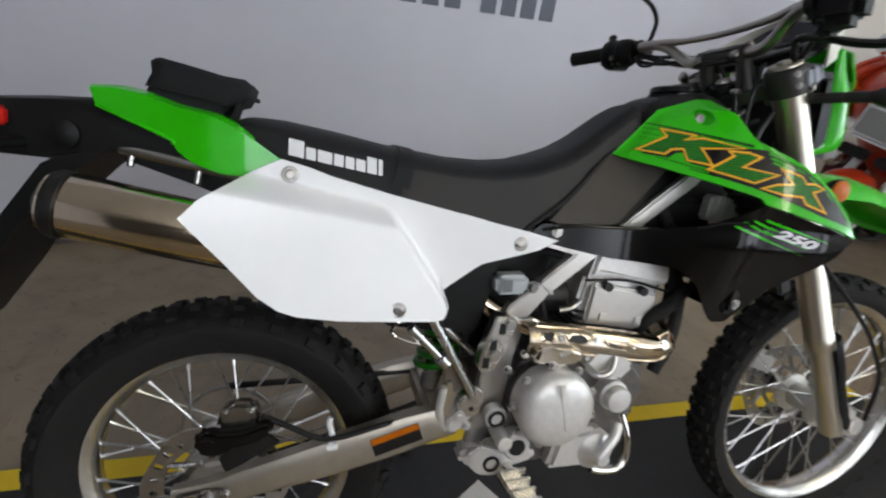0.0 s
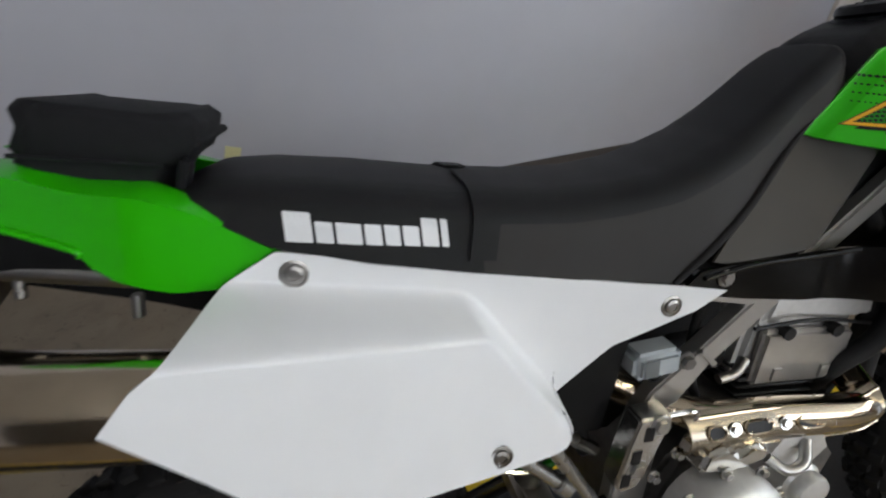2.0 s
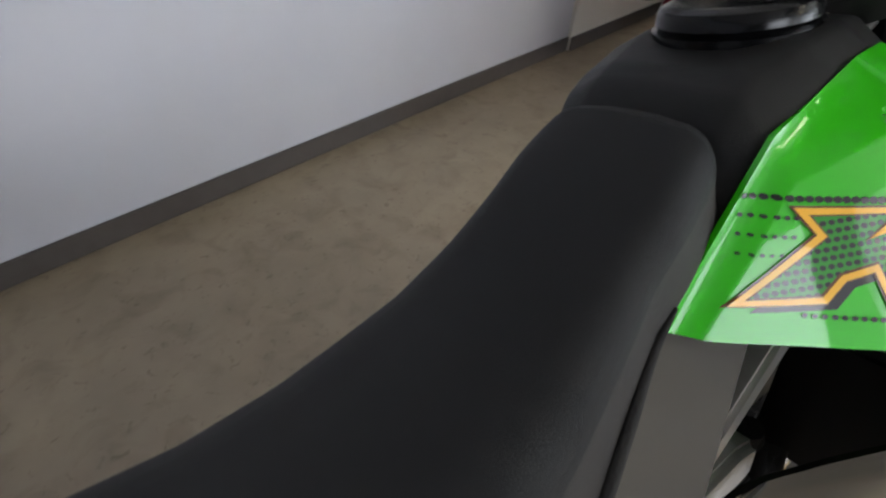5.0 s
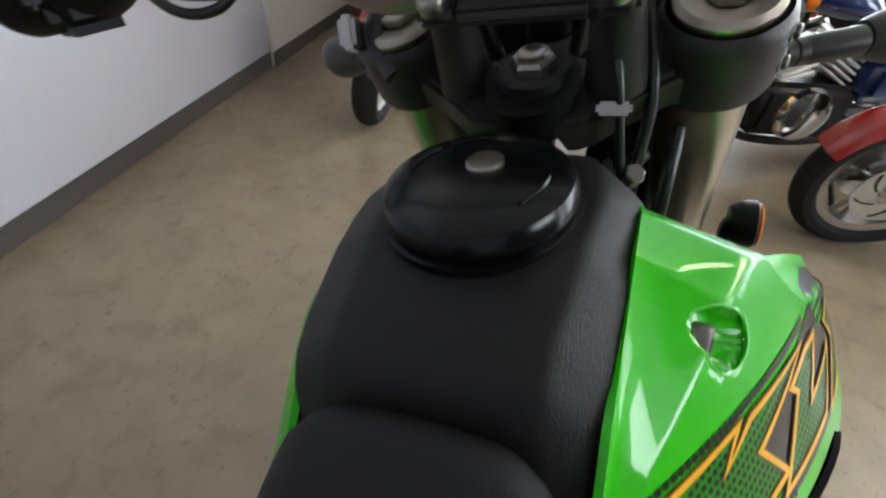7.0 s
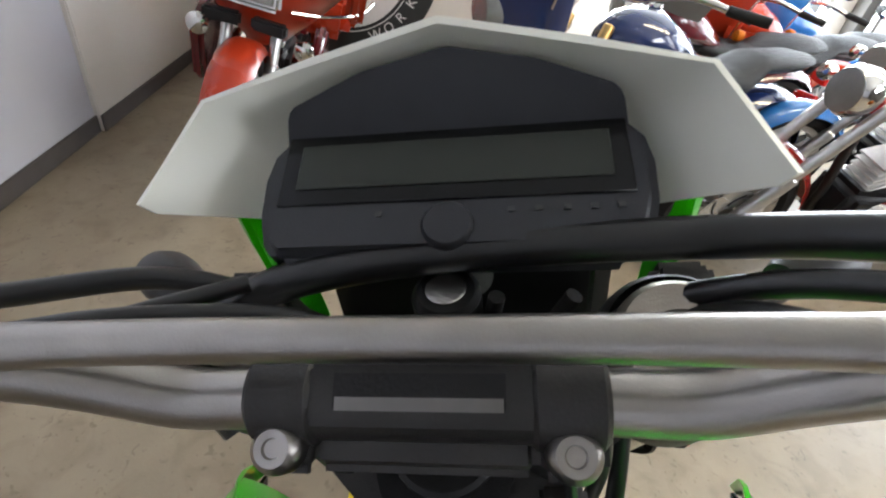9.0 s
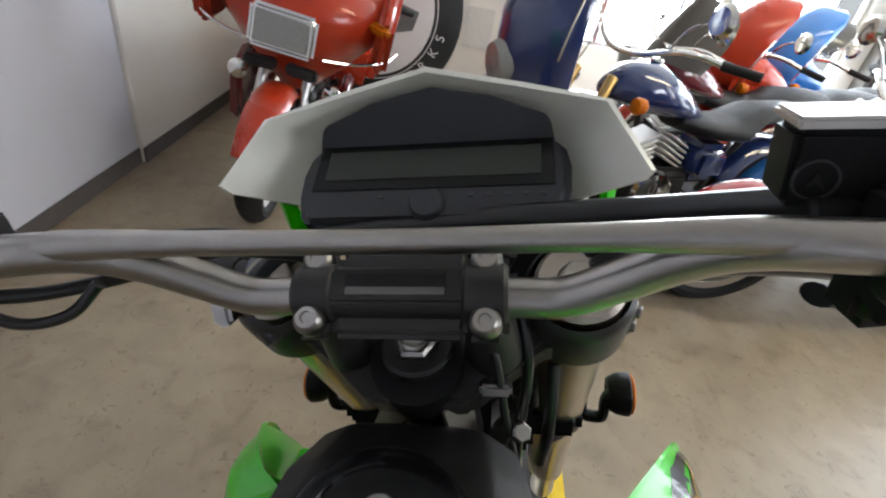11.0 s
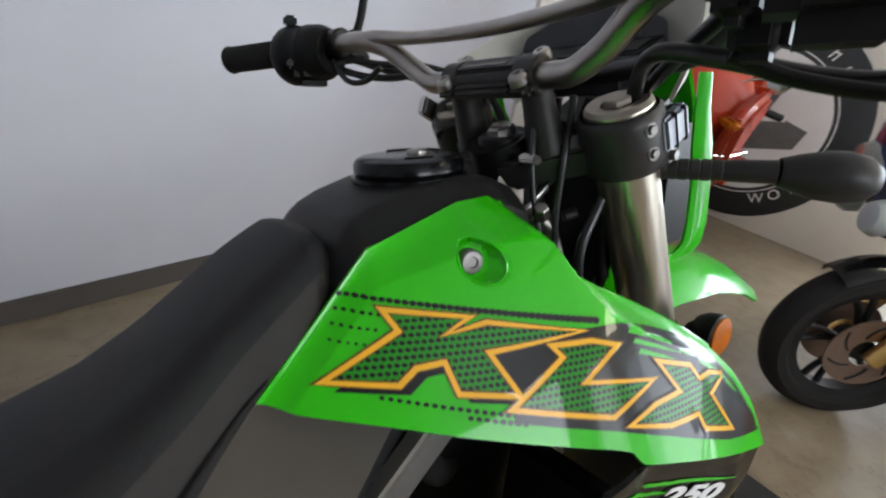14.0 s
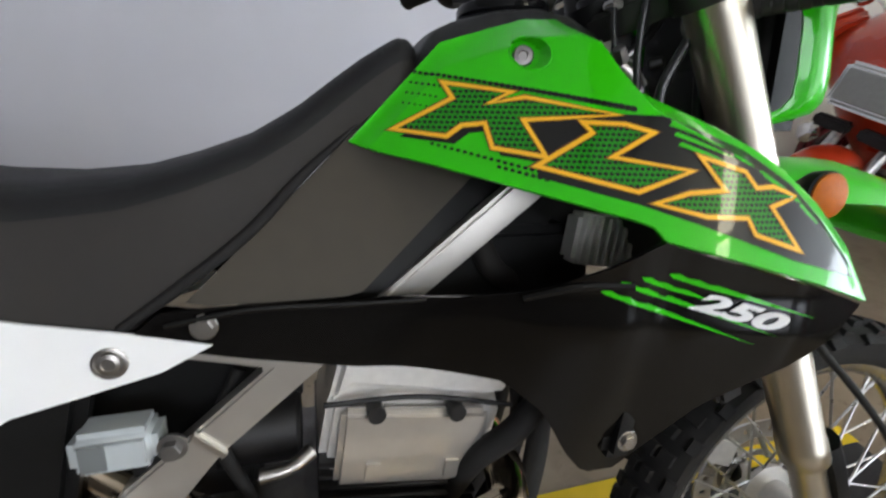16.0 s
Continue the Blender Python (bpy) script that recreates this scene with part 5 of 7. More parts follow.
for s in (-1, 1):
    part("radiator_hose", tube([(0.90, s * 0.09, 0.69), (0.86, s * 0.10, 0.655), (0.82, s * 0.09, 0.62), (0.80, s * 0.07, 0.57)], 0.014, 14), RUBBER, BIKE)

# white side panels
def panel_y(x, z):
    d = max(0, min(1, (0.870 - 0.21 * (x - 0.125) - z) / 0.030))
    d = d * d * (3 - 2 * d)
    edge = 0.283 + (0.833 - z) * 0.68
    f = max(0, min(1, (edge + 0.008 - x) / 0.014))
    f = f * f * (3 - 2 * f)
    low = -0.205 + 0.2 * (x - 0.124) + 0.1 * (z - 0.70)
    return -0.114 + (low + 0.114) * d * f


PN_TOP = [(0.008, 0.824), (0.031, 0.848), (0.078, 0.876), (0.124, 0.899), (0.286, 0.858), (0.352, 0.841), (0.47, 0.812), (0.535, 0.798), (0.590, 0.784)]
PN_BOT = [(0.008, 0.824), (0.020, 0.810), (0.060, 0.764), (0.099, 0.716), (0.125, 0.695), (0.15, 0.684), (0.21, 0.672), (0.297, 0.662), (0.362, 0.656), (0.378, 0.658), (0.384, 0.668), (0.379, 0.690), (0.418, 0.718), (0.450, 0.740), (0.50, 0.752), (0.552, 0.765), (0.590, 0.784)]
pn = sheet(PN_TOP, PN_BOT, panel_y, 150, 70, 0.003)
PANEL = part("side_panel", pn, WHITE, BIKE, "plain white plastic side panel", 60)
pl = sheet(PN_TOP, PN_BOT, panel_y, 40, 14, 0.003)
pl.transform(Matrix.Diagonal((1, -1, 1, 1)))
bmesh.ops.reverse_faces(pl, faces=pl.faces)
part("side_panel", pl, WHITE, BIKE, "plain white plastic side panel", 60)
for x, z in ((0.136, 0.877), (0.519, 0.777), (0.300, 0.681)):
    y = panel_y(x, z)
    part("panel_bolt_collar", lathe([(0.0125, 0.0), (0.0125, 0.0012), (0.0105, 0.0018), (0.0105, 0.0005), (0.0, 0.0005)], (x, y, z), (x, y - 1, z + 0.05), 24), BARG, PANEL)
    part("panel_bolt", lathe([(0.0085, 0.0008), (0.008, 0.003), (0.005, 0.004), (0.005, 0.0025), (0.0, 0.0025)], (x, y, z), (x, y - 1, z + 0.05), 20), BARG, PANEL)

# green tail and black rear fender
def tail_y(x, z):
    return -0.104 + 0.20 * max(0, 0.02 - x) - 0.25 * max(0, min(0.06, 0.945 - 0.2 * x - z)) * 0.3


GT_TOP = [(-0.132, 0.980), (-0.10, 0.982), (-0.058, 0.976), (-0.02, 0.962), (0.03, 0.953), (0.06, 0.940), (0.09, 0.920), (0.128, 0.897)]
GT_BOT = [(-0.132, 0.980), (-0.125, 0.955), (-0.075, 0.935), (-0.026, 0.914), (-0.018, 0.900), (0.0, 0.886), (0.04, 0.872), (0.077, 0.870), (0.128, 0.897)]
for s in (-1, 1):
    g = sheet(GT_TOP, GT_BOT, tail_y, 36, 10, 0.003)
    # the top that folds over
    E1 = resample([(x, z, 0) for x, z in GT_TOP[:7]], 20)
    b2 = bmesh.new()
    prev = None
    for k, p in enumerate(E1):
        y = tail_y(p.x, p.y)
        w = 0.05 * math.sin(math.pi * (0.12 + 0.8 * k / 19))
        row = [b2.verts.new((p.x, y, p.y)), b2.verts.new((p.x, y + w * 0.4, p.y + 0.005)), b2.verts.new((p.x, y + w, p.y + 0.006))]
        if prev:
            for j in range(2):
                b2.faces.new((prev[j], row[j], row[j + 1], prev[j + 1]))
        prev = row
    thicken(b2, 0.002, (0, 0, -1))
    g = merge(g, b2)
    if s > 0:
        g.transform(Matrix.Diagonal((1, -1, 1, 1)))
        bmesh.ops.reverse_faces(g, faces=g.faces)
    part("tail_panel", g, GREEN, BIKE, "lime green tail panel", 50)
    if s < 0:
        part("tail_edge", tube([(-0.124, tail_y(-0.12, 0.956) - 0.002, 0.957), (-0.075, tail_y(-0.075, 0.936) - 0.002, 0.937), (-0.028, tail_y(-0.028, 0.917) - 0.002, 0.917), (-0.024, tail_y(-0.028, 0.917) - 0.001, 0.910)], 0.0025, 8), GREEN, BIKE)
rings = []
for x, zt, w, d in ((0.02, 0.935, 0.085, 0.05), (-0.08, 0.955, 0.080, 0.055), (-0.14, 0.968, 0.078, 0.075), (-0.20, 0.966, 0.075, 0.085), (-0.27, 0.960, 0.070, 0.075), (-0.34, 0.945, 0.060, 0.05), (-0.40, 0.925, 0.05, 0.03)):
    rings.append([(x, -w, zt - d), (x, -w - 0.002, zt - d * 0.4), (x, -w * 0.85, zt - 0.006), (x, -w * 0.4, zt), (x, w * 0.4, zt), (x, w * 0.85, zt - 0.006), (x, w + 0.002, zt - d * 0.4), (x, w, zt - d), (x, w * 0.6, zt - d - 0.004), (x, -w * 0.6, zt - d - 0.004)])
FEND = part("rear_fender", loft(rings), BLACKP, BIKE, "textured black rear fender", 50)
part("tail_light", box((0.09, 0.10, 0.022), (-0.275, 0, 0.938), (0, 6, 0), bev=0.006), LENSR, FEND, "red tail light")
part("tail_light_side", box((0.05, 0.008, 0.026), (-0.255, -0.075, 0.936), (0, 6, -3), bev=0.004), LENSR, FEND, "red tail light lens")
part("fender_knob", lathe([(0.022, 0.0), (0.02, 0.008), (0.010, 0.012), (0, 0.012)], (-0.165, -0.077, 0.915), (-0.165, -1.077, 0.915), 24), BLACKP, FEND)
sgl = tube([(-0.22, -0.07, 0.90), (-0.235, -0.12, 0.898), (-0.24, -0.15, 0.898)], 0.009)
sgl = lathe([(0, -0.012), (0.026, -0.012), (0.03, 0), (0.026, 0.02), (0, 0.026)], (-0.24, -0.17, 0.898), (0.76, -0.17, 0.898), 24, bm=sgl)
part("rear_turn_signal", sgl, BLACKP, FEND, "black rear turn signal")
hf = sheet([(-0.33, 0.66), (-0.25, 0.80), (-0.19, 0.88), (-0.11, 0.90)], [(-0.36, 0.60), (-0.285, 0.70), (-0.23, 0.79), (-0.16, 0.86)], lambda x, z: -0.085, 16, 5, 0.17)
part("mud_flap", hf, BLACKP, FEND, "black plastic mudguard extension")
inn = sheet([(0.06, 0.875), (-0.02, 0.89), (-0.10, 0.90)], [(0.10, 0.80), (0.0, 0.845), (-0.10, 0.88)], lambda x, z: -0.055, 10, 5, 0.11)
part("inner_mudguard", inn, BLACKP, BIKE)

# small black tail bag
def bag():
    ob = thing("tail_bag", "small black nylon pouch strapped behind the seat", "bag", pose(0, 0, 0, -14.3, 0, 0))
    rings = []
    for z, x0, x1, w in ((0.926, -0.058, 0.020, 0.060), (0.952, -0.070, 0.032, 0.068), (0.972, -0.070, 0.046, 0.070), (0.977, -0.066, 0.048, 0.068), (0.983, -0.067, 0.062, 0.070), (1.000, -0.064, 0.074, 0.072), (1.014, -0.060, 0.076, 0.070), (1.021, -0.054, 0.066, 0.060)):
        ring = []
        for k in range(28):
            a = 2 * math.pi * k / 28
            c, s = math.cos(a), math.sin(a)
            sx = (abs(c) ** 0.35) * (1 if c > 0 else -1)
            sy = (abs(s) ** 0.35) * (1 if s > 0 else -1)
            wob = 0.006 * noise.noise((c * 2, s * 2, z * 60))
            x = (x0 + x1) / 2 + sx * ((x1 - x0) / 2 + wob)
            ring.append((x, sy * (w + wob), z - 0.18 * (x - 0.0) + 0.004 * noise.noise((c * 3, s * 3, z * 30 + 5))))
        rings.append(ring)
    part("pouch", loft(rings), FABRIC, ob, "", 60)
    zp = tube([(x, -0.0715, 0.979 - 0.18 * x) for x in (-0.062, -0.02, 0.02, 0.045)], 0.0022, 6)
    part("zip", zp, FABRIC, ob)
    zp2 = tube([(0.071, y, 1.0 - 0.014) for y in (-0.06, -0.02, 0.02, 0.06)], 0.004, 8)
    part("side_seam", zp2, FABRIC, ob)
    part("webbing_strap", box((0.008, 0.03, 0.03), (0.056, -0.055, 0.962), (0, 20, 0), bev=0.003), FABRIC, ob)
    return ob


bag()
# ---- forks, bars, lamps ----
FD = Vector((0.425, 0, -0.905)).normalized()
STEER = part("upper_triple_clamp", prism([(0.957, -0.034), (0.954, 0.0), (0.957, 0.034), (0.978, 0.058), (0.998, 0.085), (1.0, 0.105), (1.03, 0.105), (1.03, 0.07), (1.016, 0.04), (1.016, -0.04), (1.03, -0.07), (1.03, -0.105), (1.0, -0.105), (0.998, -0.085), (0.978, -0.058)], -0.014, 0.014, 0.004), ANOD, BIKE, "black upper triple clamp", 40)
STEER.matrix_local = Matrix.Translation((0, 0, 1.070)) @ Matrix.Translation((0.99, 0, 0)) @ pose(0, 0, 0, 0, -25, 0) @ Matrix.Translation((-0.99, 0, 0)) @ pose(0, 0, 0, 90, 0, 0)
for s in (-1, 1):
    top = Vector((1.008, 0.103 * s, 1.122))
    cr = lathe([(0.0325, 0.003), (0.0355, 0.007), (0.0365, 0.012), (0.0365, 0.050), (0.0345, 0.055), (0.029, 0.056)], top, top + FD, 40, closed=False)
    cr = box((0.03, 0.03, 0.040), tuple(top + FD * 0.031 + Vector((0.030, 0.012 * s, 0.012))), (0, -25, 0), bev=0.005, bm=cr)
    FC = part("fork_clamp", cr, ANOD, BIKE, "", 40)
    for h in (0.019, 0.040):
        part("pinch_bolt", bolt(tuple(top + FD * h + Vector((-0.012, 0.0335 * s, -0.002))), (-0.34, s, -0.05), 0.0042, 0.0045), BOLTG, FC)
    leg = lathe([(0.029, 0.0), (0.0295, 0.003), (0.0275, 0.066), (0.0275, 0.60), (0.029, 0.602), (0.029, 0.632), (0.024, 0.638)], top, top + FD, 40)
    LEG = part("fork_leg", leg, FORKG, BIKE, "polished fork tube", 40)
    cap = lathe([(0.0, 0.001), (0.014, 0.001), (0.0145, -0.002), (0.026, -0.0035), (0.029, 0.0), (0.029, 0.006)], top, top + FD, 40)
    cap = rod(top - FD * 0.001, top - FD * 0.008, 0.013, 6, bev=0.001, bm=cap)
    part("fork_cap", cap, CHAMP, LEG, "satin champagne fork cap")
    low = lathe([(0.0215, 0.63), (0.0215, 0.82), (0.024, 0.84), (0.024, 0.88), (0.0, 0.885)], top, top + FD, 28)
    part("fork_slider", low, FORKG, LEG)
    low2 = box((0.075, 0.035, 0.075), tuple(top + FD * 0.865 + Vector((0.030, 0, 0.012))), (0, 25, 0), bev=0.012, seg=3)
    low2 = rod((1.425, s * 0.085, 0.345), (1.425, s * 0.128, 0.345), 0.022, 24, bev=0.003, bm=low2)
    part("axle_lug", low2, CAST, LEG)
    gp = top + FD * 0.62
    gq = top + FD * 0.87
    off = Vector((0.040, -0.002 * s, 0.016))
    rings = []
    for k in range(8):
        p = gp.lerp(gq, k / 7) + off
        w = 0.022 + 0.004 * math.sin(k)
        rings.append([tuple(p + Vector((-0.022, w * a, -0.012)) * 1 + Vector((0.026 * b, 0, 0.012 * b))) for a, b in ((-1, 0), (-1.05, 0.6), (-0.6, 1.1), (0, 1.25), (0.6, 1.1), (1.05, 0.6), (1, 0))])
    part("fork_guard", loft(rings), BLACKP, LEG, "black plastic fork guard", 50)
    rg = lathe([(0.0278, 0.262), (0.031, 0.262), (0.031, 0.286), (0.0278, 0.286)], top, top + FD, 36, closed=True)
    RING = part("reflector_clamp", rg, BLACKP, LEG)
    c = top + FD * 0.272
    arm = tube([tuple(c + Vector((-0.012, 0.028 * s, 0))), tuple(c + Vector((-0.015, 0.045 * s, 0.004))), tuple(c + Vector((-0.013, 0.048 * s, 0.03))), tuple(c + Vector((-0.008, 0.062 * s, 0.034)))], 0.007, 8, flat=(1, 0.8))
    part("reflector_arm", arm, BLACKP, RING)
    rc2 = c + Vector((-0.004, 0.062 * s, 0.026))
    part("reflector_body", lathe([(0, -0.012), (0.016, -0.012), (0.021, -0.004), (0.0225, 0.004), (0.0225, 0.009), (0.02, 0.011)], rc2, rc2 + Vector((-0.04, s, 0)), 28), BLACKP, RING)
    part("reflector_lens", lathe([(0.0205, 0.006), (0.0205, 0.0125), (0.017, 0.0145), (0, 0.015)], rc2, rc2 + Vector((-0.04, s, 0)), 28), LENSO, RING, "round amber reflector")
    sa, sb2 = Vector((1.06, 0.11 * s, 1.067)), Vector((1.107, 0.205 * s, 1.069))
    prof = [(0.0, -0.004), (0.0105, -0.004), (0.0105, 0.012)]
    for k in range(5):
        prof += [(0.0088, 0.016 + 0.009 * k), (0.0096, 0.0168 + 0.009 * k), (0.0096, 0.0232 + 0.009 * k), (0.0088, 0.024 + 0.009 * k)]
    prof += [(0.0098, 0.064), (0.0104, 0.100), (0.0, 0.102)]
    SIG = part("front_turn_signal", lathe(prof, sa, sb2, 20), SATINB, BIKE, "black turn signal on a ribbed rubber stalk")
    hb = Vector((1.107, 0.200 * s, 1.069))
    part("signal_body", lathe([(0.0, -0.002), (0.012, 0.0), (0.016, 0.012), (0.0205, 0.03), (0.0215, 0.045), (0.0185, 0.060), (0.011, 0.069), (0.0, 0.072)], hb, hb + Vector((0.5, 0.85 * s, -0.05)), 28), SATINB, SIG, "satin black signal housing")
    bk = box((0.038, 0.012, 0.030), (1.0375, 0.1375 * s, 1.1045), (0, -25, 0), bev=0.003)
    BK = part("lamp_bracket", bk, BRKT, BIKE, "bluish grey metal lamp bracket")
    for dx in (-0.004, 0.010):
        part("bracket_band", box((0.0020, 0.0145, 0.0315), (1.0375 + dx, 0.1375 * s, 1.1045 + 0.466 * dx), (0, -25, 0), bev=0.0006), DARKM, BK)
    part("clamp_bolt", bolt((1.040, 0.136 * s, 1.082), (0, s, 0), 0.005, 0.008), BOLTG, BK)
low_cl = box((0.06, 0.25, 0.03), (1.105, 0, 0.885), (0, 25, 0), bev=0.01, seg=3)
low_cl = rod((0.97, 0, 1.09), (1.07, 0, 0.88), 0.03, 28, bm=low_cl)
part("lower_triple_clamp", low_cl, BLACKP, BIKE)
part("stem_washer", rod((0.979, 0, 1.086), (0.977, 0, 1.096), 0.024, 28, bev=0.002), DARKM, BIKE)
stn = rod((0.9772, 0, 1.094), (0.9748, 0, 1.103), 0.0145, 6, bev=0.002)
stn = lathe([(0.010, 0.0), (0.0098, 0.003), (0.008, 0.004), (0.006, 0.002), (0.0, 0.001)], (0.9748, 0, 1.102), (0.972, 0, 1.110), 24, bm=stn)
part("steering_nut", stn, BARG, BIKE, "chrome steering stem nut")

# handlebar
bar = [(0.962, 0.0, 1.146), (0.961, 0.063, 1.145), (0.960, 0.090, 1.1465), (0.957, 0.117, 1.160), (0.950, 0.140, 1.176), (0.941, 0.162, 1.188), (0.929, 0.195, 1.194), (0.915, 0.28, 1.192), (0.85, 0.412, 1.184)]
full = [(x, -y, z) for x, y, z in bar[:0:-1]] + bar
HB = part("handlebar", tube(full, 0.0111, 20, 6), BARG, BIKE, "brushed grey handlebar with cross brace", 60)
part("cross_brace", tube([(0.926, -0.215, 1.1935), (0.935, -0.168, 1.1955), (0.946, -0.10, 1.190), (0.950, 0.0, 1.187), (0.946, 0.10, 1.190), (0.935, 0.168, 1.1955), (0.926, 0.215, 1.1935)], [0.008, 0.0086, 0.0068, 0.0066, 0.0068, 0.0086, 0.008], 18, 6), BARG, HB)
BU, BN, BO = Vector((0.809, 0, 0.588)), Vector((-0.588, 0, 0.809)), Vector((0.962, 0, 1.146))


def on_clamp(u, y, n):
    return tuple(BO + BU * u + BN * n + Vector((0, y, 0)))


saddle = rod(on_clamp(0, -0.037, 0), on_clamp(0, 0.037, 0), 0.0155, 32, bev=0.001)
for u in (-0.0165, 0.0165):
    saddle = box((0.017, 0.076, 0.012), on_clamp(u, 0, -0.002), (0, -36, 0), bev=0.004, seg=3, bm=saddle)
saddle = box((0.020, 0.076, 0.006), on_clamp(0, 0, 0.0125), (0, -36, 0), bev=0.002, bm=saddle)
CLMP = part("bar_clamp", saddle, ANOD, BIKE, "black handlebar clamp", 40)
# no slot is cut: two raised strips paint its shade and lit floor
part("slot_shade", box((0.0135, 0.058, 0.003), on_clamp(0.0010, 0, 0.0144), (0, -36, 0), bev=0.0012), DARKM, CLMP, "dark raised strip for the shade in the slot")
part("slot_lit_floor", box((0.0062, 0.056, 0.003), on_clamp(-0.0030, 0, 0.0147), (0, -36, 0), bev=0.001), BOLTG, CLMP, "grey raised strip for the lit floor of the slot")
for s in (-1, 1):
    cap = box((0.052, 0.0245, 0.013), on_clamp(0, 0.0475 * s, -0.001), (0, -36, 0), bev=0.005, seg=3)
    cap = rod(on_clamp(0, 0.0355 * s, 0), on_clamp(0, 0.0595 * s, 0), 0.0172, 32, bev=0.002, bm=cap)
    part("clamp_cap", cap, ANOD, CLMP)
    part("clamp_riser", lathe([(0.0, 0.0), (0.019, 0.0), (0.017, 0.02), (0.015, 0.040), (0.014, 0.056), (0.0, 0.056)], (0.988, 0.048 * s, 1.082), on_clamp(0, 0.0475 * s, -0.005), 22), ANOD, CLMP)
    for u in (-0.0172, 0.0172):
        b0 = Vector(on_clamp(u, 0.048 * s, 0.004))
        part("clamp_bolt", lathe([(0.0088, 0.0), (0.0088, 0.0045), (0.0080, 0.0078), (0.0060, 0.0096), (0.0034, 0.0094), (0.0030, 0.0082), (0.0, 0.0080)], b0, b0 + BN, 24), BARG, CLMP)
for s in (-1, 1):
    a, b = Vector((0.897, 0.318 * s, 1.190)), Vector((0.85, 0.416 * s, 1.184))
    prof = [(0.0115, 0.0), (0.020, 0.0), (0.020, 0.004), (0.0165, 0.006)]
    L = (b - a).length
    for k in range(18):
        h = 0.010 + k * (L - 0.02) / 18
        prof += [(0.0163, h), (0.0172, h + 0.001), (0.0172, h + 0.003), (0.0163, h + 0.004)]
    prof += [(0.017, L - 0.006), (0.0185, L - 0.002), (0.016, L), (0, L)]
    part("bar_grip", lathe(prof, a, b, 28), RUBBER, HB, "black rubber grip")
sa, sb2 = Vector((0.921, 0.248, 1.192)), Vector((0.897, 0.318, 1.189))
sd2 = (sb2 - sa).normalized()
sw2 = lathe([(0.014, -0.004), (0.026, -0.003), (0.030, 0.004), (0.033, 0.012), (0.034, 0.03), (0.0335, 0.045), (0.036, 0.049), (0.0365, 0.066), (0.034, 0.072), (0.016, 0.073)], sa + Vector((0, 0, -0.005)), sb2 + Vector((0, 0, -0.005)), 28)
sw2 = box((0.050, 0.052, 0.03), (0.912, 0.281, 1.162), (0, 0, -18), bev=0.010, seg=3, bm=sw2)
SWB = part("switch_block", sw2, BLACKP, HB, "black handlebar switch block")
part("choke_tab", box((0.016, 0.022, 0.012), (0.895, 0.305, 1.226), (0, 0, -18), bev=0.003), BLACKP, SWB)
part("switch_rocker", box((0.008, 0.022, 0.012), (0.8785, 0.274, 1.172), (0, 0, -18), bev=0.003), DARKM, SWB)
part("switch_seam", lathe([(0.0348, 0.0), (0.0348, 0.0016), (0.033, 0.0016), (0.033, 0.0)], sa + sd2 * 0.028 + Vector((0, 0, -0.005)), sa + sd2 * 0.04 + Vector((0, 0, -0.005)), 28, closed=True), DARKM, SWB)
part("switch_button", box((0.006, 0.012, 0.010), (0.886, 0.290, 1.186), (0, 0, -18), bev=0.002), CAST, SWB)
part("switch_button", rod((0.888, 0.296, 1.203), (0.882, 0.296, 1.203), 0.005, 14), LENSR, SWB)
pch = rod((0.929, 0.226, 1.197), (0.926, 0.246, 1.196), 0.0165, 24, bev=0.002)
pch = box((0.03, 0.022, 0.03), (0.948, 0.236, 1.193), bev=0.005, bm=pch)
part("lever_perch", pch, DARKM, HB)
lv = tube([(0.962, 0.245, 1.188), (0.985, 0.28, 1.187), (0.972, 0.34, 1.184), (0.935, 0.41, 1.18)], [0.008, 0.007, 0.0055, 0.007], 12, flat=(1, 0.7))
part("clutch_lever", lv, BLACKP, HB, "black clutch lever")
lv = tube([(0.958, -0.205, 1.150), (0.975, -0.235, 1.135), (0.985, -0.29, 1.125), (0.965, -0.35, 1.13), (0.93, -0.41, 1.14)], [0.008, 0.007, 0.0055, 0.007], 12, flat=(1, 0.7))
part("brake_lever", lv, BLACKP, HB, "black brake lever")
# brake master cylinder with square reservoir
RV = part("brake_reservoir", box((0.030, 0.054, 0.034), bev=0.003), BLACKP, HB, "black square brake fluid reservoir")
RV.matrix_local = pose(0.970, -0.206, 1.2125, 0, 4, -8)
part("reservoir_lid", box((0.032, 0.056, 0.005), (0.0, 0, 0.0195), bev=0.0015), SILVERP, RV, "silver reservoir lid")
part("reservoir_emblem", lathe([(0.0088, -0.0004), (0.0088, 0.0009), (0.0078, 0.0009), (0.0078, -0.0004)], (-0.0150, 0.0165, -0.004), (-1.02, 0.0165, -0.004), 32, closed=True), EMBL, RV, "embossed round emblem")
part("emblem_mark", prism([(0.0125, -0.0085), (0.0165, 0.000), (0.0205, -0.0075), (0.0165, -0.0055)], -0.0006, 0.0006, 0), DARKM, RV).matrix_local = pose(-0.0154, 0, 0, 0, 0, 90)
mcb = rod((0.957, -0.185, 1.192), (0.960, -0.262, 1.186), 0.011, 20, bev=0.002)
mcb = rod((0.928, -0.2035, 1.192), (0.924, -0.2275, 1.192), 0.0215, 24, bev=0.003, bm=mcb)
mcb = box((0.046, 0.023, 0.058), (0.934, -0.2155, 1.188), (0, 0, 8), bev=0.008, seg=3, bm=mcb)
mcb = box((0.030, 0.030, 0.030), (0.950, -0.222, 1.158), (0, 0, 8), bev=0.008, seg=3, bm=mcb)
part("master_cylinder", mcb, BLACKP, HB)
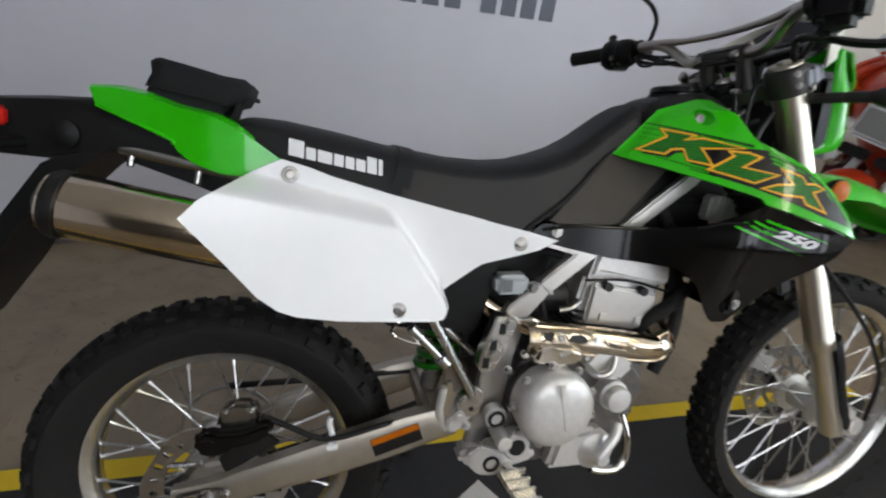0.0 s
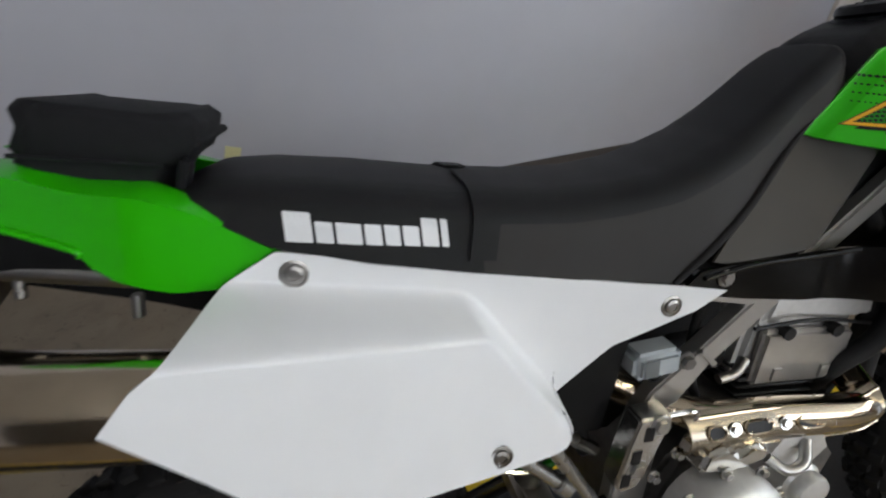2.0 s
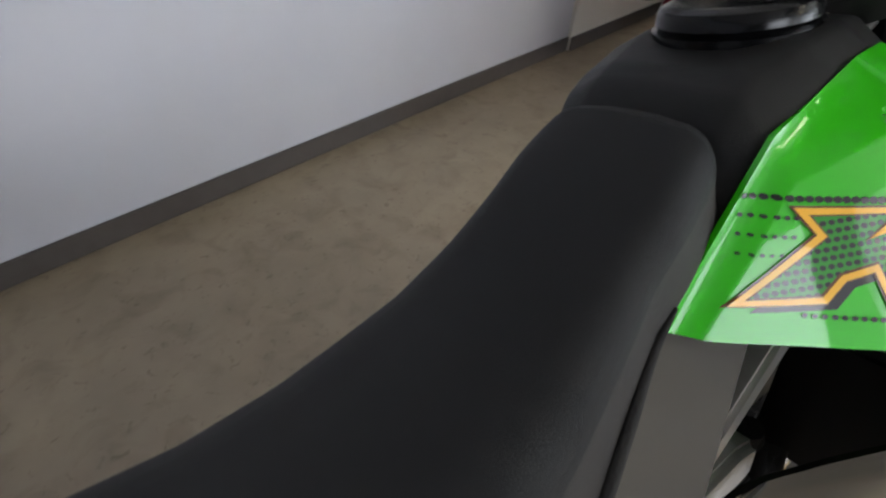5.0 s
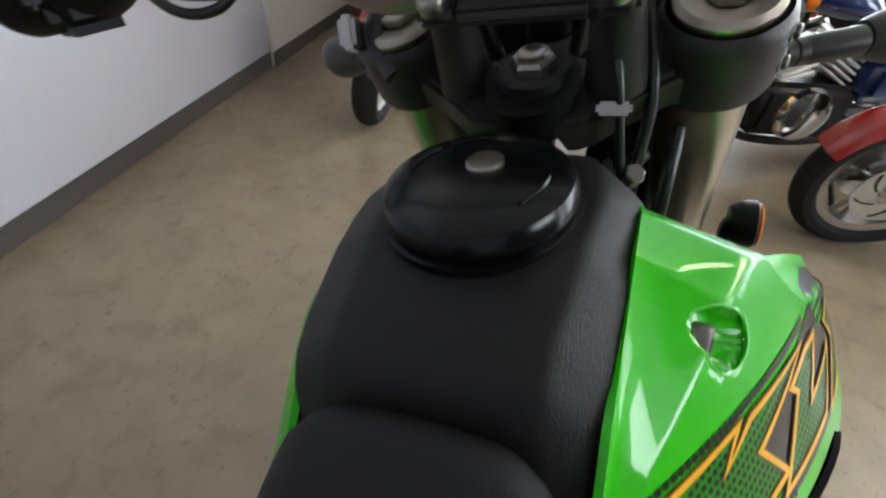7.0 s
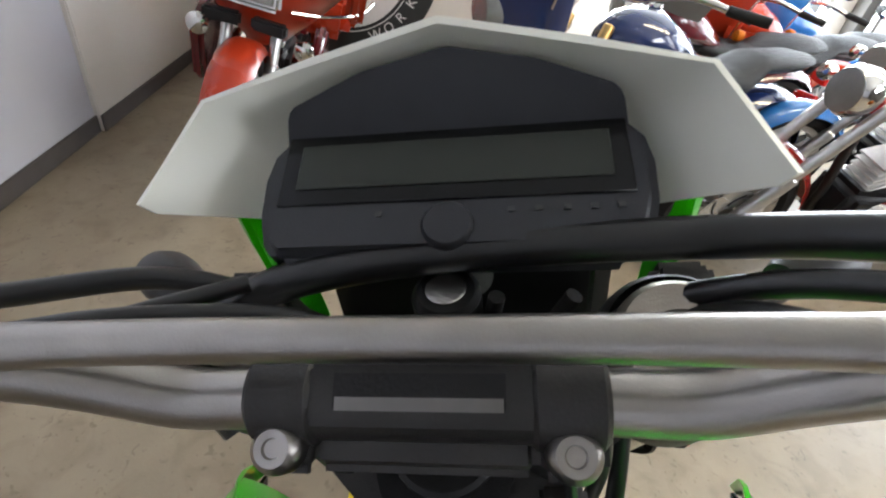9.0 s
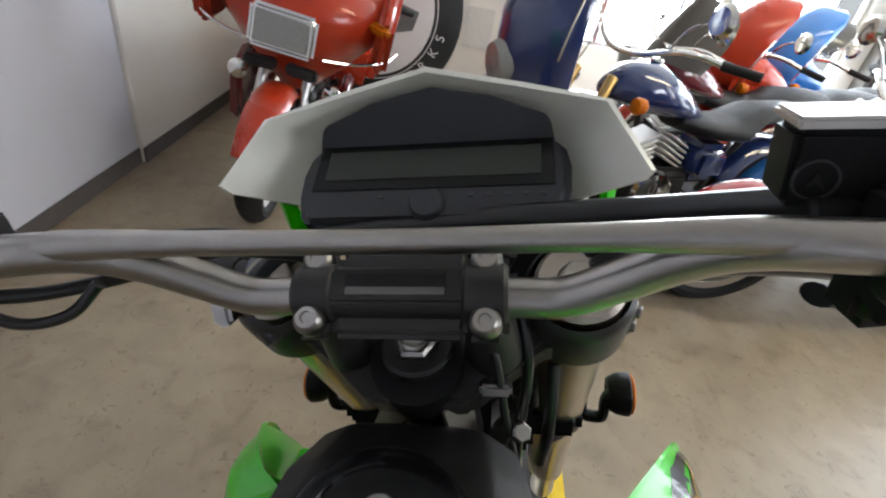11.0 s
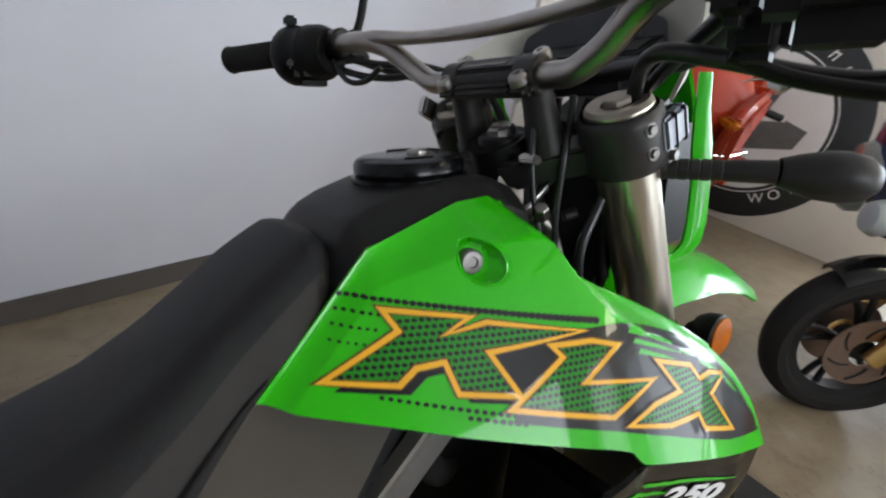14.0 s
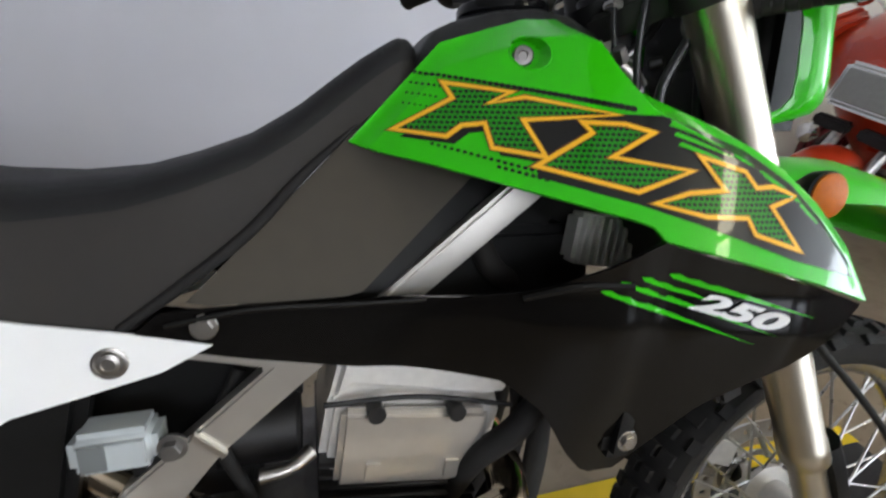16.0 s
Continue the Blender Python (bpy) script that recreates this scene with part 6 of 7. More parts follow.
rsw = box((0.054, 0.060, 0.080), (0.914, -0.2655, 1.184), (0, 0, 18), bev=0.014, seg=4)
part("switch_block", rsw, BLACKP, HB, "black throttle switch block")
for pts, r in (([(1.035, -0.10, 1.10), (1.005, -0.120, 1.140), (0.975, -0.150, 1.156), (0.985, -0.19, 1.150), (1.0, -0.24, 1.137), (1.0, -0.28, 1.134), (0.98, -0.33, 1.15)], 0.0065),
               ([(0.965, -0.20, 1.178), (1.012, -0.14, 1.150), (1.038, -0.09, 1.11), (1.05, -0.075, 1.05), (1.06, -0.075, 0.95)], 0.006),
               ([(0.925, 0.25, 1.185), (0.955, 0.20, 1.172), (0.985, 0.12, 1.163), (1.01, 0.05, 1.13), (1.02, 0.02, 1.05)], 0.0045),
               ([(0.915, 0.27, 1.178), (0.94, 0.22, 1.160), (0.965, 0.18, 1.155), (0.985, 0.14, 1.158), (1.02, 0.09, 1.15)], 0.0045),
               ([(0.92, 0.24, 1.176), (0.925, 0.215, 1.152), (0.935, 0.19, 1.150), (0.945, 0.17, 1.165)], 0.0035),
               ([(0.975, -0.21, 1.19), (1.03, -0.15, 1.160), (1.043, -0.05, 1.150), (1.040, 0.04, 1.144), (1.028, 0.095, 1.135), (0.998, 0.118, 1.118), (0.985, 0.10, 1.09)], 0.0098),
               ([(0.955, 0.27, 1.186), (1.0, 0.2, 1.162), (1.03, 0.13, 1.145), (1.04, 0.07, 1.10)], 0.006)):
    part("control_cable", tube(pts, r, 10), CABLEB, HB)
mr = tube([(0.948, 0.232, 1.205), (0.957, 0.231, 1.232), (0.961, 0.232, 1.262), (0.945, 0.236, 1.292), (0.905, 0.245, 1.318), (0.87, 0.258, 1.345)], 0.0052, 12)
MR = part("mirror", mr, BLACKP, HB, "black mirror on a bent stem")
part("mirror_nut", rod((0.948, 0.232, 1.200), (0.9495, 0.232, 1.212), 0.009, 6, bev=0.001), DARKM, MR)
mh = lathe([(0, -0.014), (0.035, -0.012), (0.052, 0.0), (0.054, 0.006), (0.05, 0.008), (0, 0.008)], (0.87, 0.285, 1.375), (-0.13, 0.0, 1.375), 32)
part("mirror_head", mh, BLACKP, MR)

# instrument panel
outline = [(-0.046, 0.086), (-0.036, 0.094), (-0.018, 0.099), (0.004, 0.1005), (0.020, 0.098), (0.028, 0.092), (0.032, 0.084)]
outline = outline + [(x, -y) for x, y in outline[::-1]]
dsb = prism(outline, -0.014, 0.014, 0.006, 3)
dsb.transform(pose(0, 0, 0, 90, 0, 0))
DS = part("instrument_panel", dsb, PANELB, BIKE, "black digital instrument panel", 40)
DS.matrix_local = pose(1.080, -0.002, 1.1625, 0, -27, 0)
part("display_lens", box((0.044, 0.176, 0.002), (0.005, 0, 0.0142), bev=0.0008, seg=1), CAPB, DS, "dark display lens")
part("display_screen", box((0.0275, 0.158, 0.001), (0.006, 0, 0.0156), bev=0.0004, seg=1), LCD, DS, "blank grey-green display")
part("panel_button", lathe([(0.0, 0.003), (0.011, 0.003), (0.0125, 0.001), (0.0125, -0.004)], (-0.031, 0.0, 0.0145), (-0.031, 0.0, 1.0145), 28), PANELB, DS, "round black button")
for k, y in enumerate((0.034, -0.03, -0.043, -0.056, -0.068, -0.08)):
    part("panel_mark", box((0.0028, 0.0034, 0.0006), (-0.0235, y, 0.0146)), EMBL, DS)
hood = sheet([(-0.090, 0.002), (-0.087, 0.016), (-0.084, 0.022), (-0.045, 0.037), (0.0, 0.046), (0.045, 0.037), (0.084, 0.022), (0.087, 0.016), (0.090, 0.002)], [(-0.090, -0.006), (-0.05, -0.006), (0.0, -0.006), (0.05, -0.006), (0.090, -0.006)], lambda x, z: 0.0, 48, 6, 0.004)
HD = part("panel_hood", hood, PANELB, DS)
HD.matrix_local = pose(0.026, 0, 0.008, 36, 0, 90)
ig = rod((1.035, 0.0, 1.10), (1.03, 0.0, 1.135), 0.017, 24, bev=0.003)
IG = part("ignition_switch", ig, BLACKP, BIKE)
part("key_slot", rod((1.03, 0, 1.1345), (1.0298, 0, 1.1365), 0.010, 20, bev=0.0005), ALU, IG)

# headlamp cowl: white visor with green cheeks
vis = bmesh.new()
edge = [(1.050, -0.146, 1.172), (1.046, -0.150, 1.180), (1.066, -0.142, 1.192), (1.096, -0.128, 1.213), (1.100, -0.07, 1.227), (1.106, 0.0, 1.241), (1.100, 0.07, 1.227), (1.096, 0.128, 1.213), (1.066, 0.142, 1.192), (1.046, 0.150, 1.180), (1.050, 0.146, 1.172)]
front = [(1.108, -0.100, 1.128), (1.118, -0.100, 1.138), (1.135, -0.098, 1.15), (1.146, -0.088, 1.172), (1.155, -0.05, 1.185), (1.160, 0.0, 1.192), (1.155, 0.05, 1.185), (1.146, 0.088, 1.172), (1.135, 0.098, 1.15), (1.118, 0.100, 1.138), (1.108, 0.100, 1.128)]
n = 6
g = [[vis.verts.new(Vector(a).lerp(Vector(b), j / n)) for j in range(n + 1)] for a, b in zip(edge, front)]
for r0, r1 in zip(g, g[1:]):
    for j in range(n):
        f = vis.faces.new((r0[j], r1[j], r1[j + 1], r0[j + 1]))
thicken(vis, 0.004, (-0.4, 0, -0.5))
for f in vis.faces:
    c = f.calc_center_median()
    if c.z < 1.10 and abs(c.y) > 0.09:
        f.material_index = 1
VIS = part("headlamp_cowl", vis, [MASKW, GREEN], BIKE, "white headlamp cowl with lime green cheeks", 75)
fr = bmesh.new()
rows = []
for z, w, x in ((1.192, 0.03, 1.195), (1.17, 0.070, 1.215), (1.12, 0.080, 1.225), (1.06, 0.080, 1.222), (1.00, 0.070, 1.215), (0.965, 0.055, 1.200)):
    rows.append([fr.verts.new((x + 0.03 * (1 - (k / 6) ** 2) if abs(k) < 6 else x - 0.012, w * k / 6, z)) for k in range(-6, 7)])
for r0, r1 in zip(rows, rows[1:]):
    for a, b, c, d in zip(r0, r0[1:], r1[1:], r1):
        fr.faces.new((a, b, c, d))
thicken(fr, 0.004, (-1, 0, 0))
part("cowl_front", fr, GREEN, VIS, "lime green cowl front", 50)
for s in (-1, 1):
    ck = bmesh.new()
    prev = None
    table = [(1.152, 1.090, 1.106, 0.0), (1.120, 1.093, 1.117, 0.0), (1.088, 1.098, 1.139, 0.0), (1.055, 1.109, 1.147, 0.0), (1.010, 1.113, 1.154, 0.0), (0.990, 1.114, 1.153, 0.002), (0.980, 1.108, 1.146, 0.006), (0.974, 1.098, 1.130, 0.012), (0.968, 1.086, 1.110, 0.020)]
    for z, xa, xb, dy in table:
        row = [ck.verts.new((xa + (xb - xa) * f, -0.126 + dy - 0.012 * math.sin(math.pi * (0.12 + 0.76 * f)), z - 0.004 * f * (dy > 0))) for f in (0, 0.12, 0.28, 0.44, 0.6, 0.76, 0.9, 1)]
        if prev:
            for k in range(7):
                ck.faces.new((prev[k], row[k], row[k + 1], prev[k + 1]))
        prev = row
    thicken(ck, 0.004, (0, 1, 0))
    if s > 0:
        ck.transform(Matrix.Diagonal((1, -1, 1, 1)))
        bmesh.ops.reverse_faces(ck, faces=ck.faces)
    part("cowl_cheek", ck, GREEN, VIS, "", 50)
part("lamp_shell", box((0.092, 0.200, 0.165), (1.150, 0, 1.043), bev=0.018, seg=3), BLACKP, VIS, "black lamp shell and wiring cover")
hl = lathe([(0.0, 0.03), (0.05, 0.022), (0.068, 0.0), (0.07, -0.03), (0.05, -0.06), (0, -0.07)], (1.17, 0, 1.085), (2.17, 0, 1.03), 36)
part("headlamp", hl, GLASSW, VIS, "clear round headlamp")

# front mudguard
rings = []
for x, z, w in ((1.06, 0.865, 0.050), (1.13, 0.905, 0.066), (1.22, 0.930, 0.078), (1.32, 0.928, 0.084), (1.42, 0.905, 0.086), (1.50, 0.870, 0.082), (1.58, 0.835, 0.066), (1.64, 0.806, 0.040), (1.66, 0.795, 0.02)):
    d = 0.05 * w / 0.08
    sec = [(-1.18, -0.95), (-1.05, -0.55), (-0.75, -0.22), (-0.4, -0.03), (0, 0.03), (0.4, -0.03), (0.75, -0.22), (1.05, -0.55), (1.18, -0.95)]
    rings.append([(x, w * a, z + d * b) for a, b in sec])
fm = loft(rings, closed=False)
thicken(fm, 0.004, (0, 0, -1))
part("front_mudguard", fm, GREEN, BIKE, "high lime green front mudguard", 60)
# bright gussets beside the steering head
for corners in (((0.962, 0.019, 1.068), (0.961, 0.010, 1.045), (0.974, 0.030, 1.008), (0.986, 0.048, 1.003)),
                ((0.976, -0.031, 1.066), (0.956, -0.017, 1.056), (0.957, -0.022, 1.018), (0.974, -0.036, 1.003))):
    gs = bmesh.new()
    gs.faces.new([gs.verts.new(c) for c in corners])
    thicken(gs, 0.004, (1, 0, 0))
    part("head_gusset", gs, CHAMP, BIKE, "satin alloy head gusset")
# front brake hose and speedometer cable
part("front_cable", tube([(1.06, -0.09, 0.90), (1.20, -0.13, 0.74), (1.29, -0.14, 0.655), (1.36, -0.145, 0.58), (1.42, -0.145, 0.48), (1.43, -0.135, 0.37)], 0.0045, 10), RUBBER, BIKE)
part("front_brake_caliper", box((0.09, 0.05, 0.07), (1.34, 0.09, 0.42), (0, 20, 0), bev=0.012, seg=3), CAST, BIKE)
# small metal bits at the steering head
for y in (-0.030, -0.012):
    cend = rod((1.012, y, 1.045), (0.985, y * 0.8, 1.020), 0.0055, 14, bev=0.001)
    part("cable_end", cend, STEEL, BIKE, "steel cable end")
    part("cable_sleeve", tube([(1.012, y, 1.045), (1.026, y * 1.1, 1.062), (1.034, y * 1.4, 1.09), (1.03, y * 2, 1.13)], 0.0042, 10), RUBBER, BIKE)
part("head_bracket", prism([(0.955, 1.010), (0.99, 1.03), (1.015, 1.005), (0.985, 0.985)], -0.050, -0.044, 0.002), STEEL, BIKE, "small steel bracket")
part("clutch_cable_bracket", box((0.030, 0.012, 0.022), (0.985, 0.129, 1.119), (0, 20, 15), bev=0.003), STEEL, BIKE, "small bright metal bracket")
for pts, r in (([(0.99, -0.035, 1.14), (0.965, -0.05, 1.10), (0.962, -0.055, 1.05), (0.975, -0.06, 0.99)], 0.0028),
               ([(1.005, -0.06, 1.13), (0.985, -0.07, 1.08), (0.985, -0.065, 1.02), (1.0, -0.06, 0.95)], 0.0038),
               ([(1.02, -0.09, 1.04), (1.0, -0.085, 0.99), (1.015, -0.08, 0.93)], 0.005)):
    part("control_cable", tube(pts, r, 10), CABLEB, HB)
part("cable_clip", box((0.012, 0.020, 0.008), (0.962, -0.050, 1.075), (0, 20, 0), bev=0.002), BARG, BIKE)
part("cable_nut", rod((0.972, -0.060, 1.022), (0.962, -0.066, 1.034), 0.007, 6, bev=0.0012), BARG, BIKE)
# ---- the other motorcycles of the shop, behind ----
def cast_wheel(name, at, R, w, parent, disc, rim_mat, spokes=5):
    """A cast wheel with tyre, rim, curved spokes and brake disc."""
    r = R - 0.085
    rim = lathe([(r - 0.03, -0.03), (r, -0.038), (r + 0.006, -0.034), (r - 0.012, -0.02), (r - 0.012, 0.02), (r + 0.006, 0.034), (r, 0.038), (r - 0.03, 0.03)], (0, 0, 0), (0, 1, 0), 48, closed=True)
    ob = part(name, rim, rim_mat, parent, "cast alloy wheel")
    ob.matrix_local = pose(*at)
    for k in range(spokes):
        a = 2 * math.pi * k / spokes
        for da in (-0.16, 0.16):
            p = Vector((math.cos(a) * 0.04, 0, math.sin(a) * 0.04))
            q = Vector((math.cos(a + da) * (r - 0.015), 0, math.sin(a + da) * (r - 0.015)))
            part("wheel_spoke", tube([p, p.lerp(q, 0.5) + Vector((-math.sin(a), 0, math.cos(a))) * 0.01, q], 0.012, 8, 4), rim_mat, ob)
    part("wheel_hub", lathe([(0, -0.06), (0.04, -0.06), (0.05, -0.03), (0.05, 0.03), (0.04, 0.06), (0, 0.06)], (0, 0, 0), (0, 1, 0), 24), rim_mat, ob)
    t = lathe([(r - 0.005, -0.03), (r + 0.02, -w * 0.48), (r + 0.05, -w * 0.5), (R - 0.012, -w * 0.33), (R, -w * 0.12), (R, w * 0.12), (R - 0.012, w * 0.33), (r + 0.05, w * 0.5), (r + 0.02, w * 0.48), (r - 0.005, 0.03)], (0, 0, 0), (0, 1, 0), 56, closed=True)
    part("tyre", t, RUBBER, ob, "black road tyre")
    for s in (-1, 1):
        d = lathe([(0.055, -0.0025), (0.14, -0.0025), (0.14, 0.0025), (0.055, 0.0025)], (0, 0.07 * s, 0), (0, 0.07 * s + 1, 0), 40, closed=True)
        part("brake_disc", d, disc, ob, "brake disc")
        if s > 0:
            for k in range(6):
                a = 2 * math.pi * k / 6
                pts = [((0.068 + 0.014 * j) * math.cos(a + 0.16 * j), 0.0738, (0.068 + 0.014 * j) * math.sin(a + 0.16 * j)) for j in range(5)]
                part("disc_slot", tube(pts, 0.004, 6, 2), DARKM, ob)
    return ob


def fender(at, R, a0, a1, w, material, parent, label):
    bm = bmesh.new()
    prev = None
    for k in range(15):
        a = radians(a0 + (a1 - a0) * k / 14)
        row = []
        for j in range(-4, 5):
            rr = R - 0.035 * (j / 4) ** 4 - 0.012 * (j / 4) ** 2
            row.append(bm.verts.new((at[0] + rr * math.cos(a), w * j / 4, at[2] + rr * math.sin(a))))
        if prev:
            for j in range(8):
                bm.faces.new((prev[j], row[j], row[j + 1], prev[j + 1]))
        prev = row
    thicken(bm, 0.004, (0, 0, -1))
    return part("fender", bm, material, parent, label, 60)


def road_bike(name, label, m, paint, paint2, style="naked", disc=STEEL, fork=STEEL, rim=CAST, screen=None, fx=0.0, steer=0):
    """A road motorcycle on its stand. Own axes: x ahead from the rear axle, z up."""
    ob = thing(name, label, "motorcycle", m, "motorcycles in the showroom")
    cast_wheel("rear_wheel", (0, 0, 0.32), 0.32, 0.16, ob, disc, rim)
    cast_wheel("front_wheel", (1.52, 0, 0.32), 0.32, 0.12, ob, disc, rim)
    fender((1.52, 0, 0.32), 0.355, 50 if fx else 20, 165, 0.07 if fx else 0.085, GLOSSB if fx else paint, ob, "painted front fender")
    fender((0, 0, 0.32), 0.37, 20, 200, 0.11, paint, ob, "painted rear fender")
    for s in (-1, 1):
        part("fork_leg", rod((1.52, s * 0.1, 0.32), (1.24, s * 0.1, 0.92), 0.024, 18, bev=0.004), fork, ob)
        part("fork_slider", rod((1.52, s * 0.1, 0.30), (1.40, s * 0.1, 0.57), 0.032, 18, bev=0.006), fork, ob)
        part("caliper", box((0.07, 0.035, 0.09), (1.42, s * 0.085, 0.36), (0, 20, 0), bev=0.012), CAST, ob)
        part("turn_signal", lathe([(0, -0.03), (0.03, -0.02), (0.036, 0.01), (0.03, 0.025), (0, 0.03)], (1.22, s * 0.26, 0.86), (2.22, s * 0.26, 0.86), 18), LENSO if s > 0 else CHROME, ob, "")
        mi = tube([(1.14, s * 0.2, 1.05), (1.16, s * 0.3, 1.16), (1.15, s * 0.38, 1.2)], 0.006, 8)
        MI = part("mirror", mi, CHROME, ob)
        part("mirror_head", lathe([(0, -0.02), (0.045, -0.016), (0.06, 0.0), (0, 0.004)], (1.15, s * 0.42, 1.21), (0.15, s * 0.42, 1.21), 22), CHROME, MI)
    part("handlebar", tube([(1.0, 0.42, 1.06), (1.12, 0.28, 1.08), (1.18, 0.1, 1.03), (1.18, -0.1, 1.03), (1.12, -0.28, 1.08), (1.0, -0.42, 1.06)], 0.0125, 14), CHROME, ob)
    for s in (-1, 1):
        part("bar_grip", rod((1.03, s * 0.385, 1.065), (0.94, s * 0.50, 1.055), 0.018, 16, bev=0.003), RUBBER, ob)
    rings = []
    for x, z, w, h in ((1.22, 0.86, 0.05, 0.05), (1.12, 0.87, 0.13, 0.11), (0.98, 0.86, 0.16, 0.14), (0.82, 0.82, 0.14, 0.11), (0.66, 0.77, 0.08, 0.05)):
        rings.append([(x, w * math.cos(2 * math.pi * k / 20), z + h * (math.sin(2 * math.pi * k / 20) if math.sin(2 * math.pi * k / 20) > 0 else 0.6 * math.sin(2 * math.pi * k / 20))) for k in range(20)])
    T = part("fuel_tank", loft(rings), paint, ob, "glossy painted fuel tank", 60)
    part("tank_cap", rod((0.98, 0, 0.995), (0.98, 0, 1.01), 0.03, 20, bev=0.003), CHROME, T)
    rings = []
    for x, z, w, h in ((0.78, 0.76, 0.10, 0.05), (0.55, 0.72, 0.15, 0.06), (0.38, 0.72, 0.17, 0.06), (0.26, 0.80, 0.13, 0.05), (0.0, 0.82, 0.12, 0.05), (-0.12, 0.83, 0.08, 0.03)):
        rings.append([(x, w * math.cos(2 * math.pi * k / 16), z + h * math.sin(2 * math.pi * k / 16)) for k in range(16)])
    part("saddle", loft(rings), SEATT, ob, "black saddle", 60)
    e = box((0.46, 0.24, 0.24), (0.82, 0, 0.40), bev=0.04, seg=3)
    E = part("engine", e, DARKM, ob)
    for s in (-1, 1):
        for k in range(5):
            part("cylinder_fin", box((0.15, 0.15, 0.012), (0.82 + s * 0.1, 0, 0.54 + 0.028 * k), (0, s * 24, 0), bev=0.003, seg=1), CAST, E)
        part("engine_cover", lathe([(0.12, 0.0), (0.11, 0.03), (0.06, 0.04), (0, 0.04)], (0.84, s * 0.12, 0.40), (0.84, s * 1.12, 0.40), 28), CHROME, E)
    for dz in (0, 0.07):
        part("exhaust_pipe", tube([(0.95, -0.12, 0.60), (1.06, -0.17, 0.45), (0.98, -0.2, 0.28), (0.6, -0.2, 0.25 + dz), (0.1, -0.21, 0.25 + dz), (-0.35, -0.21, 0.27 + dz)], [0.02, 0.02, 0.022, 0.03, 0.038, 0.038], 14), CHROME, ob, "chrome exhaust")
    part("frame_tube", tube([(1.2, 0, 0.85), (1.1, 0, 0.5), (1.0, 0, 0.24), (0.5, 0, 0.24), (0.3, 0, 0.5), (0.2, 0, 0.72)], 0.02, 12), DARKM, ob)
    part("side_cover", box((0.24, 0.26, 0.2), (0.5, 0, 0.55), bev=0.05, seg=3), paint2, ob)
    part("swingarm", box((0.5, 0.22, 0.05), (0.25, 0, 0.33), bev=0.015), DARKM, ob)
    part("tail_light", box((0.05, 0.14, 0.06), (-0.34, 0, 0.62), bev=0.012), LENSR, ob)
    part("stand", tube([(0.6, 0.1, 0.26), (0.55, 0.22, 0.1), (0.54, 0.29, 0.012)], 0.012), DARKM, ob)
    turn = Matrix.Translation((1.40, 0, 0)) @ pose(0, 0, 0, 0, 0, steer) @ Matrix.Translation((-1.40, 0, 0))
    for ch in (ob.children if steer else ()):
        if ch.name.split(".")[0] in ("front_wheel", "fork_leg", "fork_slider", "caliper") or (ch.name.startswith("fender") and ch.get("label", "").startswith("painted front")):
            ch.matrix_basis = turn @ ch.matrix_basis
    if style == "tourer":
        table = [(0.50, 1.13, 0.10, 0.07), (0.58, 1.20, 0.17, 0.12), (0.66, 1.25, 0.24, 0.16), (0.74, 1.28, 0.30, 0.19), (0.82, 1.29, 0.37, 0.20), (0.88, 1.285, 0.43, 0.20), (0.95, 1.27, 0.43, 0.19), (1.02, 1.24, 0.37, 0.165), (1.09, 1.20, 0.31, 0.13), (1.15, 1.15, 0.25, 0.09)]
        rings = []
        for k in range(37):
            z = 0.50 + 0.65 * k / 36
            lo, mid, hi = (lerp_table(table, z + dz) for dz in (-0.03, 0, 0.03))
            x0, w, d = ((p + q * 2 + r) / 4 for p, q, r in zip(lo, mid, hi))
            ring = []
            for j in range(40):
                a = 2 * math.pi * j / 40
                c, sn = math.cos(a), math.sin(a)
                ring.append((x0 + d * (abs(c) ** 0.8) * (1 if c > 0 else -1) - 0.15 * sn * sn, w * (abs(sn) ** 0.9) * (1 if sn > 0 else -1), z))
            rings.append(ring)
        F = part("fairing", loft(rings), paint, ob, "large glossy red front fairing", 60)
        F.matrix_local = pose(0, 0, 0.08)
        LMP = part("headlight", box((0.05, 0.25, 0.15), (1.545, 0, 0.82), (0, -6, 0), bev=0.018, seg=3), GLASSW, F, "rectangular headlight")
        part("headlight_rim", box((0.04, 0.275, 0.172), (1.535, 0, 0.82), (0, -6, 0), bev=0.018, seg=3), CHROME, LMP)
        for s in (-1, 1):
            part("amber_signal", box((0.06, 0.12, 0.045), (1.362, s * 0.375, 0.915), (0, 0, -s * 48), bev=0.015, seg=3), LENSO, F, "amber signal")
            part("side_cowl", prism([(1.42, 0.93), (1.30, 1.02), (1.12, 1.08), (1.02, 0.98), (1.10, 0.72), (1.30, 0.70)], s * 0.40 - 0.04, s * 0.40 + 0.04, 0.03, 3), paint, F)
            part("chrome_strip", tube([(1.50, s * 0.17, 0.745), (1.42, s * 0.30, 0.75), (1.30, s * 0.42, 0.77), (1.15, s * 0.47, 0.80)], 0.007, 8), CHROME, F)
            part("fairing_lower", prism([(1.18, 0.25), (1.25, 0.52), (1.05, 0.62), (0.85, 0.50), (0.95, 0.25)], s * 0.26 - 0.03, s * 0.26 + 0.03, 0.02, 3), paint2, F)
            part("fog_lamp", lathe([(0, -0.03), (0.04, -0.02), (0.045, 0.01), (0.03, 0.02), (0, 0.024)], (1.34, s * 0.22, 0.56), (2.34, s * 0.22, 0.56), 20), CHROME, F)
            part("air_vent", box((0.05, 0.14, 0.05), (1.475, s * 0.09, 0.66), (0, 0, -s * 10), bev=0.01), DARKM, F)
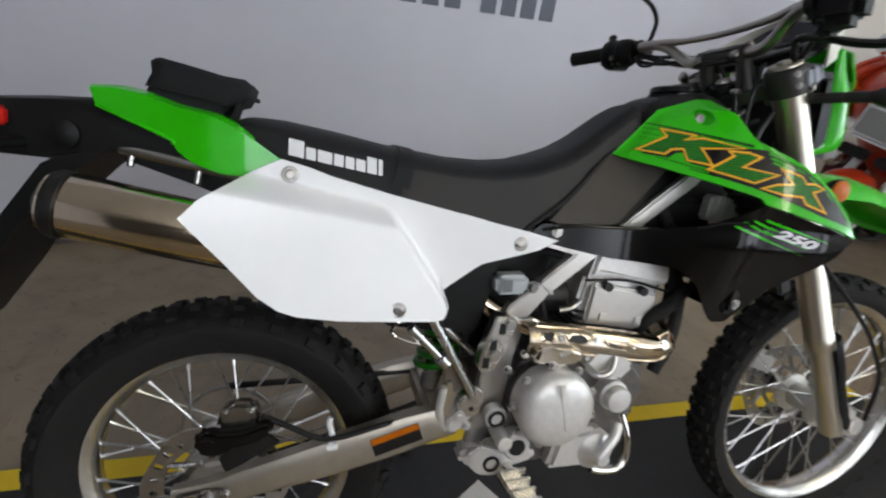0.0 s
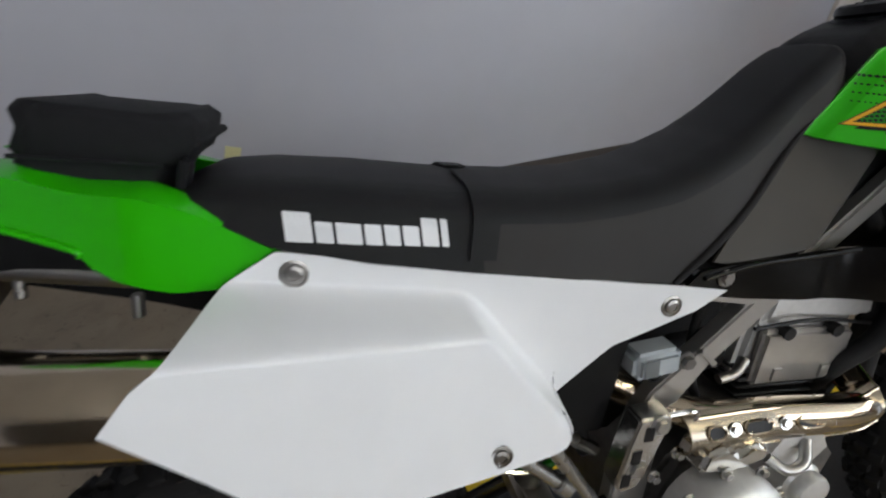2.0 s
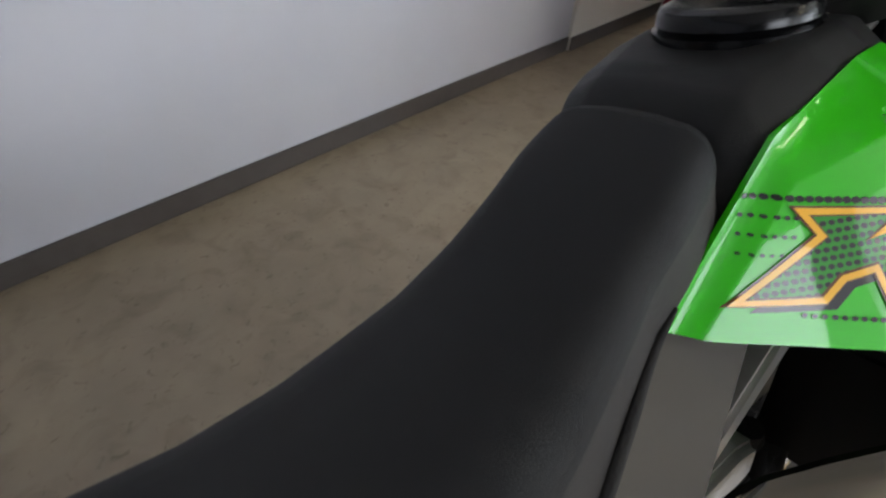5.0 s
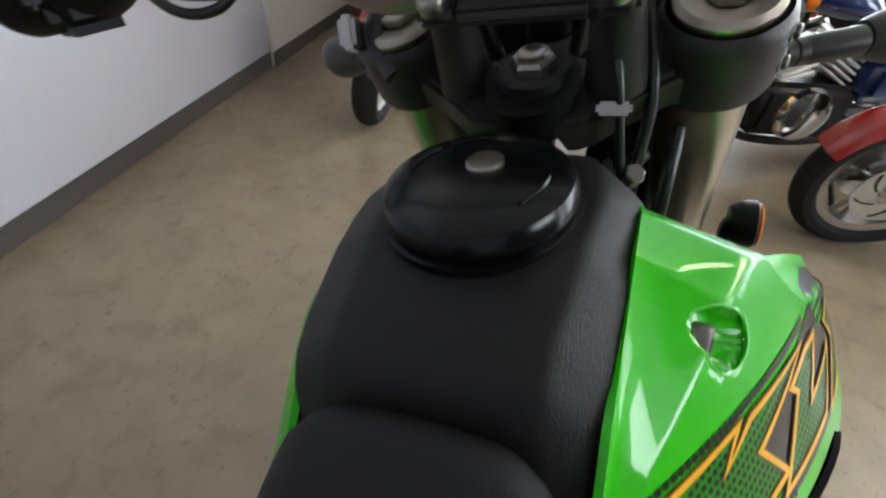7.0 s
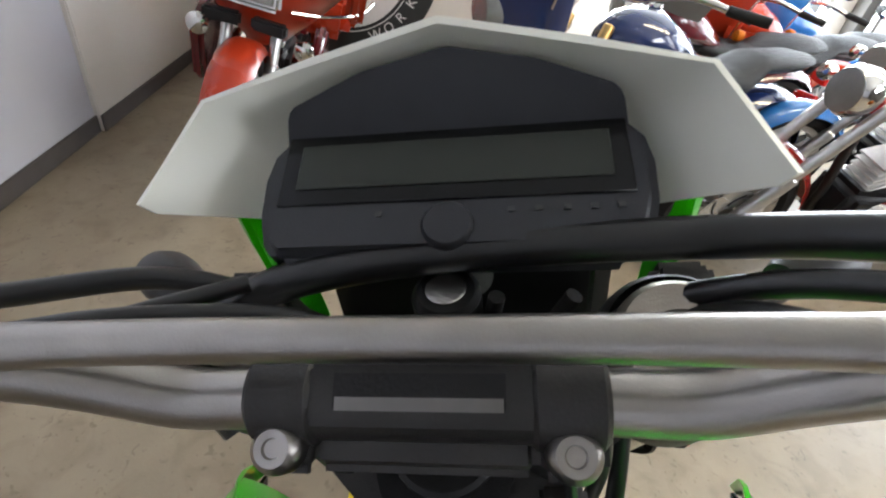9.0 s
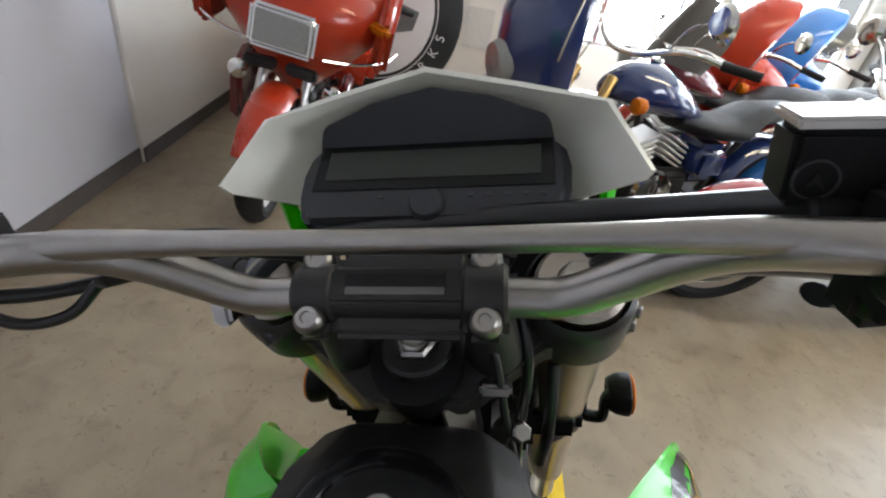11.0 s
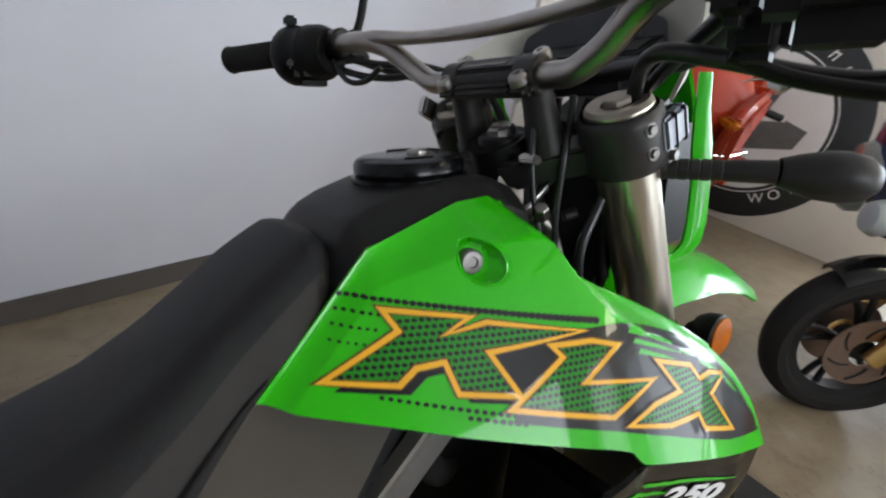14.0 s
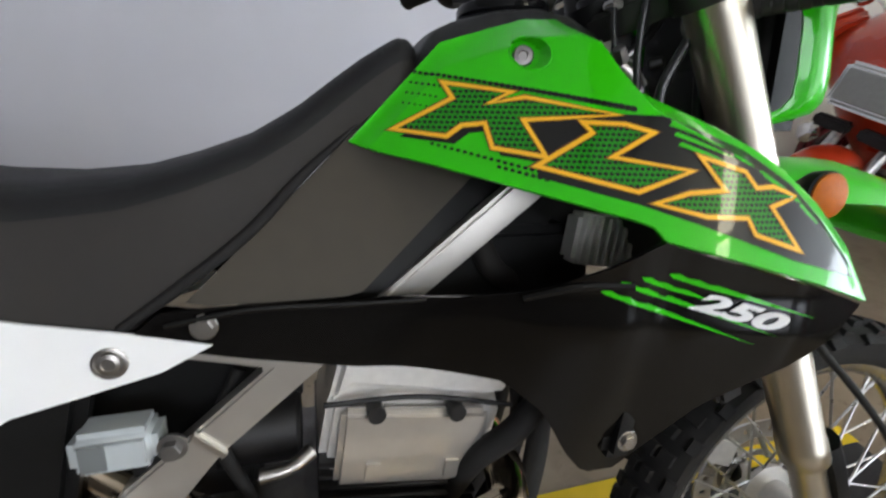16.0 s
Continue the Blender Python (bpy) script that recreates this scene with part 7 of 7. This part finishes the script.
        part("saddlebag", box((0.5, 0.72, 0.3), (-0.05, 0, 0.55), bev=0.07, seg=4), paint, ob)
        part("top_box", box((0.36, 0.5, 0.3), (-0.22, 0, 1.02), bev=0.07, seg=4), paint, ob)
    elif style == "fairing":
        rings = []
        table = ((0.72, 1.22, 0.10, 0.06), (0.84, 1.28, 0.18, 0.09), (0.98, 1.31, 0.22, 0.11), (1.12, 1.31, 0.225, 0.105), (1.26, 1.28, 0.20, 0.08), (1.36, 1.24, 0.15, 0.045), (1.40, 1.22, 0.10, 0.02)) if fx else None
        for z, x0, w, d in table or ((0.74, 1.22, 0.12, 0.06), (0.84, 1.28, 0.18, 0.10), (0.96, 1.31, 0.21, 0.13), (1.08, 1.29, 0.21, 0.125), (1.20, 1.23, 0.20, 0.11), (1.29, 1.16, 0.165, 0.08), (1.345, 1.12, 0.11, 0.05), (1.36, 1.10, 0.05, 0.02)):
            ring = []
            for k in range(22):
                a = 2 * math.pi * k / 22
                c, sn = math.cos(a), math.sin(a)
                ring.append((x0 + fx + d * c - 0.10 * abs(sn) ** 2, w * sn, z))
            rings.append(ring)
        F = part("fairing", loft(rings), paint, ob, "smooth painted nose fairing", 50)
        part("headlight", lathe([(0, 0.03), (0.07, 0.018), (0.085, -0.01), (0.08, -0.05), (0, -0.06)], (1.42 + fx, 0, 0.93), (2.4 + fx, 0, 0.80), 28), GLASSW, F, "round headlight")
        tr = [(1.31 - 0.10 * 0.6, 0.19, 0.82), (1.27, 0.235, 0.95), (1.22, 0.225, 1.08), (1.14, 0.18, 1.2)]
        for s in ((-1, 1) if fx else ()):
            loop = [(1.27 + fx + 0.05 * math.cos(2 * math.pi * k / 24) - 0.03 * math.sin(2 * math.pi * k / 24) - 0.06, s * (0.222 - 0.05 * abs(math.sin(2 * math.pi * k / 24)) ** 3), 1.10 + 0.15 * math.sin(2 * math.pi * k / 24)) for k in range(25)]
            part("pinstripe", tube(loop, 0.004, 6, 1), CHAMP, F, "silver pinstripe")
            part("fog_lamp", lathe([(0, 0.03), (0.05, 0.018), (0.062, -0.01), (0.05, -0.05), (0, -0.06)], (1.36 + fx, s * 0.15, 0.80), (2.36 + fx, s * 0.35, 0.78), 24), CLOUDY, F, "pale round lamp")
        for s in (() if fx else (-1, 1)):
            part("chrome_trim", tube([(x + fx - 0.03, s * y * 0.99, z) for x, y, z in tr], 0.006, 8), CHROME, F)
        for s in (() if fx else (-1, 1)):
            part("side_fairing", sheet([(0.82, 0.80), (1.05, 0.86), (1.26 + fx * 0.6, 0.88)], [(0.86, 0.42), (1.05, 0.34), (1.2, 0.50)], lambda x, z: s * (0.20 - 0.1 * max(0, x - 1.05)), 10, 8, 0.006 , (0, -s, 0)), paint, F)
    else:
        part("headlight", lathe([(0, 0.03), (0.08, 0.018), (0.095, -0.01), (0.085, -0.07), (0.04, -0.1), (0, -0.1)], (1.36, 0, 0.90), (2.36, 0, 0.85), 28), CHROME, ob, "chrome headlight")
        part("headlight_glass", lathe([(0, 0.032), (0.078, 0.021), (0.08, 0.012)], (1.36, 0, 0.90), (2.36, 0, 0.85), 28), GLASSW, ob)
    if screen:
        b = bmesh.new()
        prev = None
        z0, z1, w = screen
        for j in range(7):
            f = j / 6
            row = [b.verts.new((1.24 + fx - 0.16 * f - 0.20 * (k / 4) ** 2, w * math.sqrt(1 - 0.88 * f ** 3) * k / 4, z0 + (z1 - z0) * (f - 0.12 * f * (k / 4) ** 2))) for k in range(-4, 5)]
            if prev:
                for k in range(8):
                    b.faces.new((prev[k], row[k], row[k + 1], prev[k + 1]))
            prev = row
        thicken(b, 0.004, (-1, 0, 0))
        part("windscreen", b, SCREEN if style == "tourer" or fx else SMOKED, ob, "windscreen", 60)
    return ob


def placed(front, yaw, lean=-9):
    d = Vector((math.cos(radians(yaw)), math.sin(radians(yaw)), 0))
    p = Vector(front) - d * 1.52
    return pose(p.x, p.y, 0, 0, 0, yaw) @ pose(0, 0, 0, lean, 0, 0)


road_bike("motorcycle", "orange-red touring motorcycle with a wide fairing, parked by the wall", placed((2.76, 1.29, 0), 190), ORP, MAROON, "tourer", screen=(1.1, 1.5, 0.30))
road_bike("motorcycle", "dark blue faired motorcycle with gold fork and brown brake discs", placed((2.88, 0.04, 0), 116, 0), BLUEP, BLUEP, "fairing", DISC, GOLD, DARKM, (1.38, 1.62, 0.16), 0.35, 20)
road_bike("motorcycle", "red cruiser motorcycle with chrome fork and cast wheels", placed((2.83, -0.92, 0), 101), REDP, MAROON, "naked", STEEL, STEEL, BARG)
road_bike("motorcycle", "maroon motorcycle with smoked windscreen in the showroom row", placed((3.95, -0.30, 0), 106), MAROON, REDP, "naked", STEEL, STEEL, CAST, (0.95, 1.30, 0.27))
road_bike("motorcycle", "bright red faired motorcycle in the showroom row", placed((4.45, -0.95, 0), 104), ORP, DARKM, "fairing", STEEL, STEEL, CAST)
road_bike("motorcycle", "blue faired motorcycle near the bright windows", placed((4.9, -1.50, 0), 106), SKYB, SKYB, "fairing", STEEL, STEEL, CAST, (1.10, 1.32, 0.20))
road_bike("motorcycle", "blue and black motorcycle beside the shop windows", placed((3.55, -1.50, 0), 100), SKYB, DARKM, "naked", STEEL, STEEL, CAST, (0.95, 1.3, 0.24))

# round emblem board on the cream partition; its face looks towards -x
SIGN_TURN = pose(0, 0, 0, 0, 0, -90)
SG = thing("round_sign", "round black sign board with pale emblem and lettering bars", "sign", Matrix.Translation((4.86, 1.34, 0.80)) @ pose(0, 0, 0, 0, -90, 0))
part("board", lathe([(0, 0), (0.74, 0), (0.745, 0.006), (0.735, 0.012), (0, 0.012)], (0, 0, 0), (0, 0, 1), 96), SIGNB, SG)
part("pale_disc", lathe([(0, 0.0125), (0.52, 0.0125), (0.52, 0.015), (0, 0.015)], (0, 0, 0), (0, 0, 1), 80), DWHITE, SG, "pale inner disc")
part("thin_ring", lathe([(0.545, 0.0125), (0.553, 0.0125), (0.553, 0.0145), (0.545, 0.0145)], (0, 0, 0), (0, 0, 1), 80, closed=True), DWHITE, SG)
eb = prism([(-0.30, -0.30), (-0.12, 0.36), (0.02, 0.40), (0.10, 0.10), (0.34, 0.16), (0.36, -0.10), (0.10, -0.40)], 0.0, 0.003, 0)
eb.transform(pose(0, 0, 0.0155, 90, 0, 0))
part("emblem", eb, SIGNG, SG, "grey angular emblem")
eb = prism([(-0.06, -0.30), (0.00, -0.28), (0.10, 0.22), (0.05, 0.24)], 0.0, 0.003, 0)
eb.transform(pose(0, 0, 0.019, 90, 0, 0))
part("emblem", eb, DWHITE, SG)
for k, ch in enumerate("WORKS"):
    a = 296 + 12.8 * k
    p = pose(0, 0, 0.0128, 0, 0, 0) @ SIGN_TURN @ pose(0.64 * math.cos(radians(a)), 0.64 * math.sin(radians(a)), 0, 0, 0, a + 90) @ pose(-0.032, 0, 0)
    cu = bpy.data.curves.new("lettering", "FONT")
    cu.body, cu.size, cu.extrude = ch, 0.105, 0.001
    tmp = new("lettering_tmp", cu)
    dg = bpy.context.evaluated_depsgraph_get()
    dg.update()
    me = bpy.data.meshes.new_from_object(tmp.evaluated_get(dg))
    bpy.data.objects.remove(tmp)
    me.materials.clear()
    me.materials.append(DWHITE)
    ob = new("lettering", me)
    ob.parent = SG
    ob.matrix_local = p
for k in range(13):
    a = 32 + 12.9 * k
    for j in (-1, 1):
        b = box((0.062, 0.012, 0.003), (0.625, 0.017 * j, 0.0138), bev=0.0)
        b = box((0.012, 0.026, 0.003), (0.625 + 0.02 * (k % 3 - 1), 0, 0.0138), bev=0.0, bm=b) if j > 0 else b
        b.transform(SIGN_TURN @ pose(0, 0, 0, 0, 0, a))
        part("lettering_bar", b, DWHITE, SG)
pz = box((0.004, 0.22, 0.30), (4.875, 0.46, 0.78))
tagged(part("wall_notice", pz, PAPER), "pale printed notice on the cream partition", "notice")
